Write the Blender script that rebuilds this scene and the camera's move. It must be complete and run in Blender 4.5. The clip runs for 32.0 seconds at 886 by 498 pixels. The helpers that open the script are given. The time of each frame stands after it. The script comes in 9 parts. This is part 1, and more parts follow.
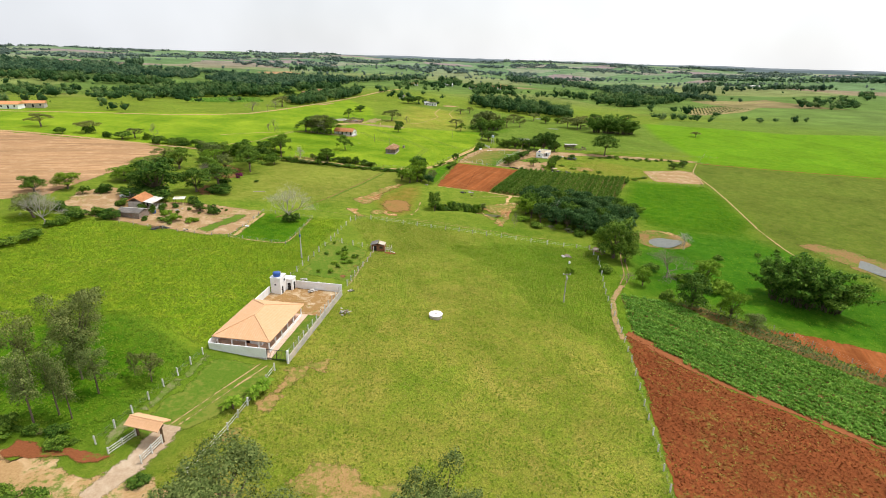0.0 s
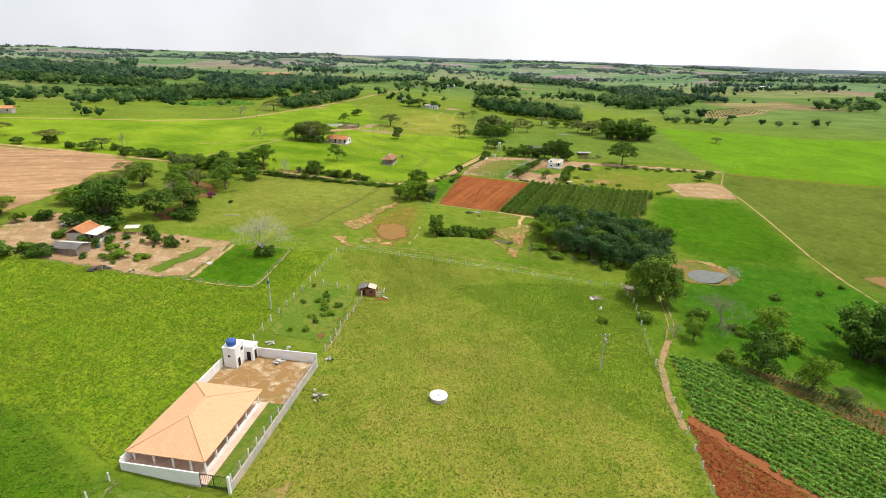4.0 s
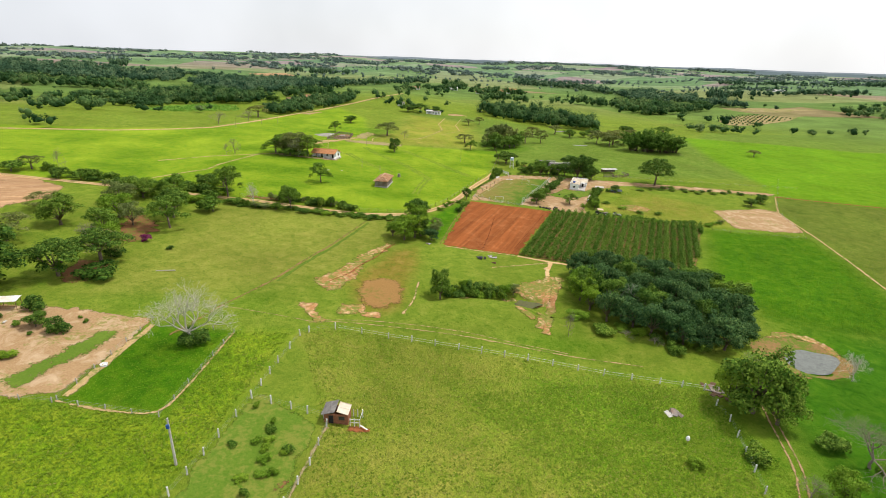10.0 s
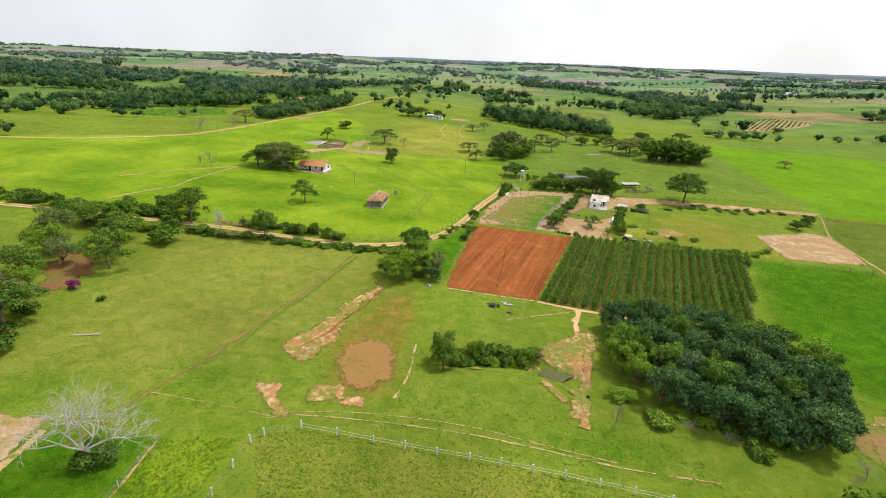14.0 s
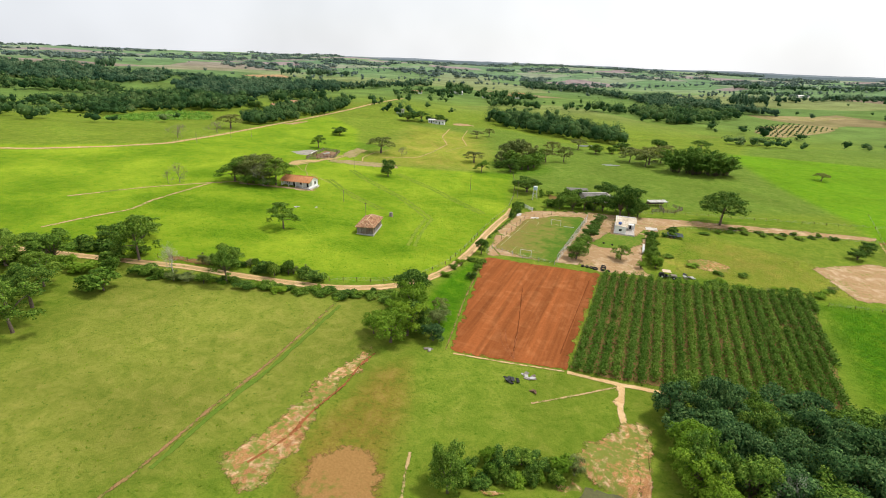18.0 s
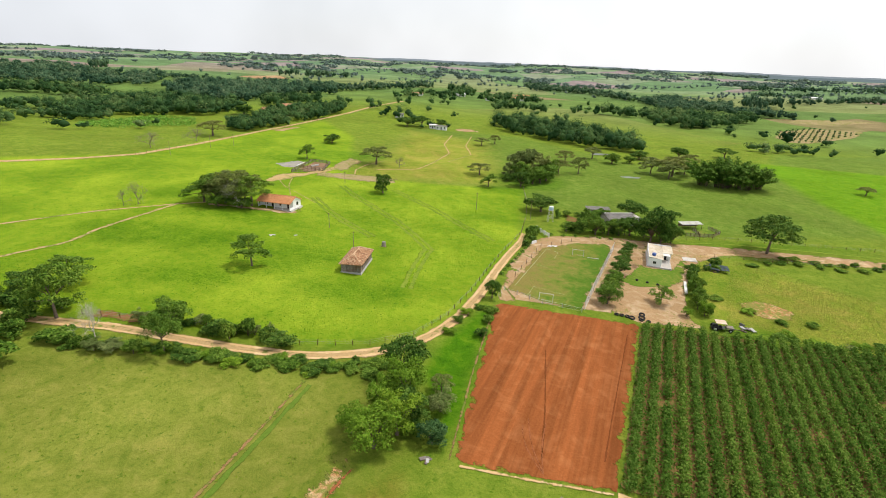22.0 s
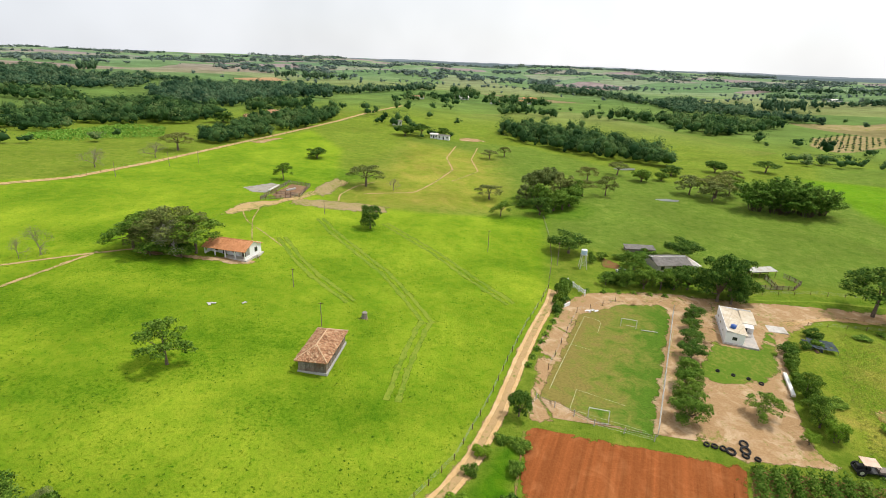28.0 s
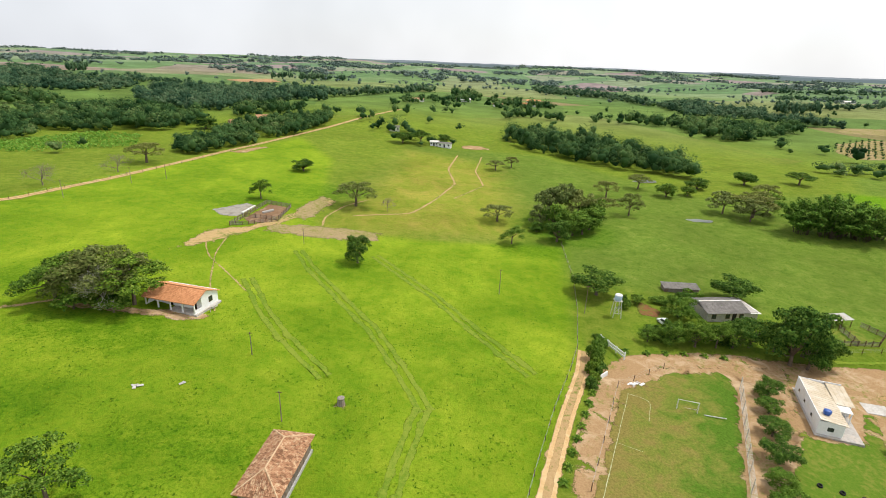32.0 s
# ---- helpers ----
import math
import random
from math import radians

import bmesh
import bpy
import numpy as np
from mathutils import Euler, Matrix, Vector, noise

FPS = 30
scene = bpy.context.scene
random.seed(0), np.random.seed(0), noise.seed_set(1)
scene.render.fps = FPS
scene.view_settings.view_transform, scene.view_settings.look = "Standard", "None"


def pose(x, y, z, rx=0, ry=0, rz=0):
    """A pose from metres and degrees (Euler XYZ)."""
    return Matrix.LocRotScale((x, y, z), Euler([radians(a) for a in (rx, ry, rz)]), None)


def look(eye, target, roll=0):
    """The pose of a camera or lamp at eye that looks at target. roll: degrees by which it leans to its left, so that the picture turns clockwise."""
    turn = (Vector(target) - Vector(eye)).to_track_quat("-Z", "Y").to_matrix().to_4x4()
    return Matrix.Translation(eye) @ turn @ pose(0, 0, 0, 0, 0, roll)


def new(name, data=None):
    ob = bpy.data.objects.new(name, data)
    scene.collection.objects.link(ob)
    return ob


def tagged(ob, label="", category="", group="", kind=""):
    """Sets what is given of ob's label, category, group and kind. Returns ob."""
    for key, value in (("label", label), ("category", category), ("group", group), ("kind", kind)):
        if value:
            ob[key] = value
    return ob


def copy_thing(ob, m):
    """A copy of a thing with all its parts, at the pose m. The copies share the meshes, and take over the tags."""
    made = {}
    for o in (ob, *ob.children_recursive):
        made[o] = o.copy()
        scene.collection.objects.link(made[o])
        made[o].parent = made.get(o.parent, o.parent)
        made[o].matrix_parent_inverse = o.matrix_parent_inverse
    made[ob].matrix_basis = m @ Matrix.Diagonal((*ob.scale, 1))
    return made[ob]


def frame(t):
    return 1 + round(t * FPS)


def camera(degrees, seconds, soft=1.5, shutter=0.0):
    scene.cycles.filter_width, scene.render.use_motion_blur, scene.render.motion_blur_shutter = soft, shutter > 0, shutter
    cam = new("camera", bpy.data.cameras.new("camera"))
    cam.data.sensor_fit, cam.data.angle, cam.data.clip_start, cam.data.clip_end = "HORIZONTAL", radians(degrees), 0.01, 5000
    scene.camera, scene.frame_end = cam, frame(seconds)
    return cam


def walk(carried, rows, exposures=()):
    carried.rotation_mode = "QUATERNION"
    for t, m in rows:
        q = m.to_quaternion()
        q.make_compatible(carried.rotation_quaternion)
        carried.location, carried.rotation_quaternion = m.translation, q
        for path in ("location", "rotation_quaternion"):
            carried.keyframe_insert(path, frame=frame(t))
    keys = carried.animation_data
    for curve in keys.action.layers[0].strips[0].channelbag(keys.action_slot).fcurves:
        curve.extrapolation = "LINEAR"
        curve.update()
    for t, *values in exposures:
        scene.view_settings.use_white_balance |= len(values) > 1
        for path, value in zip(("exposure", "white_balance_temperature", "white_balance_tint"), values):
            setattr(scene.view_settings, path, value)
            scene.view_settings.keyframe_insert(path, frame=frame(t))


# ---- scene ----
cam = camera(81.87, 32.0, soft=0.95)
# seconds, eye, target, roll of the drone's level flight
PATH = [
    (0, (0.755, 0.038, 54.112), (3.528, 93.607, 18.938), 1.56),
    (2, (0.769, 14.772, 54.279), (3.404, 108.342, 19.096), 1.49),
    (4, (0.677, 29.752, 54.408), (3.220, 123.331, 19.243), 1.50),
    (6, (0.521, 44.907, 54.512), (2.998, 138.502, 19.384), 1.55),
    (8, (0.336, 60.174, 54.600), (2.759, 153.789, 19.521), 1.64),
    (10, (0.149, 75.500, 54.680), (2.516, 169.137, 19.658), 1.75),
    (12, (-0.018, 90.838, 54.759), (2.283, 184.499, 19.797), 1.85),
    (14, (-0.149, 106.152, 54.843), (2.068, 199.837, 19.939), 1.94),
    (16, (-0.235, 121.414, 54.935), (1.877, 215.121, 20.086), 2.02),
    (18, (-0.274, 136.603, 55.036), (1.712, 230.333, 20.239), 2.06),
    (20, (-0.270, 151.709, 55.149), (1.572, 245.458, 20.396), 2.08),
    (22, (-0.234, 166.729, 55.271), (1.453, 260.496, 20.560), 2.08),
    (24, (-0.181, 181.669, 55.400), (1.346, 275.452, 20.727), 2.05),
    (26, (-0.135, 196.542, 55.532), (1.242, 290.342, 20.896), 2.01),
    (28, (-0.127, 211.373, 55.662), (1.125, 305.189, 21.067), 1.97),
    (30, (-0.191, 226.192, 55.781), (0.978, 320.027, 21.235), 1.94),
    (32, (-0.370, 241.039, 55.882), (0.780, 334.898, 21.397), 1.94),
]
walk(cam, [(t, look(eye, target, roll)) for t, eye, target, roll in PATH])

# ---- light: hazy bright sky, soft high sun from the right ----
SUN_EL, SUN_AZ = 62.0, 70.0  # degrees above the horizon; clockwise from +y
world = bpy.data.worlds.new("sky")
scene.world = world
world.use_nodes = True
wn = world.node_tree
wn.nodes.clear()
sky = wn.nodes.new("ShaderNodeTexSky")
sky.sky_type, sky.sun_disc = "NISHITA", False
sky.sun_elevation, sky.sun_rotation = radians(SUN_EL), radians(SUN_AZ)
sky.air_density, sky.dust_density, sky.ozone_density, sky.altitude = 1.0, 3.0, 1.0, 400
scaled = wn.nodes.new("ShaderNodeMix")
scaled.data_type, scaled.blend_type = "RGBA", "MULTIPLY"
scaled.inputs["Factor"].default_value = 1
scaled.inputs["B"].default_value = (0.1, 0.1, 0.1, 1)
haze = wn.nodes.new("ShaderNodeMix")
haze.data_type = "RGBA"
clouds = wn.nodes.new("ShaderNodeTexNoise")
clouds.inputs["Scale"].default_value, clouds.inputs["Detail"].default_value = 2.2, 4.0
wn.links.new(wn.nodes.new("ShaderNodeTexCoord").outputs["Generated"], clouds.inputs["Vector"])
cover = wn.nodes.new("ShaderNodeMapRange")
for slot, value in zip(("From Min", "From Max", "To Min", "To Max"), (0.35, 0.65, 0.7, 0.96)):
    cover.inputs[slot].default_value = value
wn.links.new(clouds.outputs[0], cover.inputs["Value"])
wn.links.new(cover.outputs[0], haze.inputs["Factor"])
# thin white overcast, brighter on the sun's side
veil = wn.nodes.new("ShaderNodeMix")
veil.data_type = "RGBA"
veil.inputs["A"].default_value, veil.inputs["B"].default_value = (1.06, 1.1, 1.18, 1), (1.4, 1.41, 1.42, 1)
side = wn.nodes.new("ShaderNodeVectorMath")
side.operation = "DOT_PRODUCT"
wn.links.new(wn.nodes.new("ShaderNodeTexCoord").outputs["Generated"], side.inputs[0])
side.inputs[1].default_value = (math.sin(radians(SUN_AZ)), math.cos(radians(SUN_AZ)), 0)
spread = wn.nodes.new("ShaderNodeMapRange")
for slot, value in zip(("From Min", "From Max", "To Min", "To Max"), (-0.45, 0.5, 0.0, 1.0)):
    spread.inputs[slot].default_value = value
wn.links.new(side.outputs["Value"], spread.inputs["Value"])
wn.links.new(spread.outputs[0], veil.inputs["Factor"])
wn.links.new(veil.outputs["Result"], haze.inputs["B"])
bg, out = wn.nodes.new("ShaderNodeBackground"), wn.nodes.new("ShaderNodeOutputWorld")
bg.inputs["Strength"].default_value = 1.0
wn.links.new(sky.outputs[0], scaled.inputs["A"])
wn.links.new(scaled.outputs["Result"], haze.inputs["A"])
wn.links.new(haze.outputs["Result"], bg.inputs[0])
wn.links.new(bg.outputs[0], out.inputs[0])
sun = new("sun", bpy.data.lights.new("sun", "SUN"))
sun.data.energy, sun.data.angle, sun.data.color = 3.6, radians(7), (1.0, 0.96, 0.9)
az, el = radians(SUN_AZ), radians(SUN_EL)
sun.matrix_world = look((math.sin(az) * math.cos(el) * 50, math.cos(az) * math.cos(el) * 50, math.sin(el) * 50), (0, 0, 0))
scene.view_settings.exposure = -0.24

# ---- materials ----
def material(name, rough=0.9, metal=0.0, spec=0.2):
    m = bpy.data.materials.new(name)
    m.use_nodes = True
    b = m.node_tree.nodes["Principled BSDF"]
    b.inputs["Roughness"].default_value, b.inputs["Metallic"].default_value = rough, metal
    b.inputs["Specular IOR Level"].default_value = spec
    return m, m.node_tree, b


def node(nt, kind, **values):
    n = nt.nodes.new(kind)
    for k, v in values.items():
        n.inputs[k].default_value = v
    return n


def noise_tex(nt, vec, scale, detail=4.0, rough=0.55, distort=0.0):
    n = node(nt, "ShaderNodeTexNoise", Scale=scale, Detail=detail, Roughness=rough, Distortion=distort)
    if vec is not None:
        nt.links.new(vec, n.inputs["Vector"])
    return n.outputs["Fac"]


def ramp(nt, fac, stops, smooth=False):
    r = nt.nodes.new("ShaderNodeValToRGB")
    r.color_ramp.interpolation = "EASE" if smooth else "LINEAR"
    while len(r.color_ramp.elements) < len(stops):
        r.color_ramp.elements.new(0.5)
    for e, (p, c) in zip(r.color_ramp.elements, stops):
        e.position, e.color = p, (*c, 1) if not isinstance(c, float) else (c, c, c, 1)
    nt.links.new(fac, r.inputs[0])
    return r.outputs[0]


def mix(nt, fac, a, b, how="MIX"):
    n = nt.nodes.new("ShaderNodeMix")
    n.data_type, n.blend_type = "RGBA", how
    for sock, v in ((n.inputs["Factor"], fac), (n.inputs["A"], a), (n.inputs["B"], b)):
        if isinstance(v, bpy.types.NodeSocket):
            nt.links.new(v, sock)
        elif isinstance(v, tuple):
            sock.default_value = (*v, 1)
        else:
            sock.default_value = v
    return n.outputs["Result"]


def maths(nt, op, a, b=0.5):
    n = nt.nodes.new("ShaderNodeMath")
    n.operation = op
    for sock, v in zip(n.inputs, (a, b)):
        if isinstance(v, bpy.types.NodeSocket):
            nt.links.new(v, sock)
        else:
            sock.default_value = v
    return n.outputs[0]


def place_vec(nt):
    return nt.nodes.new("ShaderNodeNewGeometry").outputs["Position"]


def bump(nt, b, h, strength=0.5, dist=0.1):
    n = node(nt, "ShaderNodeBump", Strength=strength, Distance=dist)
    nt.links.new(h, n.inputs["Height"])
    nt.links.new(n.outputs[0], b.inputs["Normal"])


def surface(name, dark, light, scale=3.0, rough=0.9, metal=0.0, spec=0.2, stain=None, stain_scale=0.4, bumpy=0.4, dist=0.03, jitter=0.0):
    """A surface of two tones with grain, larger stains and fine relief, at real-world size."""
    m, nt, b = material(name, rough, metal, spec)
    p = place_vec(nt)
    fine = noise_tex(nt, p, scale, 5, 0.65)
    col = ramp(nt, fine, [(0.32, dark), (0.68, light)])
    if stain:
        col = mix(nt, ramp(nt, noise_tex(nt, p, stain_scale, 4, 0.6, 0.5), [(0.48, 0.0), (0.66, 0.8)]), col, stain)
    if jitter:
        rnd = nt.nodes.new("ShaderNodeObjectInfo").outputs["Random"]
        col = mix(nt, 1.0, col, ramp(nt, rnd, [(0.0, (1 - jitter,) * 3), (1.0, (1 + jitter,) * 3)]), "MULTIPLY")
    nt.links.new(col, b.inputs["Base Color"])
    bump(nt, b, fine, bumpy, dist)
    return m


def foliage(name, dark, mid, light, leafy=0.2, patch=0.35):
    m, nt, b = material(name, 0.8, 0, 0.06)
    isl = nt.nodes.new("ShaderNodeNewGeometry").outputs["Random Per Island"]
    rnd = nt.nodes.new("ShaderNodeObjectInfo").outputs["Random"]
    big = noise_tex(nt, place_vec(nt), patch, 3)
    f = maths(nt, "ADD", maths(nt, "MULTIPLY", isl, 0.55), maths(nt, "MULTIPLY", big, 0.45))
    col = ramp(nt, f, [(0.2, dark), (0.5, mid), (0.85, light)])
    col = mix(nt, 1.0, col, ramp(nt, rnd, [(0.0, (0.8, 0.85, 0.75)), (0.5, (1.0, 1.0, 1.0)), (1.0, (1.2, 1.1, 1.0))]), "MULTIPLY")
    nt.links.new(col, b.inputs["Base Color"])
    tr = nt.nodes.new("ShaderNodeBsdfTranslucent")
    nt.links.new(col, tr.inputs[0])
    mx = node(nt, "ShaderNodeMixShader", Fac=leafy)
    nt.links.new(b.outputs[0], mx.inputs[1])
    nt.links.new(tr.outputs[0], mx.inputs[2])
    nt.links.new(mx.outputs[0], nt.nodes["Material Output"].inputs[0])
    return m


# ---- meshes ----
class Geo:
    def __init__(self):
        self.v, self.f, self.fray, self.nrm = [], [], [], None

    def add(self, verts, faces):
        n = len(self.v)
        self.v += [tuple(p) for p in verts]
        self.f += [tuple(i + n for i in q) for q in faces]
        return self

    def box(self, x0, y0, z0, x1, y1, z1, chamfer=0.0):
        if chamfer <= 0:
            return self.add([(x, y, z) for z in (z0, z1) for x, y in ((x0, y0), (x1, y0), (x1, y1), (x0, y1))],
                            [(3, 2, 1, 0), (4, 5, 6, 7), (0, 1, 5, 4), (1, 2, 6, 5), (2, 3, 7, 6), (3, 0, 4, 7)])
        c = chamfer
        ring = [(x0 + c, y0), (x1 - c, y0), (x1, y0 + c), (x1, y1 - c), (x1 - c, y1), (x0 + c, y1), (x0, y1 - c), (x0, y0 + c)]
        top = [(min(max(x, x0 + c), x1 - c), min(max(y, y0 + c), y1 - c)) for x, y in ring]
        v = [(*p, z0) for p in ring] + [(*p, z1 - c) for p in ring] + [(*p, z1) for p in top]
        f = [tuple(range(7, -1, -1)), tuple(range(16, 24))]
        for k in (0, 8):
            f += [(k + i, k + (i + 1) % 8, k + 8 + (i + 1) % 8, k + 8 + i) for i in range(8)]
        return self.add(v, f)

    def beam(self, a, b, w=0.1, h=0.1):
        """A square bar from a to b."""
        a, b = Vector(a), Vector(b)
        d = (b - a).normalized()
        s = d.cross(Vector((0, 0, 1)))
        s = s.normalized() if s.length > 1e-3 else Vector((1, 0, 0))
        u = s.cross(d)
        c = [(-1, -1), (1, -1), (1, 1), (-1, 1)]
        v = [p + s * (i * w / 2) + u * (j * h / 2) for p in (a, b) for i, j in c]
        return self.add(v, [(3, 2, 1, 0), (4, 5, 6, 7), (0, 1, 5, 4), (1, 2, 6, 5), (2, 3, 7, 6), (3, 0, 4, 7)])

    def tube(self, path, radii, sides=7, cap=True):
        n, rings = len(path), []
        for i, p in enumerate(path):
            d = Vector(path[min(i + 1, n - 1)]) - Vector(path[max(i - 1, 0)])
            d.normalize()
            s = d.orthogonal().normalized() if abs(d.z) < 0.99 else Vector((1, 0, 0))
            u = d.cross(s).normalized()
            s = u.cross(d)
            r = radii[i] if isinstance(radii, (list, tuple)) else radii
            rings += [Vector(p) + (s * math.cos(a) + u * math.sin(a)) * r for a in (2 * math.pi * k / sides for k in range(sides))]
        f = [(i * sides + k, i * sides + (k + 1) % sides, (i + 1) * sides + (k + 1) % sides, (i + 1) * sides + k) for i in range(n - 1) for k in range(sides)]
        if cap:
            f += [tuple(range(sides - 1, -1, -1)), tuple(range((n - 1) * sides, n * sides))]
        return self.add(rings, f)

    def lathe(self, profile, sides=20, cx=0.0, cy=0.0):
        """A body turned about z from (radius, height) pairs."""
        v = [(cx + r * math.cos(2 * math.pi * k / sides), cy + r * math.sin(2 * math.pi * k / sides), z) for r, z in profile for k in range(sides)]
        f = [(i * sides + k, i * sides + (k + 1) % sides, (i + 1) * sides + (k + 1) % sides, (i + 1) * sides + k) for i in range(len(profile) - 1) for k in range(sides)]
        f += [tuple(range(sides - 1, -1, -1)), tuple(range((len(profile) - 1) * sides, len(profile) * sides))]
        return self.add(v, f)

    def slab(self, corners, thick):
        """A sheet of any outline with thickness below it."""
        n = len(corners)
        low = [(x, y, z - thick) for x, y, z in corners]
        return self.add(list(corners) + low, [tuple(range(n)), tuple(range(2 * n - 1, n - 1, -1))] + [(i, n + i, n + (i + 1) % n, (i + 1) % n) for i in range(n)])

    def mesh(self, name, mats, smooth=False):
        me = bpy.data.meshes.new(name)
        me.from_pydata(self.v, [], self.f)
        for m in mats if isinstance(mats, (list, tuple)) else [mats]:
            me.materials.append(m)
        if smooth:
            me.polygons.foreach_set("use_smooth", [True] * len(me.polygons))
        if self.nrm is not None:
            me.polygons.foreach_set("use_smooth", [True] * len(me.polygons))
            me.normals_split_custom_set_from_vertices(self.nrm)
        if self.fray:
            me.attributes.new("fray", "FLOAT", "POINT").data.foreach_set("value", self.fray)
        me.update()
        return me


def part(name, geo, mat, parent=None, label="", smooth=False):
    me = geo.mesh(name, mat, smooth) if isinstance(geo, Geo) else geo
    ob = new(name, me)
    if parent is not None:
        ob.parent = parent
    return tagged(ob, label)


def thing(name, label, category, m=None, group="", kind=""):
    ob = new(name)
    ob.empty_display_size = 0.5
    if m is not None:
        ob.matrix_basis = m
    return tagged(ob, label, category, group, kind)


# ---- the lie of the land ----
def ease(a, b, v):
    v = min(1.0, max(0.0, (v - a) / (b - a)))
    return v * v * (3 - 2 * v)


def near_line(x, y, pts):
    """The distance from a point to a line of points."""
    best = 1e9
    for (ax, ay), (bx, by) in zip(pts, pts[1:]):
        dx, dy = bx - ax, by - ay
        s = min(1.0, max(0.0, ((x - ax) * dx + (y - ay) * dy) / (dx * dx + dy * dy + 1e-9)))
        best = min(best, math.hypot(x - ax - s * dx, y - ay - s * dy))
    return best


def inside(x, y, poly):
    hit = False
    for (ax, ay), (bx, by) in zip(poly, poly[1:] + poly[:1]):
        if (ay > y) != (by > y) and x < (bx - ax) * (y - ay) / (by - ay) + ax:
            hit = not hit
    return hit


def edge_gap(x, y, poly):
    """How deep inside an outline a point lies, in metres; negative outside."""
    d = near_line(x, y, poly + poly[:1])
    return d if inside(x, y, poly) else -d


DIP = [(0, 192), (6, 195), (13, 196), (20, 195), (27, 192), (31, 188)]  # the cut of the brook


def height(x, y):
    """Falling to the brook on the right, rising ahead and to the left, rolling far off."""
    u, v = math.tanh(x / 220), math.tanh((y - 250) / 350)
    z = -14.8 * u + 5.4 * v + 9.7 * u * v + 6.3 * u * u + 2.7 * v * v
    d = math.hypot(x, y - 250)
    z += 4.0 * math.exp(-(((x + 60) / 90) ** 2) - ((y - 690) / 120) ** 2)
    z += 25 * ease(900, 4300, d) * (1 - 0.8 * ease(0.12, 0.7, x / max(y, 1.0)))
    far = ease(550, 1500, d)
    z += far * (5 * math.sin(x / 170 + 1.3) * math.cos(y / 240) + 3.5 * math.sin((x + y) / 130 + 0.4) + 5 * math.sin(x / 420 - y / 510))
    z -= 9 * math.exp(-(((x + 330) / 170) ** 2)) * ease(380, 560, y) + 8 * math.exp(-(((x - 330) / 200) ** 2)) * ease(420, 600, y)
    if -12 < x < 44 and 178 < y < 212:
        z -= 1.9 * math.exp(-((near_line(x, y, DIP) / 3.2) ** 2))
    if 70 < x < 104 and 158 < y < 190:
        z -= 1.0 * ease(1.25, 0.5, math.hypot((x - 86) / 9.5, (y - 173) / 7.5))
    return z


def on(x, y, dz=0.0):
    return (x, y, height(x, y) + dz)


def drape(outline, cell=3.0, lift=0.06, wobble=0.35, step=1.2, reach=None):
    """A sheet of the given outline, its edge roughened, laid over the ground."""
    pts = []
    for (ax, ay), (bx, by) in zip(outline, outline[1:] + outline[:1]):
        n = max(1, int(math.hypot(bx - ax, by - ay) / step))
        for i in range(n):
            x, y = ax + (bx - ax) * i / n, ay + (by - ay) * i / n
            w = noise.noise_vector(Vector((x * 0.45, y * 0.45, 3.1)))
            w2 = noise.noise_vector(Vector((x * 1.7, y * 1.7, 7.7)))
            pts.append((x + wobble * (1.6 * w.x + 0.6 * w2.x), y + wobble * (1.6 * w.y + 0.6 * w2.y)))
    bm = bmesh.new()
    bm.faces.new([bm.verts.new((x, y, 0)) for x, y in pts])
    bmesh.ops.triangulate(bm, faces=bm.faces[:])
    for axis in (0, 1):
        lo, hi = min(p[axis] for p in pts), max(p[axis] for p in pts)
        k = math.ceil(lo / cell)
        while k * cell < hi:
            co = (k * cell, 0, 0) if axis == 0 else (0, k * cell, 0)
            no = (1, 0, 0) if axis == 0 else (0, 1, 0)
            bmesh.ops.bisect_plane(bm, geom=bm.verts[:] + bm.edges[:] + bm.faces[:], plane_co=co, plane_no=no, dist=1e-4)
            k += 1
    g = Geo()
    bm.verts.index_update()
    for f in bm.faces:
        if f.normal.z < 0:
            f.normal_flip()
    g.v = [(v.co.x, v.co.y, height(v.co.x, v.co.y) + lift) for v in bm.verts]
    g.f = [tuple(v.index for v in f.verts) for f in bm.faces]
    bm.free()
    reach = min(2.2, 2.4 * wobble) if reach is None else reach  # how far in from its edge the sheet breaks up into the grass
    if reach > 0:
        g.fray = [max(0.0, 0.85 - near_line(x, y, pts + pts[:1]) / reach) for x, y, _ in g.v]
    return g


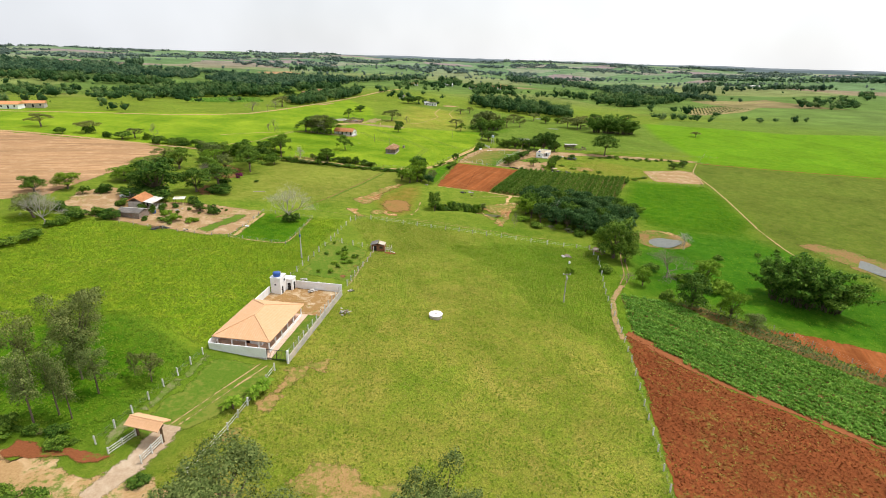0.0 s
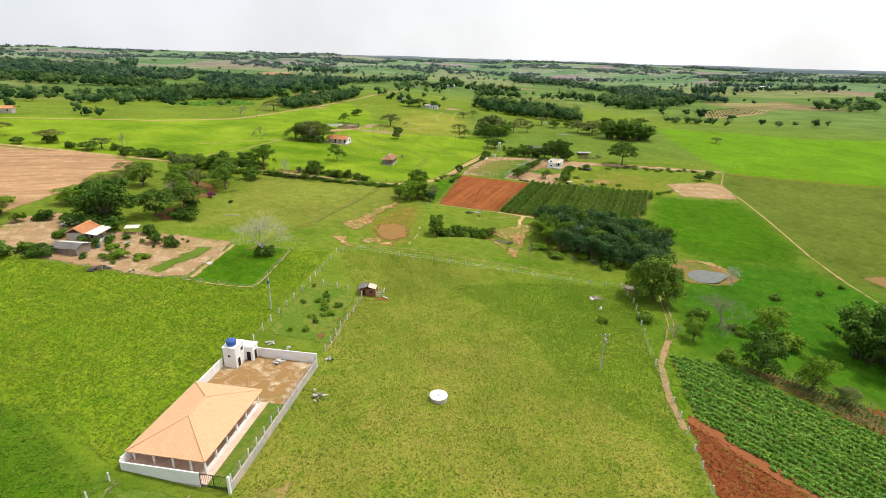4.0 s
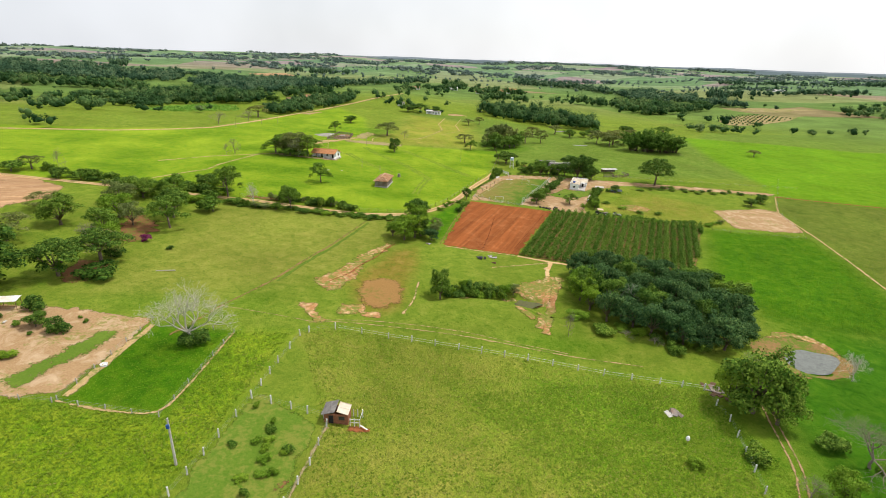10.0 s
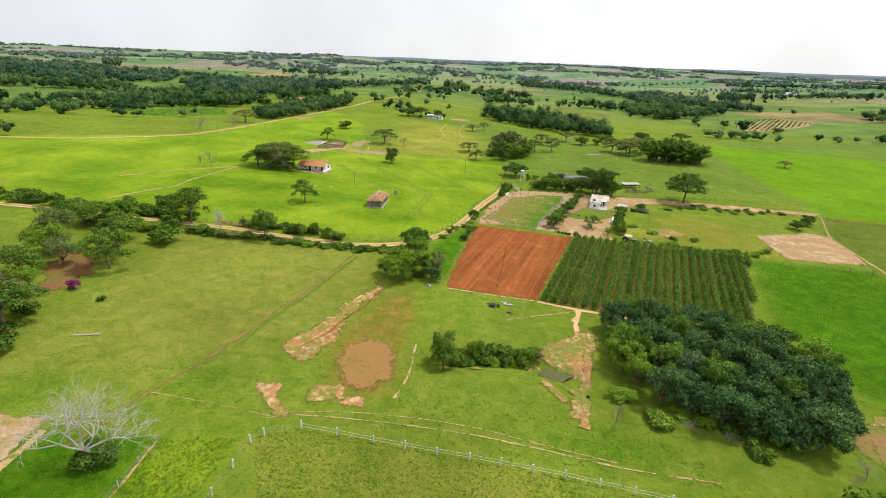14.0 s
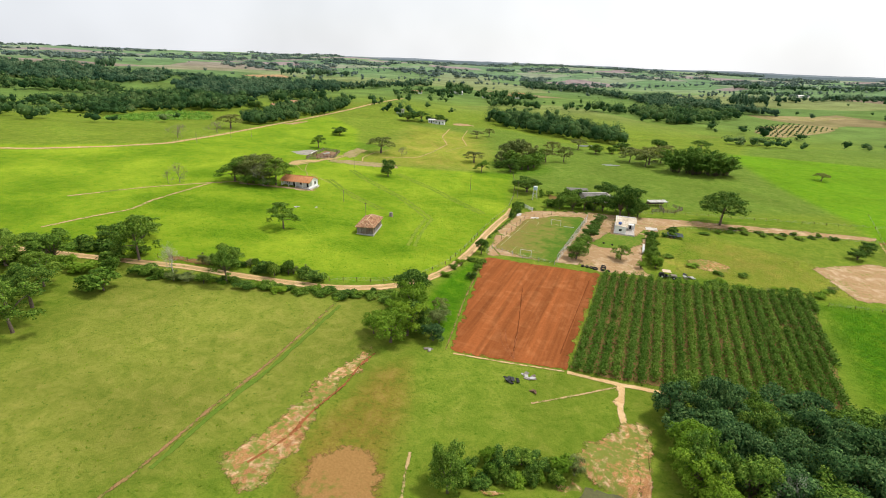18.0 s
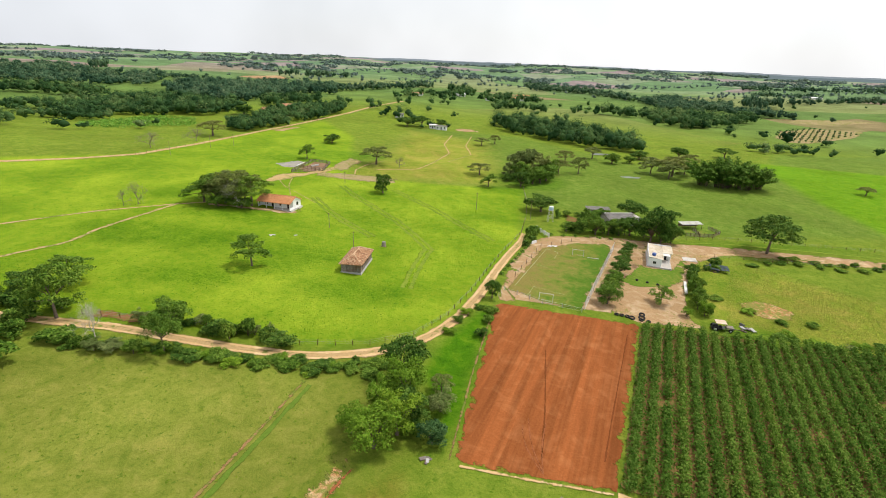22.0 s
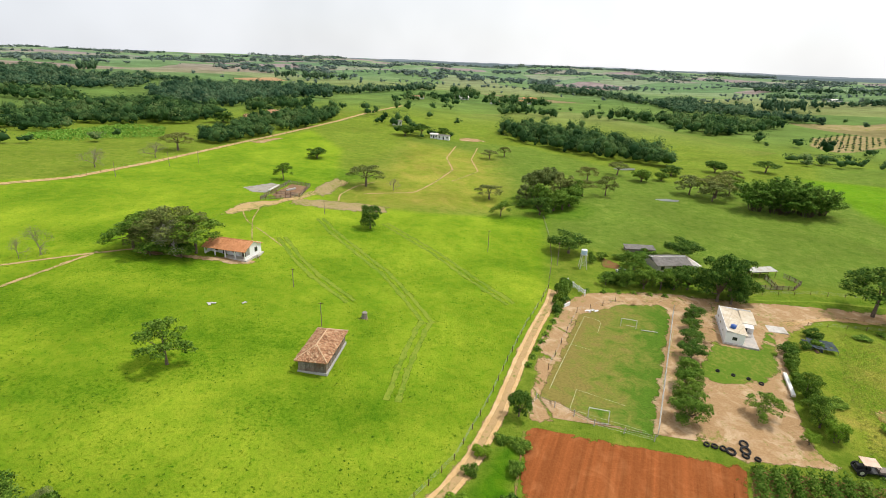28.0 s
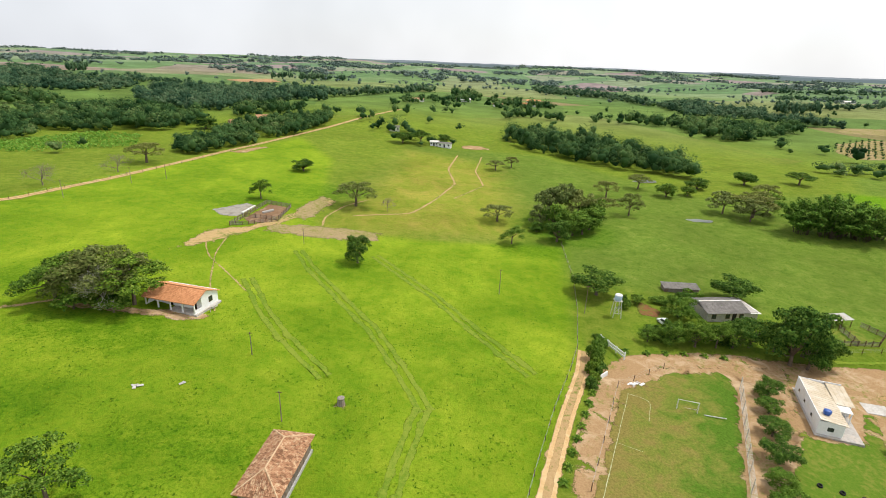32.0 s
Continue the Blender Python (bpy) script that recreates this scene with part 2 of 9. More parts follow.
def ribbon(line, width, lift=0.07, step=2.0, across=4, rough=0.25, shift=0.0):
    """A worn track along a line, laid over the ground."""
    pts = []
    for (ax, ay), (bx, by) in zip(line, line[1:]):
        n = max(1, int(math.hypot(bx - ax, by - ay) / step))
        pts += [(ax + (bx - ax) * i / n, ay + (by - ay) * i / n) for i in range(n)]
    pts.append(line[-1])
    for _ in range(2):
        pts = [pts[0]] + [tuple((pts[i - 1][k] + 2 * pts[i][k] + pts[i + 1][k]) / 4 for k in (0, 1)) for i in range(1, len(pts) - 1)] + [pts[-1]]
    g = Geo()
    for i, (x, y) in enumerate(pts):
        ax, ay = pts[max(i - 1, 0)]
        bx, by = pts[min(i + 1, len(pts) - 1)]
        d = math.hypot(bx - ax, by - ay) or 1
        nx, ny = -(by - ay) / d, (bx - ax) / d
        for k in range(across + 1):
            s = (k / across - 0.5) * width
            if k in (0, across):
                s *= 1 + rough * 2 * noise.noise(Vector((x * 0.4, y * 0.4, k * 5.0)))
            s += shift
            g.v.append(on(x + nx * s, y + ny * s, lift))
    w = across + 1
    thin = 0.42 if width < 1.0 else 0.0  # narrow tracks come and go
    g.fray = [(thin + (1 - thin) * abs(2 * k / across - 1) ** 1.6 if across > 1 else 0.42) for _ in pts for k in range(w)]
    g.f = [(i * w + k + 1, i * w + k, (i + 1) * w + k, (i + 1) * w + k + 1) for i in range(len(pts) - 1) for k in range(across)]
    return g

# ---- outlines of the fields, metres ----
MEADOW = [(-27, 78), (-20, 112), (-15.5, 140), (-26, 168), (-20, 171), (21, 165), (46, 160), (55, 157), (50, 128), (44, 92), (36, 50), (30, 20), (-60, 20), (-36, 50)]
LIME = [(-300, 262), (-75, 257), (-20, 255), (0, 265), (12, 288), (29, 330), (36, 372), (40, 396), (-5, 393), (-40, 396), (-46, 440), (-56, 505), (-86, 560), (-112, 500), (-130, 436), (-142, 396), (-180, 370), (-300, 335)]
HOLLOW = [(-20, 193), (-18.6, 201), (-15, 208), (-10.4, 218), (-5, 222), (-3.6, 210), (-6, 197), (-6.4, 185), (-9.6, 179.6), (-15.6, 181)]
WET = [(57, 124), (62, 140), (66, 160), (74, 168), (98, 188), (122, 184), (130, 176), (140, 150), (150, 90), (116, 96), (96, 106), (80, 118), (68, 125)]
CORRIDOR = [(1, 234), (4, 231), (14, 277), (10, 274), (2, 260), (-2, 250)]
GRAZED = [(-74, 178), (-48, 180), (-24, 200), (-8, 240), (-20, 248), (-72, 249)]
LUSH = [(86, 219), (107, 263), (145, 259), (142, 236), (134, 200), (122, 184), (105, 186), (88, 193)]
LUSH2 = [(-57, 141.5), (-40, 140), (-38, 166), (-55, 167)]
LUSH3 = [(6, 152), (30, 158), (54, 160), (58, 140), (52, 112), (42, 98), (28, 112), (22, 132)]
LUSH4 = [(-75, 60), (-46, 58), (-40, 80), (-60, 95), (-90, 90)]
OLIVE = [(146, 262), (155, 300), (170, 318), (219, 302), (268, 290), (330, 270), (330, 100), (150, 90), (140, 150), (130, 176), (134, 195), (142, 232)]
OLIVE2 = [(70, 278), (108, 266), (122, 268), (125, 294), (90, 322), (80, 312)]
BRIGHT_R = [(205, 497), (262, 471), (306, 440), (400, 445), (340, 360), (268, 289), (219, 301), (168, 318), (176, 340), (180, 399), (191, 453)]
BLUE_R = [(216, 494), (262, 471), (306, 440), (400, 445), (520, 450), (420, 560), (250, 548)]
DULL = [(36, 372), (110, 345), (190, 352), (194, 390), (216, 494), (120, 470), (60, 560), (-20, 560), (-40, 420), (-10, 398)]
DRY = [(-40, 398), (-5, 396), (30, 400), (30, 520), (-20, 545), (-30, 440)]
TALL = [(-41, 84), (-34, 122), (-28, 168), (-40, 166), (-40, 140), (-58, 141), (-110, 146), (-150, 120), (-120, 60), (-60, 95)]

def oval(x, y, rx, ry):
    return [(x + rx * math.cos(a), y + ry * math.sin(a)) for a in np.linspace(0, 2 * math.pi, 13)[:-1]]


# spots of lush darker grass; under trees their shade is put into colour
SHADE_GREEN = [(oval(*o), 4) for o in [(-36, 300, 15, 7), (-66, 327, 20, 6), (-43, 292, 9, 6), (-34, 299, 9, 6), (-47.6, 289, 7, 5), (-68, 333, 16, 6), (-70, 420, 16, 9), (-50, 440, 22, 12), (45, 415, 18, 20), (29, 392, 12, 8), (-22, 371, 6, 4), (-80, 305, 24, 9), (-20, 280, 14, 6), (-60, 280, 14, 5), (-90, 345, 14, 8), (-40, 188, 5, 14), (-62, 180, 8, 8), (-66, 200, 6, 12), (-10, 200, 4, 12), (30, 172, 10, 4), (64, 345, 20, 5), (120, 336, 34, 3), (84, 300, 6, 12), (76, 274, 8, 4), (92, 310, 8, 6), (-44, 152, 8, 10), (47, 112, 2, 12), (43, 86, 2, 14), (38, 62, 2, 12), (96, 190, 10, 14), (52, 146, 5, 10), (40, 150, 8, 6), (30, 156, 12, 4)]]
cover_kinds = [("damp", SHADE_GREEN), ("fresh", [(LUSH3, 10)]), ("lime", [(LIME, 3)]), ("vivid", [(BRIGHT_R, 4)]), ("dry", [(MEADOW, 1.5), (DRY, 14), (OLIVE2, 3)]), ("lush", [(CORRIDOR, 1.5), (LUSH, 6), (LUSH2, 1), (LUSH4, 10)]), ("tall", [(TALL, 2.5)]),
               ("dull", [(DULL, 6), (BLUE_R, 5)]), ("olive", [(OLIVE, 6)]), ("grazed", [(GRAZED, 9)]), ("mud", [(HOLLOW, 3)]), ("wet", [(WET, 9)])]


def grid_steps(lo, near_lo, near_hi, hi, step, grow):
    mid = list(np.arange(near_lo, near_hi + 0.01, step))
    up, s, x = [], step, near_hi
    while x < hi:
        s *= grow
        x += s
        up.append(min(x, hi))
    dn, s, x = [], step, near_lo
    while x > lo:
        s *= grow
        x -= s
        dn.append(max(x, lo))
    return dn[::-1] + mid + up


def build_ground(mat):
    xs = grid_steps(-4600, -130, 165, 4600, 2.5, 1.055)
    ys = grid_steps(-700, 15, 470, 4900, 2.5, 1.035)
    nx = len(xs)
    g = Geo()
    g.v = [(x, y, height(x, y)) for y in ys for x in xs]
    g.f = [(j * nx + i, j * nx + i + 1, (j + 1) * nx + i + 1, (j + 1) * nx + i) for j in range(len(ys) - 1) for i in range(nx - 1)]
    me = g.mesh("ground", mat, True)
    for name, zones in cover_kinds:
        vals = np.zeros(len(g.v), np.float32)
        for poly, soft in zones:
            bx0, bx1 = min(p[0] for p in poly) - soft, max(p[0] for p in poly) + soft
            by0, by1 = min(p[1] for p in poly) - soft, max(p[1] for p in poly) + soft
            for k, (x, y, _) in enumerate(g.v):
                if bx0 < x < bx1 and by0 < y < by1:
                    fade = 0.45 + 0.55 * ease(165, 80, y) if poly is MEADOW else 1.0  # the meadow dries towards the road
                    vals[k] = max(vals[k], fade * ease(-soft, soft, edge_gap(x, y, poly)))
        me.attributes.new(name, "FLOAT", "POINT").data.foreach_set("value", vals)
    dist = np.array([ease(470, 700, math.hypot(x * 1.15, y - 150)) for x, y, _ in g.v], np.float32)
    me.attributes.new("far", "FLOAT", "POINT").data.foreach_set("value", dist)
    # mask for the haze tint on the farthest fields
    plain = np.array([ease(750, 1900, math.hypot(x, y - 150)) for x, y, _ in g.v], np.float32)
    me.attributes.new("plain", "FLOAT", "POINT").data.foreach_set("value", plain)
    return tagged(new("ground", me), "rolling green farmland with pasture, meadow and fallow", "ground", kind="structure")


def ground_material():
    m, nt, b = material("pasture", 0.95, 0, 0.03)
    p = place_vec(nt)

    def at(name):
        a = nt.nodes.new("ShaderNodeAttribute")
        a.attribute_name = name
        return a.outputs["Fac"]

    fine = noise_tex(nt, p, 2.6, 6, 0.78)
    grain = noise_tex(nt, p, 6.0, 3, 0.7)
    mid = noise_tex(nt, p, 0.3, 6, 0.72, 0.6)
    big = noise_tex(nt, p, 0.035, 4, 0.6, 0.4)
    clump = noise_tex(nt, p, 1.7, 6, 0.75, 0.4)
    base = ramp(nt, mid, [(0.3, (0.1, 0.172, 0.02)), (0.52, (0.16, 0.222, 0.033)), (0.75, (0.23, 0.262, 0.06))])
    lime = ramp(nt, maths(nt, "ADD", maths(nt, "MULTIPLY", mid, 0.55), maths(nt, "MULTIPLY", big, 0.45)), [(0.36, (0.115, 0.24, 0.014)), (0.48, (0.175, 0.282, 0.02)), (0.62, (0.245, 0.322, 0.031))])
    vary = maths(nt, "ADD", maths(nt, "MULTIPLY", mid, 0.5), maths(nt, "MULTIPLY", noise_tex(nt, p, 0.07, 5, 0.65, 0.8), 0.5))
    dry = ramp(nt, vary, [(0.36, (0.15, 0.222, 0.026)), (0.47, (0.215, 0.25, 0.043)), (0.56, (0.265, 0.258, 0.062)), (0.66, (0.325, 0.28, 0.09))])
    tall = ramp(nt, mid, [(0.3, (0.095, 0.2, 0.011)), (0.5, (0.172, 0.262, 0.018)), (0.72, (0.255, 0.305, 0.032))])
    lush = ramp(nt, mid, [(0.3, (0.034, 0.12, 0.005)), (0.5, (0.066, 0.172, 0.007)), (0.72, (0.12, 0.218, 0.013))])
    dull = ramp(nt, mid, [(0.3, (0.085, 0.155, 0.024)), (0.5, (0.13, 0.2, 0.038)), (0.72, (0.185, 0.235, 0.062))])
    grazed = ramp(nt, mid, [(0.3, (0.135, 0.185, 0.03)), (0.5, (0.2, 0.232, 0.05)), (0.72, (0.28, 0.278, 0.082))])
    mud = ramp(nt, mid, [(0.3, (0.12, 0.15, 0.022)), (0.5, (0.21, 0.15, 0.04)), (0.72, (0.29, 0.185, 0.075))])
    vivid = ramp(nt, mid, [(0.3, (0.085, 0.21, 0.008)), (0.5, (0.125, 0.255, 0.012)), (0.72, (0.18, 0.29, 0.02))])
    olive = ramp(nt, mid, [(0.3, (0.078, 0.125, 0.02)), (0.5, (0.118, 0.16, 0.03)), (0.72, (0.175, 0.195, 0.05))])
    wet = ramp(nt, mid, [(0.3, (0.026, 0.108, 0.006)), (0.5, (0.05, 0.15, 0.009)), (0.72, (0.092, 0.188, 0.017))])
    col = base
    for name, tone in (("wet", wet), ("dull", dull), ("olive", olive), ("vivid", vivid), ("lush", lush), ("tall", tall), ("dry", dry), ("fresh", vivid), ("lime", lime), ("damp", lush), ("grazed", grazed), ("mud", mud)):
        soft = maths(nt, "MULTIPLY", at(name), ramp(nt, clump, [(0.35, 0.55), (0.6, 1.0)] if name == "mud" else [(0.35, 0.25), (0.62, 0.75)])) if name in ("damp", "fresh", "mud") else at(name)
        col = mix(nt, soft, col, tone)
    # far fields, a patchwork of pasture, cane and tilled land, with haze tint
    vor = node(nt, "ShaderNodeTexVoronoi", Scale=0.0042, Randomness=0.9)
    warp = node(nt, "ShaderNodeTexNoise", Scale=0.004, Detail=2.0)
    nt.links.new(p, warp.inputs["Vector"])
    wv = nt.nodes.new("ShaderNodeVectorMath")
    wv.operation = "MULTIPLY_ADD"
    nt.links.new(warp.outputs["Color"], wv.inputs[0])
    wv.inputs[1].default_value = (90, 90, 0)
    nt.links.new(p, wv.inputs[2])
    nt.links.new(wv.outputs[0], vor.inputs["Vector"])
    sep = nt.nodes.new("ShaderNodeSeparateColor")
    nt.links.new(vor.outputs["Color"], sep.inputs[0])
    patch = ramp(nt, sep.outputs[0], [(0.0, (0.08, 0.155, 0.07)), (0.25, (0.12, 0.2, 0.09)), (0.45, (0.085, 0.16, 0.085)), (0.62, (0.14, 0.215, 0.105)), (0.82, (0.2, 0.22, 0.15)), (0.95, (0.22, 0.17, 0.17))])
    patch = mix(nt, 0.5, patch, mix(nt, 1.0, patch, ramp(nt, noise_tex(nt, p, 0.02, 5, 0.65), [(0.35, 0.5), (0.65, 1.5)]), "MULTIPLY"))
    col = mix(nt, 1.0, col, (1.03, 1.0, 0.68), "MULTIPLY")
    # distance haze put into the colour: fields grow paler and cooler farther out
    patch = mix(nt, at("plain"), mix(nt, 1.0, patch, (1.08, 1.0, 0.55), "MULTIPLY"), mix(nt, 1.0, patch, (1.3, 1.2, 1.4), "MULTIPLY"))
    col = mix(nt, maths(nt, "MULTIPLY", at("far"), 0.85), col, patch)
    rank = nt.nodes.new("ShaderNodeMath")  # rank grass stands in tussocks, grazed turf lies smooth
    rank.operation, rank.use_clamp = "ADD", True
    nt.links.new(maths(nt, "MULTIPLY", maths(nt, "ADD", at("tall"), at("dry")), 0.55), rank.inputs[0])
    rank.inputs[1].default_value = 0.16
    rough_grass = mix(nt, 1.0, ramp(nt, fine, [(0.3, 0.6), (0.5, 1.06), (0.7, 1.46)]), ramp(nt, grain, [(0.3, 0.62), (0.5, 1.0), (0.7, 1.36)]), "MULTIPLY")
    col = mix(nt, rank.outputs[0], col, mix(nt, 1.0, col, rough_grass, "MULTIPLY"))
    specks = ramp(nt, noise_tex(nt, p, 0.85, 3, 0.6), [(0.645, 0.0), (0.69, 0.7)])
    col = mix(nt, specks, col, mix(nt, 1.0, col, (0.5, 0.72, 0.45), "MULTIPLY"))
    col = mix(nt, maths(nt, "MULTIPLY", ramp(nt, clump, [(0.5, 0.0), (0.62, 0.6)]), ramp(nt, big, [(0.4, 0.45), (0.6, 1.0)])), col, mix(nt, 1.0, col, (0.5, 0.68, 0.5), "MULTIPLY"))
    col = mix(nt, 1.0, col, ramp(nt, big, [(0.3, 0.82), (0.7, 1.16)]), "MULTIPLY")
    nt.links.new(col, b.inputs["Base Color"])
    bump(nt, b, maths(nt, "ADD", fine, maths(nt, "MULTIPLY", grain, 0.4)), 0.9, 0.3)
    return m


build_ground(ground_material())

# ---- soils ----
def frayed(nt, b, p):
    """Let the grass below show through along the broken edge of a sheet of earth."""
    edge = nt.nodes.new("ShaderNodeAttribute")
    edge.attribute_name = "fray"
    ragged = maths(nt, "MULTIPLY", maths(nt, "SUBTRACT", maths(nt, "ADD", maths(nt, "MULTIPLY", noise_tex(nt, p, 1.6, 6, 0.75), 0.55), maths(nt, "MULTIPLY", noise_tex(nt, p, 0.38, 3, 0.6), 0.45)), 0.5), 2.3)
    near = nt.nodes.new("ShaderNodeMath")
    near.operation, near.use_clamp = "MULTIPLY", True
    nt.links.new(edge.outputs["Fac"], near.inputs[0])
    near.inputs[1].default_value = 3.0
    ragged = maths(nt, "MULTIPLY", ragged, near.outputs[0])
    nt.links.new(ramp(nt, maths(nt, "ADD", edge.outputs["Fac"], ragged), [(0.52, 1.0), (0.74, 0.0)]), b.inputs["Alpha"])


def soil(name, dark, light, furrow=None, turn=0.0, weeds=None, weed_amount=0.58, pale=None, scale=1.2):
    """Bare earth; furrow: metres between plough lines, turn: their heading in degrees."""
    m, nt, b = material(name, 0.95, 0, 0.03)
    p = place_vec(nt)
    fine, mid = noise_tex(nt, p, scale * 2.5, 6, 0.7), noise_tex(nt, p, scale * 0.22, 5, 0.65, 0.8)
    col = ramp(nt, fine, [(0.28, dark), (0.72, light)])
    relief = fine
    if pale:
        col = mix(nt, ramp(nt, mid, [(0.48, 0.0), (0.68, 0.85)]), col, pale)
    if furrow:
        mp = nt.nodes.new("ShaderNodeMapping")
        mp.inputs["Rotation"].default_value = (0, 0, radians(turn))
        nt.links.new(p, mp.inputs["Vector"])
        long = nt.nodes.new("ShaderNodeMapping")
        long.inputs["Scale"].default_value = (1.0 / furrow, 0.035, 1.0)
        nt.links.new(mp.outputs[0], long.inputs["Vector"])
        streak = noise_tex(nt, long.outputs[0], 0.9, 4, 0.6, 0.25)
        wide = noise_tex(nt, long.outputs[0], 0.16, 3, 0.5)
        both = maths(nt, "ADD", maths(nt, "MULTIPLY", streak, 0.6), maths(nt, "MULTIPLY", wide, 0.4))
        col = mix(nt, 1.0, col, ramp(nt, both, [(0.36, 0.72), (0.5, 1.0), (0.64, 1.3)]), "MULTIPLY")
        relief = maths(nt, "ADD", fine, streak)
    if weeds:
        spots = maths(nt, "ADD", maths(nt, "MULTIPLY", noise_tex(nt, p, 1.1, 5, 0.7), 0.6), maths(nt, "MULTIPLY", noise_tex(nt, p, 0.13, 3), 0.4))
        col = mix(nt, ramp(nt, spots, [(weed_amount - 0.05, 0.0), (weed_amount + 0.04, 0.9)]), col, weeds)
    nt.links.new(col, b.inputs["Base Color"])
    bump(nt, b, relief, 0.7, 0.12)
    frayed(nt, b, p)
    return m


GREEN_WEED, DRY_WEED = (0.11, 0.175, 0.02), (0.19, 0.2, 0.04)
red_soil = soil("ploughed red earth", (0.2, 0.06, 0.017), (0.28, 0.092, 0.028), 0.9, 23, pale=(0.31, 0.115, 0.04))
clod_soil = soil("cloddy red earth", (0.105, 0.027, 0.009), (0.27, 0.082, 0.028), 1.2, 137, weeds=DRY_WEED, weed_amount=0.6, scale=0.8)
worn_red = soil("worn red track", (0.21, 0.07, 0.026), (0.32, 0.12, 0.05))
brown_soil = soil("tilled pale brown earth", (0.32, 0.185, 0.09), (0.42, 0.255, 0.135), 1.6, 60, pale=(0.46, 0.295, 0.165))
road_soil = soil("sandy dirt road", (0.45, 0.28, 0.12), (0.6, 0.41, 0.2), pale=(0.66, 0.48, 0.27), weeds=GREEN_WEED, weed_amount=0.68)
verge_soil = soil("road bed of earth and grass", (0.34, 0.22, 0.1), (0.47, 0.32, 0.16), weeds=GREEN_WEED, weed_amount=0.57)
yard_soil = soil("trodden sandy yard earth", (0.28, 0.17, 0.08), (0.42, 0.275, 0.145), pale=(0.53, 0.39, 0.245), weeds=DRY_WEED, weed_amount=0.59)
sand_soil = soil("pale building sand", (0.40, 0.26, 0.12), (0.58, 0.42, 0.24), pale=(0.68, 0.55, 0.4), scale=2.0)
scar_soil = soil("eroded red gully bank", (0.22, 0.09, 0.03), (0.52, 0.28, 0.125), 0.8, 30, pale=(0.62, 0.44, 0.25), weeds=(0.15, 0.19, 0.03), weed_amount=0.5, scale=2.6)
silt_mud = soil("drying silt", (0.22, 0.12, 0.036), (0.33, 0.19, 0.07), weeds=(0.16, 0.15, 0.028), weed_amount=0.58)
ditch_grass = soil("rank dark ditch grass", (0.075, 0.14, 0.014), (0.13, 0.19, 0.026), weeds=(0.13, 0.19, 0.025), weed_amount=0.55)
pen_mud = soil("trampled brown pen earth", (0.15, 0.09, 0.05), (0.27, 0.165, 0.095), pale=(0.34, 0.24, 0.15))
stained_concrete = soil("stained grey concrete", (0.26, 0.24, 0.2), (0.38, 0.35, 0.3), pale=(0.2, 0.17, 0.13), scale=2.0)
rut_soil = soil("rutted tan path earth", (0.3, 0.19, 0.09), (0.43, 0.29, 0.15), weeds=GREEN_WEED, weed_amount=0.55)
verge_earth = soil("bare orange verge", (0.28, 0.17, 0.06), (0.44, 0.28, 0.12), weeds=(0.17, 0.19, 0.03), weed_amount=0.5)
dry_verge = soil("mown grey-green verge", (0.15, 0.165, 0.06), (0.24, 0.23, 0.11), weeds=GREEN_WEED, weed_amount=0.5)
court_soil = soil("muddy courtyard earth", (0.25, 0.14, 0.05), (0.4, 0.24, 0.1), pale=(0.64, 0.52, 0.36), weeds=DRY_WEED, weed_amount=0.62, scale=1.6)
drive_soil = soil("packed drive earth", (0.36, 0.25, 0.16), (0.5, 0.38, 0.26), pale=(0.56, 0.45, 0.33))
lane_soil = soil("brown roadside earth", (0.33, 0.2, 0.085), (0.48, 0.31, 0.15), pale=(0.56, 0.4, 0.23), weeds=GREEN_WEED, weed_amount=0.58)
orchard_soil = soil("shaded brown orchard earth", (0.15, 0.07, 0.03), (0.27, 0.13, 0.06), weeds=GREEN_WEED, weed_amount=0.56)
bank_soil = soil("raw dark red bank", (0.16, 0.05, 0.02), (0.3, 0.11, 0.045), weeds=GREEN_WEED, weed_amount=0.6, scale=2.0)
dark_red = soil("dark wheel-pressed red earth", (0.13, 0.036, 0.012), (0.19, 0.06, 0.02))
crossing_mud = soil("brown field crossing", (0.2, 0.12, 0.05), (0.32, 0.19, 0.08), weeds=GREEN_WEED, weed_amount=0.52)
crop_soil = soil("reddish crop soil", (0.15, 0.09, 0.03), (0.25, 0.15, 0.06), weeds=GREEN_WEED, weed_amount=0.55)
path_soil = soil("trodden straw path", (0.33, 0.22, 0.095), (0.55, 0.39, 0.19), weeds=GREEN_WEED, weed_amount=0.55, scale=2)
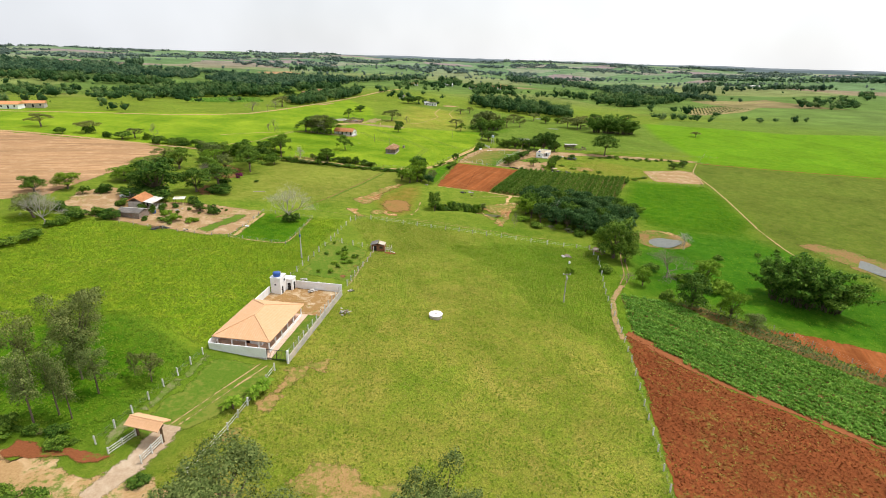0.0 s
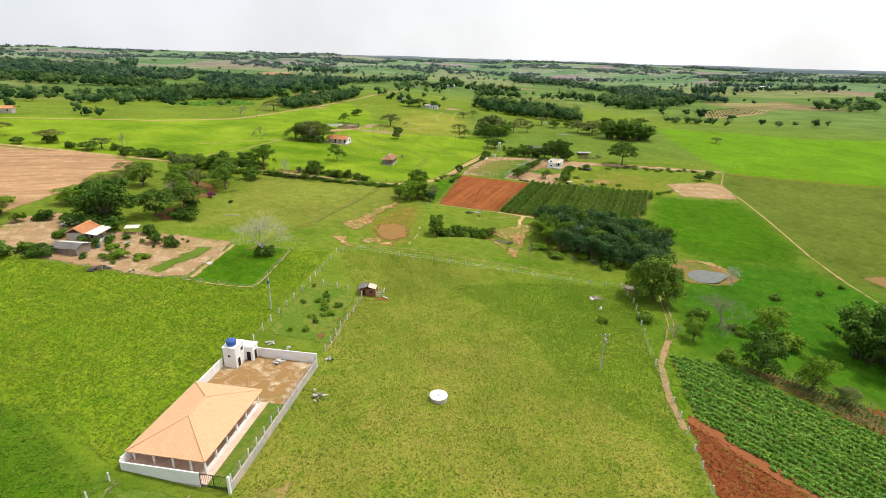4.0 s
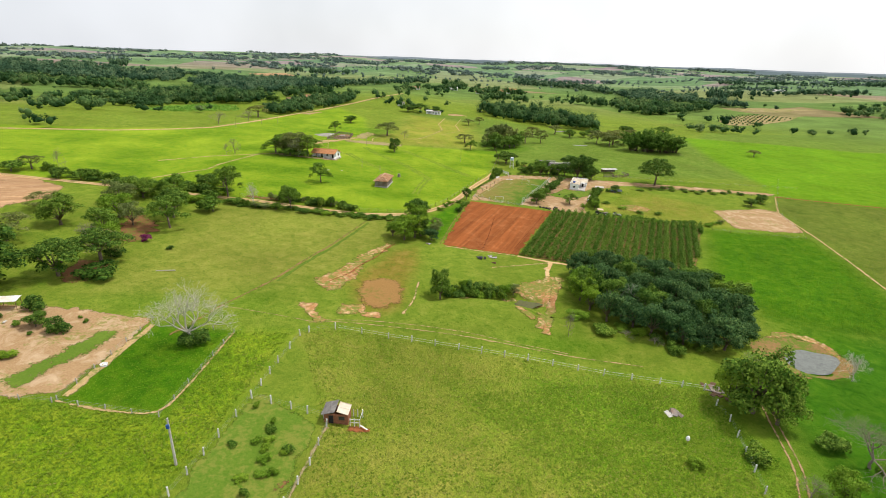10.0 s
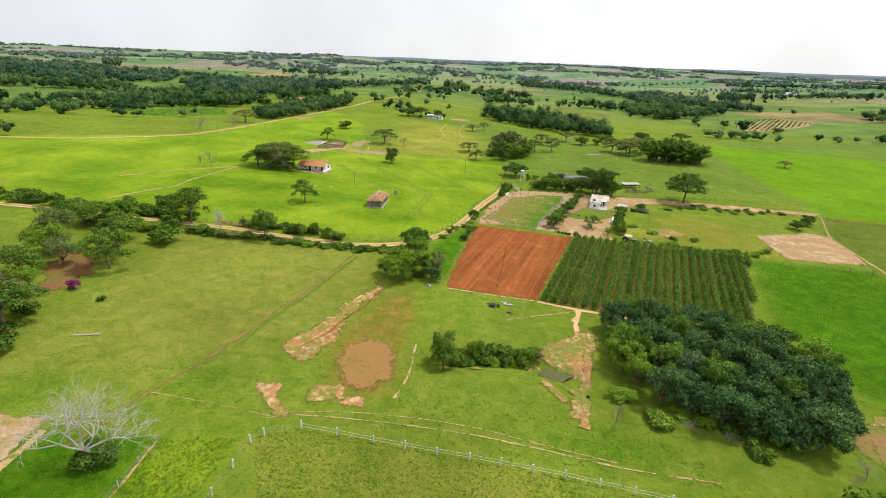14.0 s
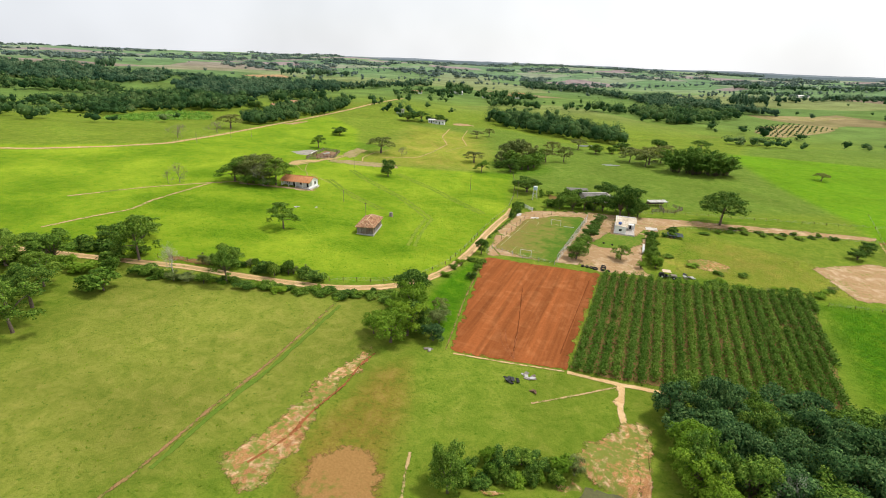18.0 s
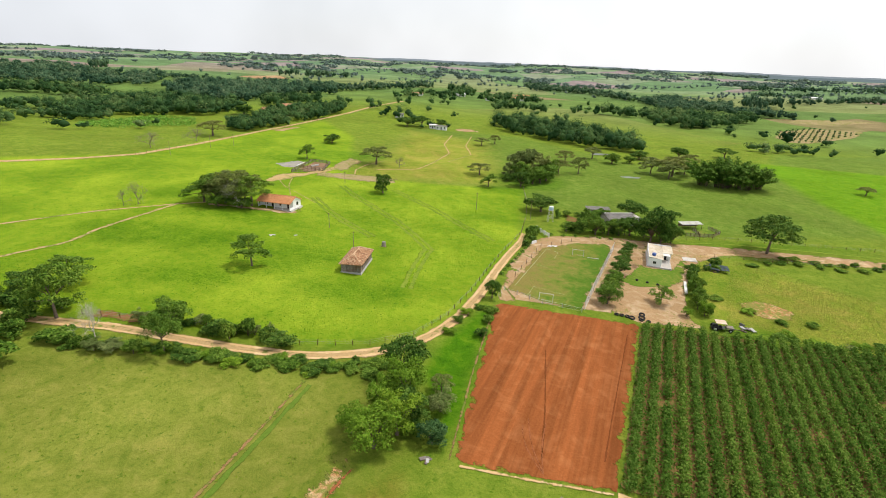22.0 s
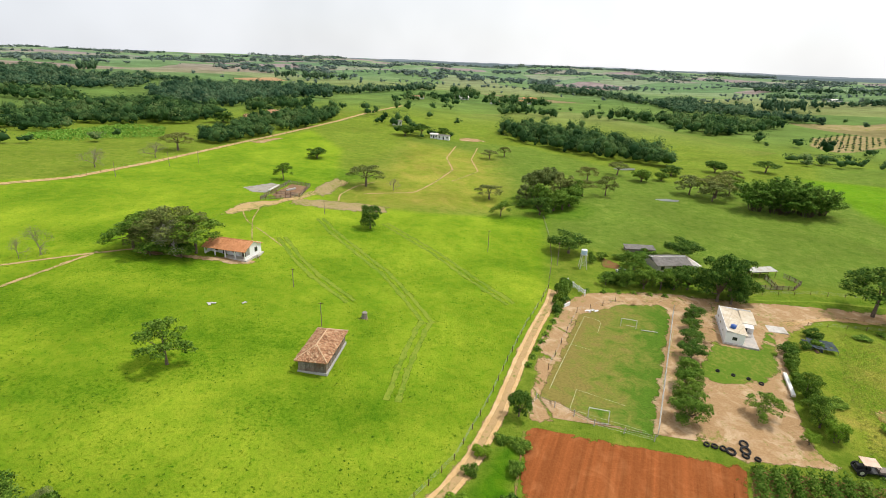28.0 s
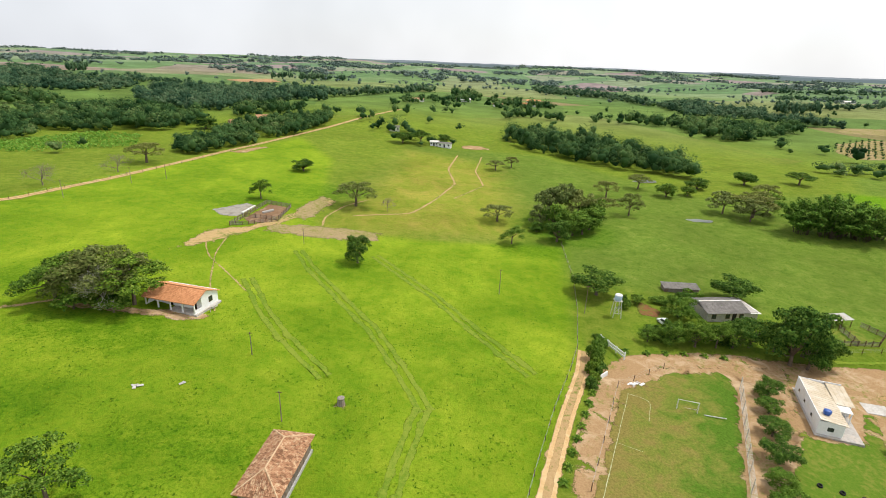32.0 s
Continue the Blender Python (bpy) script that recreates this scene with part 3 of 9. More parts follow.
def pitch_material():
    """Mown grass, trodden olive at one touchline and watered green at the other."""
    m, nt, b = material("mown pitch grass", 0.95, 0, 0.03)
    p = place_vec(nt)
    xyz = nt.nodes.new("ShaderNodeSeparateXYZ")
    nt.links.new(p, xyz.inputs[0])
    across = maths(nt, "SUBTRACT", maths(nt, "MULTIPLY", maths(nt, "SUBTRACT", xyz.outputs[0], 36.7), 0.9), maths(nt, "MULTIPLY", maths(nt, "SUBTRACT", xyz.outputs[1], 279.8), 0.436))
    fine, mid = noise_tex(nt, p, 3.0, 6, 0.7), noise_tex(nt, p, 0.3, 4, 0.65, 0.6)
    wet = maths(nt, "ADD", maths(nt, "MULTIPLY", maths(nt, "ADD", across, 20.0), 0.05), maths(nt, "MULTIPLY", maths(nt, "SUBTRACT", mid, 0.5), 2.2))
    col = ramp(nt, wet, [(0.1, (0.2, 0.165, 0.045)), (0.5, (0.16, 0.178, 0.032)), (0.95, (0.078, 0.15, 0.015))])
    col = mix(nt, 1.0, col, ramp(nt, fine, [(0.28, 0.6), (0.72, 1.35)]), "MULTIPLY")
    nt.links.new(col, b.inputs["Base Color"])
    bump(nt, b, fine, 0.5, 0.08)
    frayed(nt, b, p)
    return m


lawn_grass = pitch_material()
lawn_green = soil("watered lawn", (0.07, 0.145, 0.013), (0.13, 0.195, 0.022), weeds=(0.18, 0.2, 0.035), weed_amount=0.52)
rut_grass = soil("old wheel track in grass", (0.1, 0.185, 0.014), (0.165, 0.235, 0.024), weeds=(0.2, 0.255, 0.03), weed_amount=0.5)
strip_earth = soil("dry sandy strip", (0.25, 0.185, 0.09), (0.39, 0.3, 0.16), weeds=DRY_WEED, weed_amount=0.53)


def ground_patch(name, outline, mat, label, category, lift=0.06, wobble=0.35, cell=3.0, reach=None):
    return tagged(part(name, drape(outline, cell, lift, wobble, 1.2, reach), mat, None, "", True), label, category, kind="structure")


def track(name, line, width, mat, label, category="track", lift=0.07, rough=0.25):
    return tagged(part(name, ribbon(line, width, lift, 2.0, 4, rough), mat, None, "", True), label, category, kind="structure")


RED = [(15.5, 280.4), (49.2, 274.5), (27.1, 223.2), (3.2, 226.6)]
CROP = [(49.4, 274.4), (107.5, 266.6), (80.5, 216.3), (52.5, 218.5), (27.4, 223.2)]
RED_R = [(48.4, 106), (46.3, 101.6), (44.6, 93.3), (43, 82.4), (39.7, 66.9), (37.0, 54), (60, 40), (95, 48), (92, 62), (80.6, 69.4), (69.3, 77.9), (61.8, 84), (54.4, 93), (49.8, 102.4)]
VEG_R = [(53.2, 125.4), (49.0, 104.0), (54.6, 94.2), (62.4, 84.9), (70, 78.8), (81.2, 70.1), (104, 52), (118, 66), (96.8, 87.7), (84.7, 100.3), (76.5, 109.4), (65.2, 122.4)]
CORN_R = [(65.4, 122.9), (73.6, 121), (79.9, 115.6), (89.2, 107), (95.4, 96), (118, 72), (118, 66), (97, 88), (84.8, 100.6), (76.6, 109.7)]
ground_patch("ploughed_field", RED, red_soil, "freshly ploughed red earth field with tractor lines", "ploughed field", 0.06, 0.16)
ground_patch("crop_soil", CROP, crop_soil, "reddish soil under rows of tall green crop", "field soil", 0.05, 0.16)
ground_patch("fallow_field", RED_R, clod_soil, "cloddy dark red earth with dry weeds", "ploughed field", 0.05, 0.22)
ground_patch("vegetable_soil", VEG_R, crop_soil, "soil under rows of leafy dark green vegetables", "field soil", 0.07)
ground_patch("maize_soil", CORN_R, crop_soil, "soil under a strip of young maize", "field soil", 0.06)
ground_patch("tilled_strip", [(82.7, 111), (91.1, 110.4), (100.6, 107.2), (112, 101), (130, 88), (122, 74), (99.5, 91.4), (95.5, 97), (88, 105)], red_soil, "tilled strip of bare red earth", "ploughed field", 0.05)
ground_patch("tilled_field", [(-260, 262), (-195, 260), (-178, 257), (-161, 258), (-144, 258), (-126, 250), (-123, 238), (-127, 225), (-121.8, 204), (-122.5, 184), (-123, 160), (-150, 140), (-300, 150)], brown_soil, "large pale brown tilled field", "ploughed field", 0.06, 0.6, 5)
ground_patch("bare_plot", [(123.2, 290), (150, 296), (154.8, 291), (151, 276), (148.2, 264), (135, 263.5), (119.9, 266)], yard_soil, "bare pinkish scraped plot in the pasture", "bare ground", 0.05, 0.7)
ground_patch("farmyard", [(-118, 170), (-111, 179), (-104, 177), (-89, 168), (-74, 170), (-55.7, 168.4), (-54.9, 160), (-57.7, 143), (-65, 141.2), (-72.4, 142), (-90, 145), (-112, 150)], yard_soil, "trodden sandy yard of the old farm", "yard", 0.05, 0.7)
ground_patch("vegetable_plot", [(-63, 163), (-58.6, 163.5), (-58.6, 158), (-64, 143.4), (-69, 143.8), (-67, 150)], ditch_grass, "weedy vegetable plot in the yard", "garden plot", 0.09, 0.5, 1.5, 4.0)
ground_patch("farm_lane", [(59.4, 333.2), (72.6, 332), (61.8, 308.4), (51.4, 297), (47.6, 285.5), (44.4, 279.4), (49.6, 275.2), (66, 274.6), (64, 279), (66.8, 287.7), (71.3, 298.1), (85.1, 318.1), (98.5, 326.5), (131.6, 323.5), (170, 318), (172, 323), (136, 329.4), (102.5, 333.6), (85, 334.4), (58, 336.9), (39.4, 333.7), (31.1, 326.6), (22.2, 305.4), (16.6, 286), (16.2, 281), (20.6, 281.6), (19, 288.5), (24.3, 301.2), (35.4, 322.6), (46, 330.2), (57.3, 331)], yard_soil, "trodden reddish lane and yard round the pitch", "lane", 0.05, 0.5)
ground_patch("football_pitch", [(19, 288.5), (27.7, 282.6), (36.7, 279.8), (47, 301), (57.9, 323.3), (59.6, 330), (46.5, 328), (34.6, 321.2), (25, 301.3)], lawn_grass, "mown grass football pitch with worn patches", "football pitch", 0.13, 0.06)
ground_patch("house_lawn", [(62.8, 311.6), (52.6, 299.6), (56, 296), (65.6, 297.2), (71.6, 301.4), (81, 318), (79, 319.5), (72.4, 310)], lawn_green, "green lawn before the white house", "lawn", 0.1, 0.4)
ground_patch("mud_bed", oval(-12.0, 190.0, 6.4, 9.4), silt_mud, "soft brown mud in the hollow", "mud", 0.1, 0.6, 1.0, 4.0)
ground_patch("gully_scar", [(-27, 188), (-21.3, 189), (-18.6, 199.7), (-15.6, 211.6), (-10, 225), (-13.2, 226), (-20.9, 211), (-25.2, 201), (-29.6, 194.8)], scar_soil, "eroded bare red gully side", "bare earth", 0.1, 1.0, 1.0, 3.0)
track("gully_channel", [(-10.8, 224), (-13.4, 219.6), (-15, 212.6), (-19.2, 205.4), (-21, 199), (-25.4, 193.4)], 0.7, worn_red, "dark wash channel down the gully", "bare earth", 0.14, 1.2)
ground_patch("gully_scar", [(-30.3, 181.4), (-25.4, 181.6), (-23.5, 176), (-20.5, 173.4), (-23.5, 172), (-26.6, 174)], scar_soil, "eroded bare sandy gully end", "bare earth", 0.1, 0.9, 1.0, 2.4)
ground_patch("gully_scar", [(-17, 180.6), (-11, 179.4), (-9.6, 176.4), (-15, 176.6)], scar_soil, "bare sandy lip below the hollow", "bare earth", 0.1, 0.8, 1.0, 2.2)
ground_patch("gully_scar", [(-20.4, 182.4), (-15.4, 182.8), (-13.6, 179.6), (-18.2, 176), (-20.6, 177.4)], scar_soil, "bare sandy lip below the hollow", "bare earth", 0.1, 0.8, 1.0, 2.2)
ground_patch("brook_bank", [(33.8, 209.4), (38.4, 207.4), (35, 198.6), (32.4, 194), (30, 184), (27.4, 177), (24, 178), (25.6, 184), (27.6, 191.9), (24.5, 195.8), (21.4, 198.6), (24, 201.6), (29.2, 205.4)], scar_soil, "raw red earth where cattle cross the brook", "bare earth", 0.12, 0.8, 1.0, 2.0)
track("brook_bank", [(37, 208.6), (34.6, 202), (32.4, 195), (30, 188), (28.4, 182), (26.4, 176)], 2.4, scar_soil, "red wheel-cut crossing at the brook", "bare earth", 0.16, 0.9)
ground_patch("bare_patch", [(-50.3, 404.5), (-50.1, 418.2), (-44.8, 435.7), (-40, 425), (-41.5, 407.0), (-44.3, 403.1)], strip_earth, "trampled sandy ground above the corral", "bare ground", 0.09, 1.2)
ground_patch("orchard_earth", [(-90.4, 219.8), (-92.9, 226.8), (-88.9, 229.7), (-82.0, 225.0), (-78.6, 216.3), (-80.2, 213.6), (-79.6, 207.4), (-80.7, 203.1), (-85.5, 207.8)], orchard_soil, "bare reddish earth under the orchard trees", "bare ground", 0.06, 1.2)
ground_patch("orchard_earth", [(-85.5, 189.8), (-83.7, 195.1), (-77.2, 191.7), (-75.3, 187.6), (-75.3, 181.9), (-80.5, 179.4), (-85, 183)], orchard_soil, "bare reddish earth under the orchard trees", "bare ground", 0.06, 1.2)
ground_patch("road_cutting", [(-68.4, 256), (-65.5, 257.5), (-53.6, 255.6), (-55.4, 259.8), (-62.4, 260), (-68.5, 261.4)], orchard_soil, "raw red side of the road cutting", "bare earth", 0.12, 0.8, 2)
ground_patch("garden_earth", [(51.3, 362.5), (53.6, 357.6), (56.0, 355.4), (53.6, 350.5), (48.9, 352.6)], orchard_soil, "bare red earth in the farm garden", "bare ground", 0.07, 0.8, 2)
ground_patch("bare_patch", [(-55.3, 397), (-39.5, 399), (-17.4, 397), (-18.4, 388), (-37.2, 387), (-53.2, 389)], strip_earth, "trampled bare ground beside the corral", "bare ground", 0.07, 1.0)
ground_patch("bare_patch", [(-72.6, 367.7), (-69.1, 387.4), (-59.3, 393), (-50.2, 411.1), (-43, 432), (-37.7, 427.3), (-45.1, 406), (-56.3, 389.4), (-63, 377)], path_soil, "trampled sandy cattle way by the corral", "bare ground", 0.08, 1.0)
ground_patch("clay_pit", [(81.4, 290), (86, 292), (92, 291), (95, 286.4), (91, 281.6), (83, 281.6)], scar_soil, "shallow red clay pit in rough grass", "bare earth", 0.08, 0.6, 1.2, 2.2)
ground_patch("bare_patch", [(-25.4, 72), (-25, 77), (-23.4, 81), (-20, 84), (-17, 84.6), (-18.6, 80), (-21.6, 74.6), (-24.4, 68), (-28, 60), (-29.4, 61)], verge_earth, "bare sandy patch beside the fence", "bare ground", 0.06, 1.6, 1.2)
ground_patch("bare_patch", [(-18.4, 54), (-13, 60), (-10, 58), (-7, 55.6), (6, 55), (4, 50), (-13.5, 50)], verge_earth, "bare roadside strip", "bare ground", 0.06, 1.6, 1.2)
ground_patch("fence_strip", [(-40.2, 82.2), (-45.4, 58), (-43.2, 58.3), (-38.6, 81.6)], dry_verge, "mown dry strip along the fence", "verge", 0.06, 0.4, 2)
ground_patch("compound_lawn", [(-38, 81.4), (-42.4, 60), (-36, 60.6), (-28, 70), (-26.4, 80)], lawn_green, "green grass before the new house", "lawn", 0.05, 0.6, 2)
ground_patch("garden_bed", [(-22.4, 119.6), (-19.4, 131.4), (-18.6, 131), (-21, 119.2)], orchard_soil, "narrow bare red garden bed", "garden plot", 0.07, 0.7, 1.2)
ground_patch("garden_grass", [(-32.6, 121), (-31, 135), (-28.6, 149), (-17, 141.4), (-18.6, 118.6)], lawn_green, "short green grass of the fenced garden", "garden", 0.04, 0.5)

def dirt_road(line, width, half, label):
    """A dirt road: a worn bed and two paler wheel ruts on it."""
    bed = track("dirt_road", line, width, verge_soil, label, "road", 0.08)
    for k in (-half, half):
        part("wheel_rut", ribbon(line, 0.31 * width, 0.12, 2.0, 3, 0.22, k), road_soil, bed, "", True)


dirt_road([(-330, 262), (-200, 262), (-140, 257), (-120, 256.4), (-80, 254.8), (-62, 254.6), (-54, 253.4), (-43.5, 252), (-34.6, 251), (-26, 250.6), (-19.8, 251.4), (-12.5, 253.6), (-5.8, 257), (-0.4, 262), (5.8, 271), (12, 285), (17, 299), (23, 314), (28.6, 326), (31, 334)], 3.4, 0.92, "sandy dirt road with two pale wheel tracks")
dirt_road([(-420, 312), (-260, 330), (-176, 362), (-152, 381), (-136, 399.7), (-131, 418), (-126, 435), (-120.5, 462), (-111, 505.8), (-96, 554.8), (-77, 610), (-50.6, 707), (-40, 760)], 4.2, 0.85, "wide sandy dirt road along the ridge")
track("entrance_drive", [(-37.2, 63), (-37.6, 58), (-39.4, 53), (-41, 49)], 4.4, drive_soil, "pale sandy entrance drive under the gate roof", "drive", 0.09)
track("access_road", [(-190, 104), (-120, 78), (-90, 66), (-70, 58), (-56, 53), (-46, 50.5), (-36, 50), (-20, 48), (20, 46), (60, 36)], 6.4, lane_soil, "sandy dirt road past the entrance gate", "road", 0.08, 0.7)
for side in (-0.65, 0.65):
    tagged(part("field_path", ribbon([(66, 160), (62.8, 149.7), (60.1, 138.9), (55.4, 130.5)], 0.75, 0.08, 2.0, 2, 0.4, side), rut_soil, None, "", True), "wheel rut of a grassy field path", "path", kind="structure")
track("field_path", [(56, 131.6), (54.2, 128.5), (50.6, 123.4), (48, 115.2), (46.2, 107.5), (45.5, 101)], 1.8, rut_soil, "rutted pale sandy field path", "path", 0.08, 0.4)
track("field_path", [(48, 104.4), (54.4, 94.2), (62.4, 85.4), (70, 79.4), (81.2, 71), (98, 57)], 4.2, worn_red, "worn red path between the fields", "path", 0.09)
track("lawn_track", [(-37.6, 63), (-33.6, 72), (-29.6, 80.6)], 0.5, path_soil, "faint wheel track on the lawn", "path", 0.09, 0.6)
track("lawn_track", [(-36.4, 63), (-32.2, 72), (-28.2, 80.4)], 0.5, path_soil, "faint wheel track on the lawn", "path", 0.09, 0.6)
track("cattle_track", [(-50, 163), (-47.8, 167.7), (-46.2, 174.6), (-43.6, 180), (-38.6, 191), (-34.4, 205), (-30.3, 215.6), (-26.4, 228.6), (-22.4, 243)], 0.9, crossing_mud, "narrow worn cattle track across the pasture", "path", 0.08, 0.6)
track("cattle_track", [(-25.5, 172.5), (-23.2, 173.8), (-12.5, 174), (-1.6, 173.4), (8.4, 172.4), (18, 170.4), (29.7, 167.6), (44.8, 165.8)], 0.5, path_soil, "worn double track along the meadow fence", "path", 0.06, 0.8)
track("cattle_track", [(-25.5, 174), (-12.5, 175.6), (-1.6, 175.4), (8.4, 174.2), (18, 171.4), (29.7, 168.6)], 0.35, path_soil, "faint worn cattle track", "path", 0.06, 0.8)
track("cattle_track", [(-44.8, 176.2), (-36, 175), (-30, 174), (-25, 173)], 0.35, path_soil, "faint worn cattle track", "path", 0.06, 0.8)
track("cattle_track", [(-2.8, 198), (-3.6, 193), (-3.3, 189), (-4.6, 184), (-6, 180)], 0.8, path_soil, "pale worn cattle track by the hollow", "path", 0.09, 0.6)
track("cattle_track", [(-57.2, 141.8), (-50, 140.6), (-40.8, 140.4), (-39.8, 150), (-38.9, 165.8)], 0.7, path_soil, "trodden line along the paddock fence", "path", 0.08, 0.5)
track("cattle_track", [(-56.5, 143), (-55.6, 155), (-54.6, 166)], 1.6, path_soil, "trodden sandy strip beside the paddock", "path", 0.08, 0.5)
track("cattle_track", [(-15.6, 141), (-16.6, 135), (-17.6, 129), (-18.2, 122), (-19.2, 117)], 0.7, strip_earth, "thin worn path from shed to compound", "path", 0.08, 0.6)
track("cattle_track", [(-62, 385), (-60, 370), (-54, 352), (-47, 338)], 0.6, path_soil, "worn path to the white house", "path", 0.08, 0.6)
for line in ([(-39.5, 376.6), (-34, 366), (-22.6, 349.4), (-12.6, 335), (-4.4, 318), (-1.4, 311.4)], [(-18, 377), (0, 353), (10.4, 336), (18.4, 324)], [(-46.4, 356), (-38.4, 341.6), (-30.6, 331), (-19.8, 318.6)], [(-2, 312), (-4.4, 302), (-6, 292), (-7, 284)]):
    for side in (-1.0, 1.0):
        tagged(part("wheel_rut", ribbon(line, 1.5, 0.05, 2.0, 4, 0.8, side), rut_grass, None, "", True), "old grassy wheel rut in the bright pasture", "path", kind="structure")
track("cattle_track", [(-120, 300), (-105, 318), (-88, 332), (-76, 340)], 1.2, path_soil, "worn path across the bright pasture", "path", 0.08, 0.6)
track("cattle_track", [(10, 540), (4, 500), (7, 470), (-2, 440), (-10, 420), (-30, 412)], 1.2, path_soil, "worn cattle track up the slope", "path", 0.09, 0.6)
track("cattle_track", [(24, 540), (18, 500), (20, 470), (6, 445)], 1.0, path_soil, "worn cattle track up the slope", "path", 0.09, 0.6)
track("cattle_track", [(129, 150), (130, 172), (133, 192), (138, 212), (143, 233), (148, 257), (153, 290), (168, 316)], 1.0, path_soil, "worn line along a pasture fence", "path", 0.09, 0.6)
track("farm_track", [(27, 222.6), (37, 219.6), (47, 217.6), (54, 217.4)], 1.6, road_soil, "sandy strip along the crop field", "path", 0.09, 0.5)
track("farm_track", [(37, 219.6), (34, 212), (33, 205)], 1.8, road_soil, "sandy track down to the brook", "path", 0.09, 0.5)
track("farm_track", [(36, 219), (26, 215), (18, 212)], 0.7, path_soil, "faint track across the grass", "path", 0.08, 0.5)


# ---- ponds ----
def water_material(name, tint, rough):
    m, nt, b = material(name, rough, 0, 0.5)
    n = noise_tex(nt, place_vec(nt), 0.9, 6, 0.75, 0.8)
    nt.links.new(ramp(nt, n, [(0.3, tuple(c * 0.45 for c in tint)), (0.5, tint), (0.7, tuple(c * 1.35 for c in tint))]), b.inputs["Base Color"])
    bump(nt, b, n, 0.1, 0.02)
    return m


silt_water, green_water = water_material("silty pond water", (0.125, 0.135, 0.115), 0.4), water_material("muddy brook water", (0.075, 0.075, 0.014), 0.7)


def pond(cx, cy, rx, ry, z, mat, label, turn=0.0):
    g = Geo()
    n = 40
    ring = []
    for k in range(n):
        a = 2 * math.pi * k / n
        r = 1 + 0.16 * math.sin(2 * a + cx) + 0.08 * math.sin(5 * a + cy)
        ring.append((math.cos(a) * rx * r, math.sin(a) * ry * r))
    c, s = math.cos(radians(turn)), math.sin(radians(turn))
    g.add([(cx + x * c - y * s, cy + x * s + y * c, z) for x, y in ring], [tuple(range(n))])
    return tagged(part("water", g, mat), label, "pond", kind="structure")


ground_patch("pond_bank", oval(85, 174.4, 11.6, 8.8), crossing_mud, "trodden clay ring of a cattle pond", "pond bank", 0.06, 0.6, 1.2, 2.0)
ground_patch("pond_bank", [(80.5, 181.6), (84, 184.4), (88.5, 185.4), (93.6, 183.1), (95.8, 176.7), (95, 171.7), (92.6, 169), (94, 173.5), (92.4, 179.5), (88, 182.6), (83, 181.6)], scar_soil, "bare reddish clay bank of a cattle pond", "pond bank", 0.1, 0.5, 1.0)
ground_patch("pond_bank", [(75, 171), (77, 177), (79, 178.4), (78, 172), (80, 167), (84, 165.4), (80.4, 164.6), (76.6, 167)], crossing_mud, "muddy trodden edge of a cattle pond", "pond bank", 0.1, 0.5, 1.0)
pond(84.4, 173, 8.0, 5.2, height(86, 173) + 0.35, silt_water, "small grey silty cattle pond", 25)
pond(25.6, 193.4, 4.4, 2.9, height(25.4, 193) + 0.6, green_water, "muddy green brook pool", 20)
for cut in ([(7, 193.2), (10, 192.9), (12, 191.4), (9.4, 190.8), (7.4, 191.6)], [(18.6, 195.6), (22, 196.4), (23, 194.4), (20, 193.6)], [(21.4, 191.2), (24.7, 187.6), (26.4, 183.4), (24.6, 182), (22, 185.4)]):
    ground_patch("brook_bank", cut, scar_soil, "raw red earth of the brook bank", "bare earth", 0.14, 0.6, 1.0)
track("tractor_line", [(23.8, 259.9), (19.9, 240.5), (17.1, 228.5)], 0.45, dark_red, "dark tractor line across the ploughed field", "track", 0.1, 0.5)
track("tractor_line", [(44.4, 269), (33, 243), (27, 229)], 0.35, dark_red, "dark tractor line across the ploughed field", "track", 0.1, 0.6)
for k, line in enumerate([[(16.8, 225.6), (14.6, 231), (15.2, 236)], [(16.8, 225.6), (17.4, 231), (19.4, 237)], [(16.9, 225.8), (15.8, 231), (16.6, 238)]]):
    track("wheel_scratch", line, 0.3, worn_red, "pale wheel scratch at the field edge", "track", 0.12, 0.5)
track("field_edge", [(4.4, 226.0), (14, 224.4), (26.4, 222.8)], 0.8, road_soil, "sandy edge of the ploughed field", "track", 0.12, 0.5)
track("field_edge", [(2.9, 227), (8, 251), (15, 279)], 0.6, crossing_mud, "brown edge of the ploughed field", "track", 0.12, 0.6)
track("cattle_track", [(-37.4, 191), (-33.4, 204.4), (-29.2, 215), (-25.2, 228), (-21.2, 242)], 1.1, ditch_grass, "dark grassy ditch across the pasture", "path", 0.07, 0.6)
track("cattle_track", [(-66.2, 380.6), (-65.4, 376), (-60.3, 366.6), (-52.9, 358.8), (-44.5, 349.1)], 0.7, path_soil, "worn path to the white house", "path", 0.08, 0.6)
track("cattle_track", [(-37.8, 398.9), (-38.8, 407.8), (-34.8, 422.8), (-27.9, 432.6)], 1.0, path_soil, "worn cattle track up the slope", "path", 0.09, 0.6)
track("cattle_track", [(-108, 271), (-102.7, 281.9), (-95.6, 293), (-95.1, 303.9), (-90.4, 320.8), (-86.6, 333.7)], 1.3, path_soil, "worn path across the bright pasture", "path", 0.08, 0.7)
track("lane_bank", [(86, 323), (100, 327), (120, 324.4), (150, 321.4)], 2.2, lane_soil, "raw earth edge along the lane", "bank", 0.09, 0.7)
track("lane_rut", [(86, 335.6), (104, 337), (136, 333), (168, 328)], 1.4, rut_grass, "grassy wheel track behind the lane", "track", 0.07, 0.5)

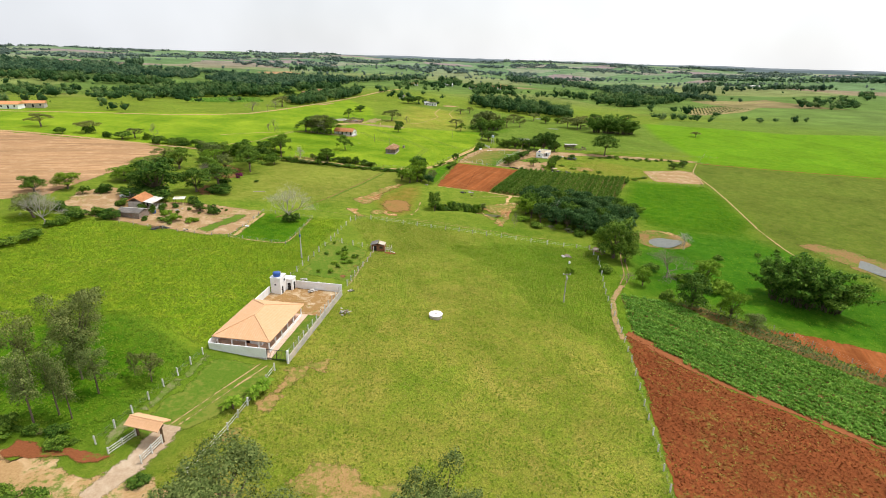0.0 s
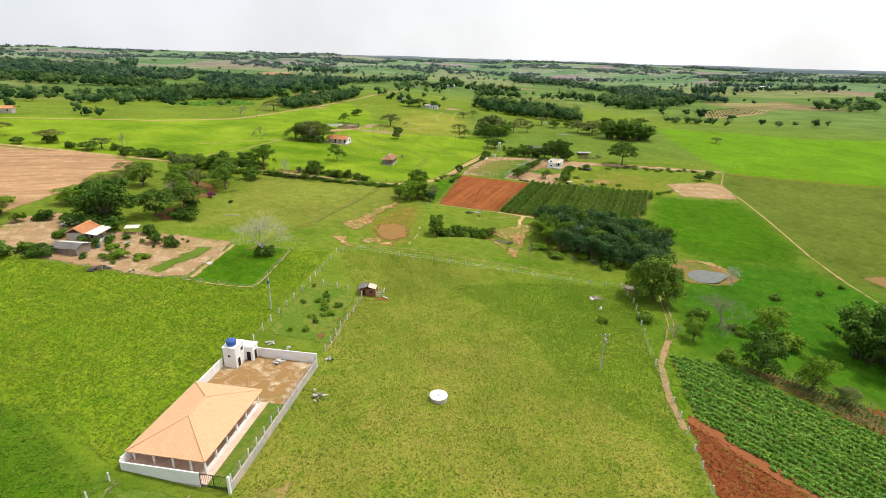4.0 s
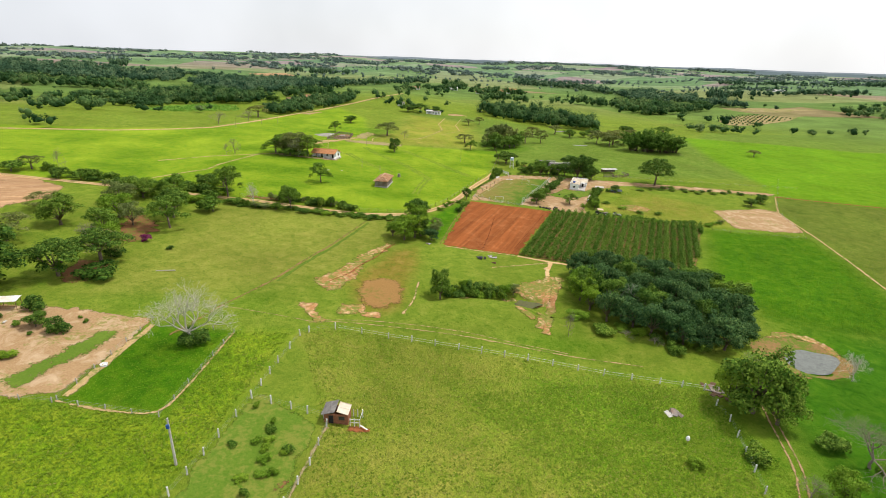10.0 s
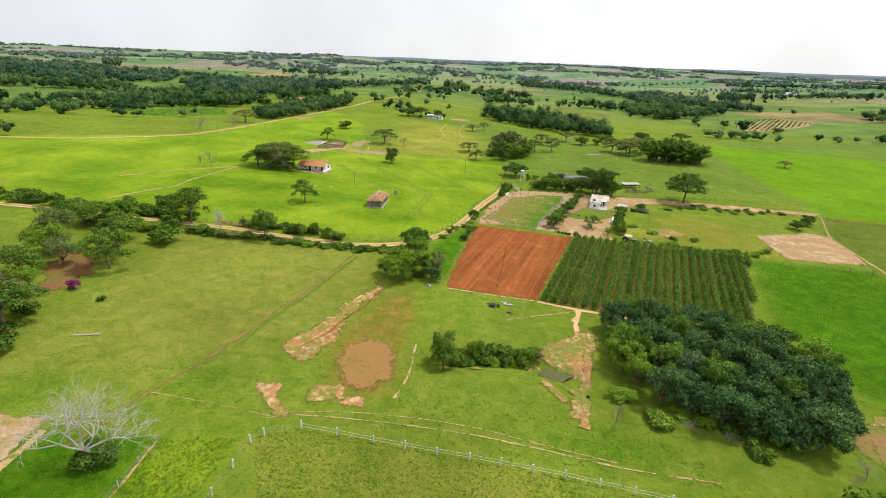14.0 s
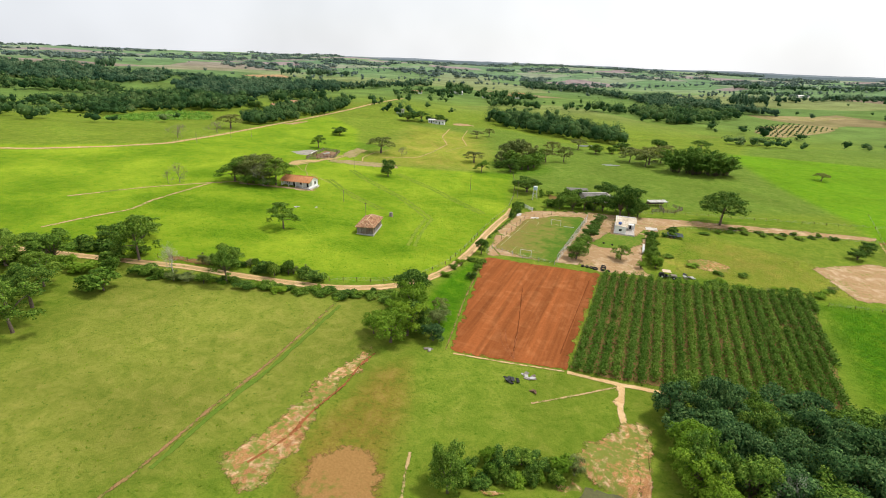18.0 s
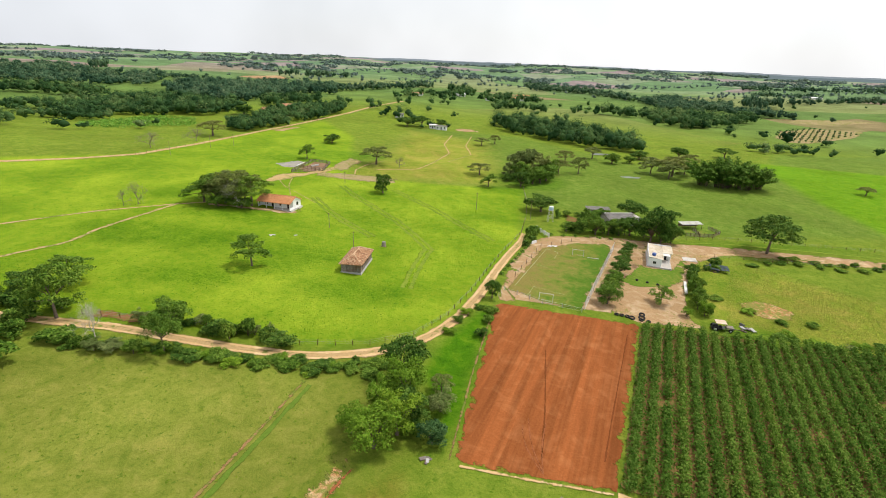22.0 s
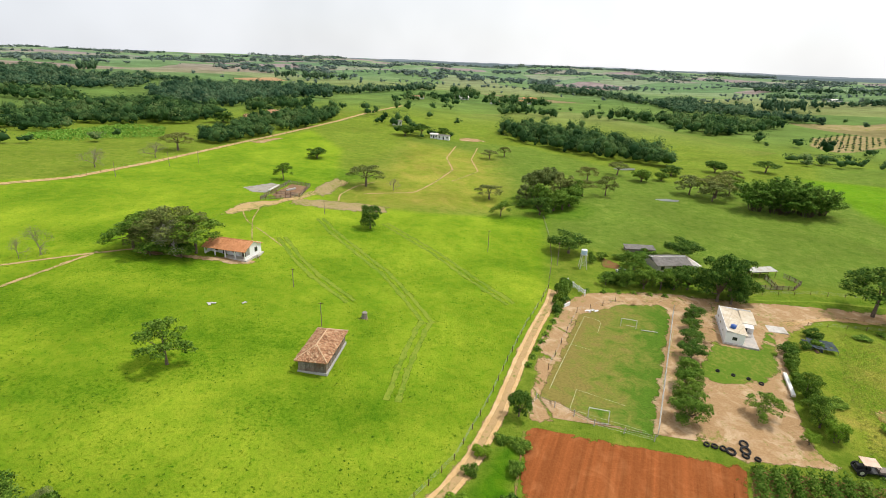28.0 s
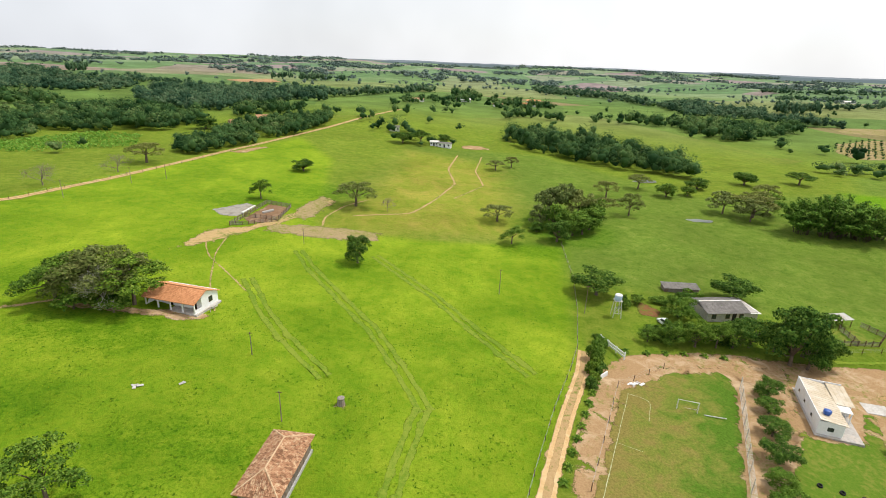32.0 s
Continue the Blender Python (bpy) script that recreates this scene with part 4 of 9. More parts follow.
# ---- trees ----
leaf_round = foliage("dense dark leaves", (0.02, 0.062, 0.011), (0.068, 0.145, 0.02), (0.19, 0.29, 0.046))
leaf_mid = foliage("mid green leaves", (0.036, 0.095, 0.012), (0.108, 0.2, 0.022), (0.24, 0.35, 0.053))
leaf_light = foliage("light green leaves", (0.085, 0.175, 0.012), (0.15, 0.27, 0.02), (0.24, 0.35, 0.04))
leaf_olive = foliage("olive leaves", (0.085, 0.115, 0.028), (0.165, 0.195, 0.05), (0.28, 0.285, 0.1))
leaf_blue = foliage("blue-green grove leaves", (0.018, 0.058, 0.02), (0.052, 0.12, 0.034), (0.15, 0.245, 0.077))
leaf_dusty = foliage("dusty grey-green leaves", (0.08, 0.12, 0.034), (0.165, 0.21, 0.06), (0.3, 0.335, 0.115))
leaf_pink = foliage("bougainvillea bracts", (0.14, 0.02, 0.08), (0.28, 0.03, 0.15), (0.4, 0.08, 0.24))
leaf_bamboo = foliage("bamboo leaves", (0.035, 0.1, 0.012), (0.1, 0.2, 0.026), (0.21, 0.33, 0.055))
bark = surface("grey-brown bark", (0.09, 0.065, 0.045), (0.2, 0.155, 0.115), 6, 0.95, bumpy=0.8)
grey_bark = surface("grey twig bark", (0.15, 0.12, 0.09), (0.28, 0.24, 0.19), 6, 0.95, bumpy=0.6)
pale_bark = surface("bleached bark", (0.36, 0.33, 0.28), (0.54, 0.5, 0.43), 5, 0.95, bumpy=0.6)


def facing(quads, lie):
    """Turn each face of an array (faces, corners, 3) to the side that its normal lies on."""
    n = np.cross(quads[:, 1] - quads[:, 0], quads[:, 2] - quads[:, 0])
    return np.where(((n * lie).sum(1) < 0)[:, None, None], quads[:, ::-1], quads)


def leaf_cloud(blobs, count, size, rng, droop=0.3):
    """Many small leaf sprays on twig clumps that sit on the skins of blobs (cx, cy, cz, rx, ry, rz)."""
    clumps = []
    for x, y, z, rx, ry, rz in blobs:
        for k in range(int(6 + 2.2 * rx * ry)):
            e = rng.normal(size=3)
            e /= np.linalg.norm(e)
            e[2] = abs(e[2]) if e[2] < -0.5 else e[2]
            f, q = rng.uniform(0.5, 0.98), rng.uniform(0.3, 0.55) * min(1.0, 1.5 / max(rx, 0.5))
            clumps.append((x + e[0] * rx * f, y + e[1] * ry * f, z + e[2] * rz * f, max(0.25, rx * q), max(0.25, ry * q), max(0.2, rz * q * 0.8)))
    blobs = clumps + list(blobs)
    vol = np.array([b[3] * b[4] * b[5] for b in blobs]) ** 0.7
    pick = rng.choice(len(blobs), count, p=vol / vol.sum())
    b = np.array(blobs)[pick]
    d = rng.normal(size=(count, 3))
    d /= np.linalg.norm(d, axis=1)[:, None]
    d[:, 2] = np.where(d[:, 2] < -0.45, -d[:, 2], d[:, 2])
    r = rng.uniform(0.45, 1.0, count) ** 0.5 * rng.uniform(0.85, 1.2, count)
    c = b[:, :3] + d * b[:, 3:] * r[:, None]
    n = d * 0.7 + rng.normal(size=(count, 3)) * 0.6 + (0, 0, 0.5)
    n /= np.linalg.norm(n, axis=1)[:, None]
    t = np.cross(n, rng.normal(size=(count, 3)))
    t /= np.linalg.norm(t, axis=1)[:, None] + 1e-6
    u = np.cross(n, t)
    s = (size * rng.uniform(0.5, 1.2, count))[:, None]
    tip = c + t * s - np.array((0, 0, 1)) * s * droop
    v = np.stack([c - t * s * 0.7, c + u * s * 0.6, tip, c - u * s * 0.6], 1)
    lie = d * 1.0 + n * 0.55 + (0, 0, 0.2)
    lie /= np.linalg.norm(lie, axis=1)[:, None]
    g = Geo()
    g.v = [tuple(p) for p in facing(v, lie).reshape(-1, 3)]
    g.f = [(4 * k, 4 * k + 1, 4 * k + 2, 4 * k + 3) for k in range(count)]
    g.nrm = np.repeat(lie, 4, 0)
    return g


def limbs(g, rng, base, tips, r0, fork_z):
    """A tapered trunk that forks into curved limbs towards the tips."""
    x, y, z = base
    fork = (x + rng.normal() * 0.15, y + rng.normal() * 0.15, fork_z)
    g.tube([(x, y, z - 0.4), (x, y, z + 0.15), (x * 0.5 + fork[0] * 0.5, y * 0.5 + fork[1] * 0.5, (z + fork_z) / 2), fork], [r0 * 1.5, r0 * 1.15, r0 * 0.95, r0 * 0.8], 8)
    for tip in tips:
        m = [(fork[k] * 0.5 + tip[k] * 0.5) + rng.normal() * 0.25 for k in range(3)]
        m[2] += 0.3
        g.tube([fork, m, tip], [r0 * 0.55, r0 * 0.3, r0 * 0.08], 6)


def crown_tree(seed, leaf, kind, count=2400, size=0.36):
    """A tree about 10 m high and 10 m across, as (trunk mesh, crown mesh)."""
    rng = np.random.default_rng(seed)
    blobs, g = [], Geo()
    if kind == "round":
        blobs = [(rng.uniform(-0.5, 0.5), rng.uniform(-0.5, 0.5), 5.3, 3.0, 3.0, 3.4)]
        for k in range(13):
            a, e = 2.4 * k + rng.uniform(-0.4, 0.4), rng.uniform(-0.85, 0.95)
            f = rng.uniform(2.5, 3.7)
            blobs.append((f * math.cos(a) * math.cos(e * 0.7), f * math.sin(a) * math.cos(e * 0.7), 5.2 + 3.3 * e, *(rng.uniform(1.0, 2.0) for _ in range(2)), rng.uniform(0.9, 1.7)))
        fork_z, r0 = 1.8, 0.32
    elif kind == "umbrella":
        for k in range(16):
            a, r = 2.4 * k, 4.1 * math.sqrt((k + 0.5) / 16)
            blobs.append((r * math.cos(a), r * math.sin(a), 8.0 - 0.16 * r * r + rng.uniform(-0.9, 0.6), rng.uniform(1.0, 1.6), rng.uniform(1.0, 1.6), rng.uniform(0.7, 1.15)))
        fork_z, r0 = 3.6, 0.3
    elif kind == "dome":
        for k in range(22):
            a, r = 2.4 * k, 4.0 * math.sqrt((k + 0.5) / 22)
            blobs.append((r * math.cos(a), r * math.sin(a), 8.3 - 0.2 * r * r + rng.uniform(-0.8, 0.5), rng.uniform(1.0, 1.5), rng.uniform(1.0, 1.5), rng.uniform(0.8, 1.3)))
        for k in range(8):
            a = 0.8 * k + rng.uniform(-0.2, 0.2)
            blobs.append((3.2 * math.cos(a), 3.2 * math.sin(a), rng.uniform(4.2, 5.4), 1.1, 1.1, 0.7))
        fork_z, r0 = 3.4, 0.22
    elif kind == "airy":
        for k in range(24):
            a, r = 2.4 * k + rng.uniform(-0.5, 0.5), 4.0 * math.sqrt((k + 0.5) / 24)
            blobs.append((r * math.cos(a), r * math.sin(a), rng.uniform(4.4, 9.0) - 0.15 * r * r, rng.uniform(0.8, 1.4), rng.uniform(0.8, 1.4), rng.uniform(0.6, 1.1)))
        fork_z, r0 = 3.2, 0.22
    else:  # slender, tall-stemmed
        for k in range(11):
            a, r = 2.4 * k, rng.uniform(0.3, 2.6)
            blobs.append((r * math.cos(a), r * math.sin(a), 3.6 + 0.58 * k + rng.uniform(-0.3, 0.3), rng.uniform(1.2, 1.9), rng.uniform(1.2, 1.9), rng.uniform(0.8, 1.3)))
        fork_z, r0 = 5.0, 0.17
    tips = [(b[0] * 0.9, b[1] * 0.9, b[2]) for b in blobs[:: max(1, len(blobs) // 8)]]
    limbs(g, rng, (0, 0, 0), tips, r0, fork_z)
    return g.mesh("trunk", bark, True), leaf_cloud(blobs, count, size, rng).mesh("crown", leaf)


def bush_mesh(seed, leaf, count=900, size=0.3):
    """A bush about 4 m across and 3 m high."""
    rng = np.random.default_rng(seed)
    blobs = [(rng.uniform(-1.2, 1.2), rng.uniform(-1.2, 1.2), rng.uniform(0.5, 1.9), rng.uniform(0.6, 1.1), rng.uniform(0.6, 1.1), rng.uniform(0.6, 1.0)) for _ in range(8)]
    g = Geo()
    limbs(g, rng, (0, 0, 0), [(b[0], b[1], b[2]) for b in blobs[:5]], 0.09, 0.5)
    return g.mesh("stem", bark, True), leaf_cloud(blobs, count, size, rng).mesh("crown", leaf)


def bare_mesh(seed, mat, depth=5, spread=0.62):
    """A leafless tree about 10 m high: a trunk and four forking branches."""
    rng = np.random.default_rng(seed)
    trunk, branches = Geo(), [Geo() for _ in range(5)]

    def grow(g, p, d, length, r, level):
        q = p + d * length * 0.5 + Vector(rng.normal(size=3) * 0.06 * length)
        e = p + d * length + Vector((0, 0, 0.05 * length))
        g.tube([p, q, e], [r, r * 0.82, r * 0.66], 7 if level < 2 else 4, level > 3)
        if level == depth:
            return
        for k in range(3 if level else 5):
            w = (d * 0.9 + Vector(rng.normal(size=3)) * spread + Vector((0, 0, 0.1 if level else 0.75))).normalized()
            grow(g if level else branches[k], e - d * r * 0.3, w, length * rng.uniform(0.66, 0.9), r * 0.55, level + 1)

    grow(trunk, Vector((0, 0, -0.3)), Vector((0, 0, 1)), 2.3, 0.19, 0)
    return (trunk.mesh("trunk", mat, True), *(g.mesh("branch", mat) for g in branches))


def bamboo_mesh(seed, leaf):
    """A clump of arching bamboo about 10 m across and 10 m high."""
    rng = np.random.default_rng(seed)
    g, blobs = Geo(), []
    for k in range(38):
        a, r = rng.uniform(0, 2 * math.pi), 1.5 * math.sqrt(rng.uniform())
        x, y = r * math.cos(a), r * math.sin(a)
        out, h = rng.uniform(0.4, 5.0), rng.uniform(5.5, 10.6)
        arch = lambda q: (x + out * math.cos(a) * q * q, y + out * math.sin(a) * q * q, h * (q - 0.045 * out * q ** 3))
        g.tube([(x, y, -0.2)] + [arch(q) for q in (0.35, 0.7, 1.0)], [0.06, 0.05, 0.035, 0.01], 5)
        for q in (0.25, 0.4, 0.5, 0.6, 0.7, 0.78, 0.86, 0.93, 1.0):
            blobs.append((*arch(q), *(0.72 * (1.25 - abs(q - 0.72) * 1.6),) * 2, 0.42))
    return g.mesh("culm", bark, True), leaf_cloud(blobs, 11000, 0.25, rng, 0.9).mesh("crown", leaf)


def palm_mesh(seed, leaf, fronds=14, length=1.3, stem=0.5):
    rng = np.random.default_rng(seed)
    g, t = Geo(), Geo()
    t.lathe([(0.16, -0.2), (0.15, stem * 0.6), (0.11, stem)], 8)
    for k in range(fronds):
        a, e = 2.4 * k, rng.uniform(0.2, 1.2)
        pts = [Vector((math.cos(a) * s * length * math.cos(e), math.sin(a) * s * length * math.cos(e), stem + length * (math.sin(e) * s - 0.6 * s * s))) for s in (0, 0.25, 0.5, 0.75, 1.0)]
        side = Vector((-math.sin(a), math.cos(a), 0))
        for p, q, w in zip(pts, pts[1:], (0.1, 0.2, 0.22, 0.14)):
            for sgn in (-1, 1):
                g.add([p, q, q + side * sgn * w * length - Vector((0, 0, 0.12 * length)), p + side * sgn * w * 0.8 * length - Vector((0, 0, 0.1 * length))], [(0, 1, 2, 3)])
    return t.mesh("stem", bark, True), g.mesh("fronds", leaf)


PROTO = {
    "round": [crown_tree(k, leaf_round, "round", 6400, 0.27) for k in (1, 2)],
    "full": [crown_tree(k, leaf_mid, "round", 6400, 0.25) for k in (3, 4)],
    "light": [crown_tree(k, leaf_light, "round", 5600, 0.24) for k in (5, 6)],
    "grove": [crown_tree(k, leaf_blue, "round", 5600, 0.28) for k in (7, 8)],
    "umbrella": [crown_tree(k, leaf_round, "umbrella", 6760, 0.216) for k in (9, 10)],
    "flat": [crown_tree(k, leaf_olive, "umbrella", 4420, 0.204) for k in (11, 12)],
    "dome": [crown_tree(k, leaf_round, "dome", 8200, 0.2) for k in (51,)],
    "airy": [crown_tree(k, leaf_mid, "airy", 4940, 0.216) for k in (13, 14)],
    "olive": [crown_tree(k, leaf_olive, "airy", 4420, 0.204) for k in (15, 16)],
    "slender": [crown_tree(k, leaf_dusty, "slender", 3600, 0.18) for k in (17, 18)],
    "dusty": [crown_tree(k, leaf_dusty, "round", 7000, 0.2) for k in (33, 34)],
    "shade": [crown_tree(k, leaf_dusty, "round", 15000, 0.125) for k in (33, 34)],
    "flower": [bush_mesh(35, leaf_pink, 1200, 0.2)],
    "farround": [crown_tree(k, leaf_round, "round", 2600, 0.4) for k in (36, 37)],
    "farfull": [crown_tree(k, leaf_mid, "round", 2600, 0.4) for k in (38, 39)],
    "farolive": [crown_tree(k, leaf_dusty, "airy", 2200, 0.36) for k in (40, 41)],
    "bush": [bush_mesh(k, leaf_mid, 2000, 0.2) for k in (19, 20, 21)],
    "darkbush": [bush_mesh(k, leaf_round, 2200, 0.2) for k in (22, 23)],
    "lightbush": [bush_mesh(k, leaf_light, 2000, 0.2) for k in (24, 25)],
    "bare": [bare_mesh(k, pale_bark, 6, 0.54) for k in (26, 27)],
    "twiggy": [bare_mesh(k, grey_bark, 6, 0.66) for k in (28,)],
    "bamboo": [bamboo_mesh(k, leaf_bamboo) for k in (29, 30)],
    "cycad": [palm_mesh(31, leaf_mid)],
    "palm": [palm_mesh(32, leaf_light, 12, 2.2, 1.4)],
}
TALL_OF = {"flower": (4, 3), "bush": (4, 3), "darkbush": (4, 3), "lightbush": (4, 3), "cycad": (2, 1.4), "palm": (4, 3)}
WORDS = {
    "round": ("mango_tree", "broad dense dark green tree", "tree"), "full": ("broadleaf_tree", "full-crowned mid green tree", "tree"), "light": ("young_tree", "bright light green leafy tree", "tree"),
    "grove": ("grove_tree", "dark blue-green dense-leaved tree", "tree"), "umbrella": ("umbrella_tree", "dark flat-topped spreading tree", "tree"),
    "flat": ("acacia_tree", "olive flat-crowned thin-leaved tree", "tree"), "airy": ("pasture_tree", "green open-crowned tree with visible limbs", "tree"), "olive": ("thin_tree", "sparse olive-leaved tree", "tree"),
    "slender": ("eucalyptus_tree", "slender grey-stemmed tree with loose olive foliage", "tree"), "bush": ("bush", "rounded green bush", "bush"), "darkbush": ("bush", "dense dark green bush", "bush"),
    "lightbush": ("bush", "light green leafy bush", "bush"), "bare": ("bare_tree", "leafless tree with pale branches", "tree"), "twiggy": ("bare_tree", "small leafless brown tree", "tree"),
    "shade": ("shade_tree", "broad dusty grey-green tree", "tree"),
    "dome": ("spreading_tree", "tall dark dome-crowned tree with bare lower trunk", "tree"),
    "dusty": ("shade_tree", "broad dusty grey-green tree", "tree"), "flower": ("bougainvillea_bush", "magenta flowering bush", "bush"), "farround": ("dark_tree", "rounded dark green tree", "tree"),
    "farfull": ("broadleaf_tree", "leafy mid green tree", "tree"), "farolive": ("thin_tree", "thin greyish-leaved tree", "tree"), "bamboo": ("bamboo_clump", "large feathery clump of green bamboo", "bamboo"), "cycad": ("palm_shrub", "small spiky palm shrub", "shrub"), "palm": ("young_palm", "young palm with arching fronds", "palm"),
}
first_of = {}
tree_rng = np.random.default_rng(5)


def plant(kind, x, y, w, h, where, group="", pick=None):
    """Stand a tree of a kind at x, y, w metres across and h high."""
    k = int(tree_rng.integers(len(PROTO[kind]))) if pick is None else pick
    w0, h0 = TALL_OF.get(kind, (10, 10))
    m = pose(x, y, height(x, y) - 0.05, 0, 0, float(tree_rng.uniform(0, 360)))
    name, label, cat = WORDS[kind]
    if (kind, k) not in first_of:
        ob = thing(name, "", cat, m)
        for me in PROTO[kind][k]:
            part(me.name.split(".")[0], me, None, ob)
        first_of[kind, k] = ob
    else:
        ob = copy_thing(first_of[kind, k], m)
    ob.scale = (w / w0, w / w0, h / h0)
    ob["label"] = f"{label} {where}"
    if group:
        ob["group"] = group
    elif "group" in ob:
        del ob["group"]
    return ob


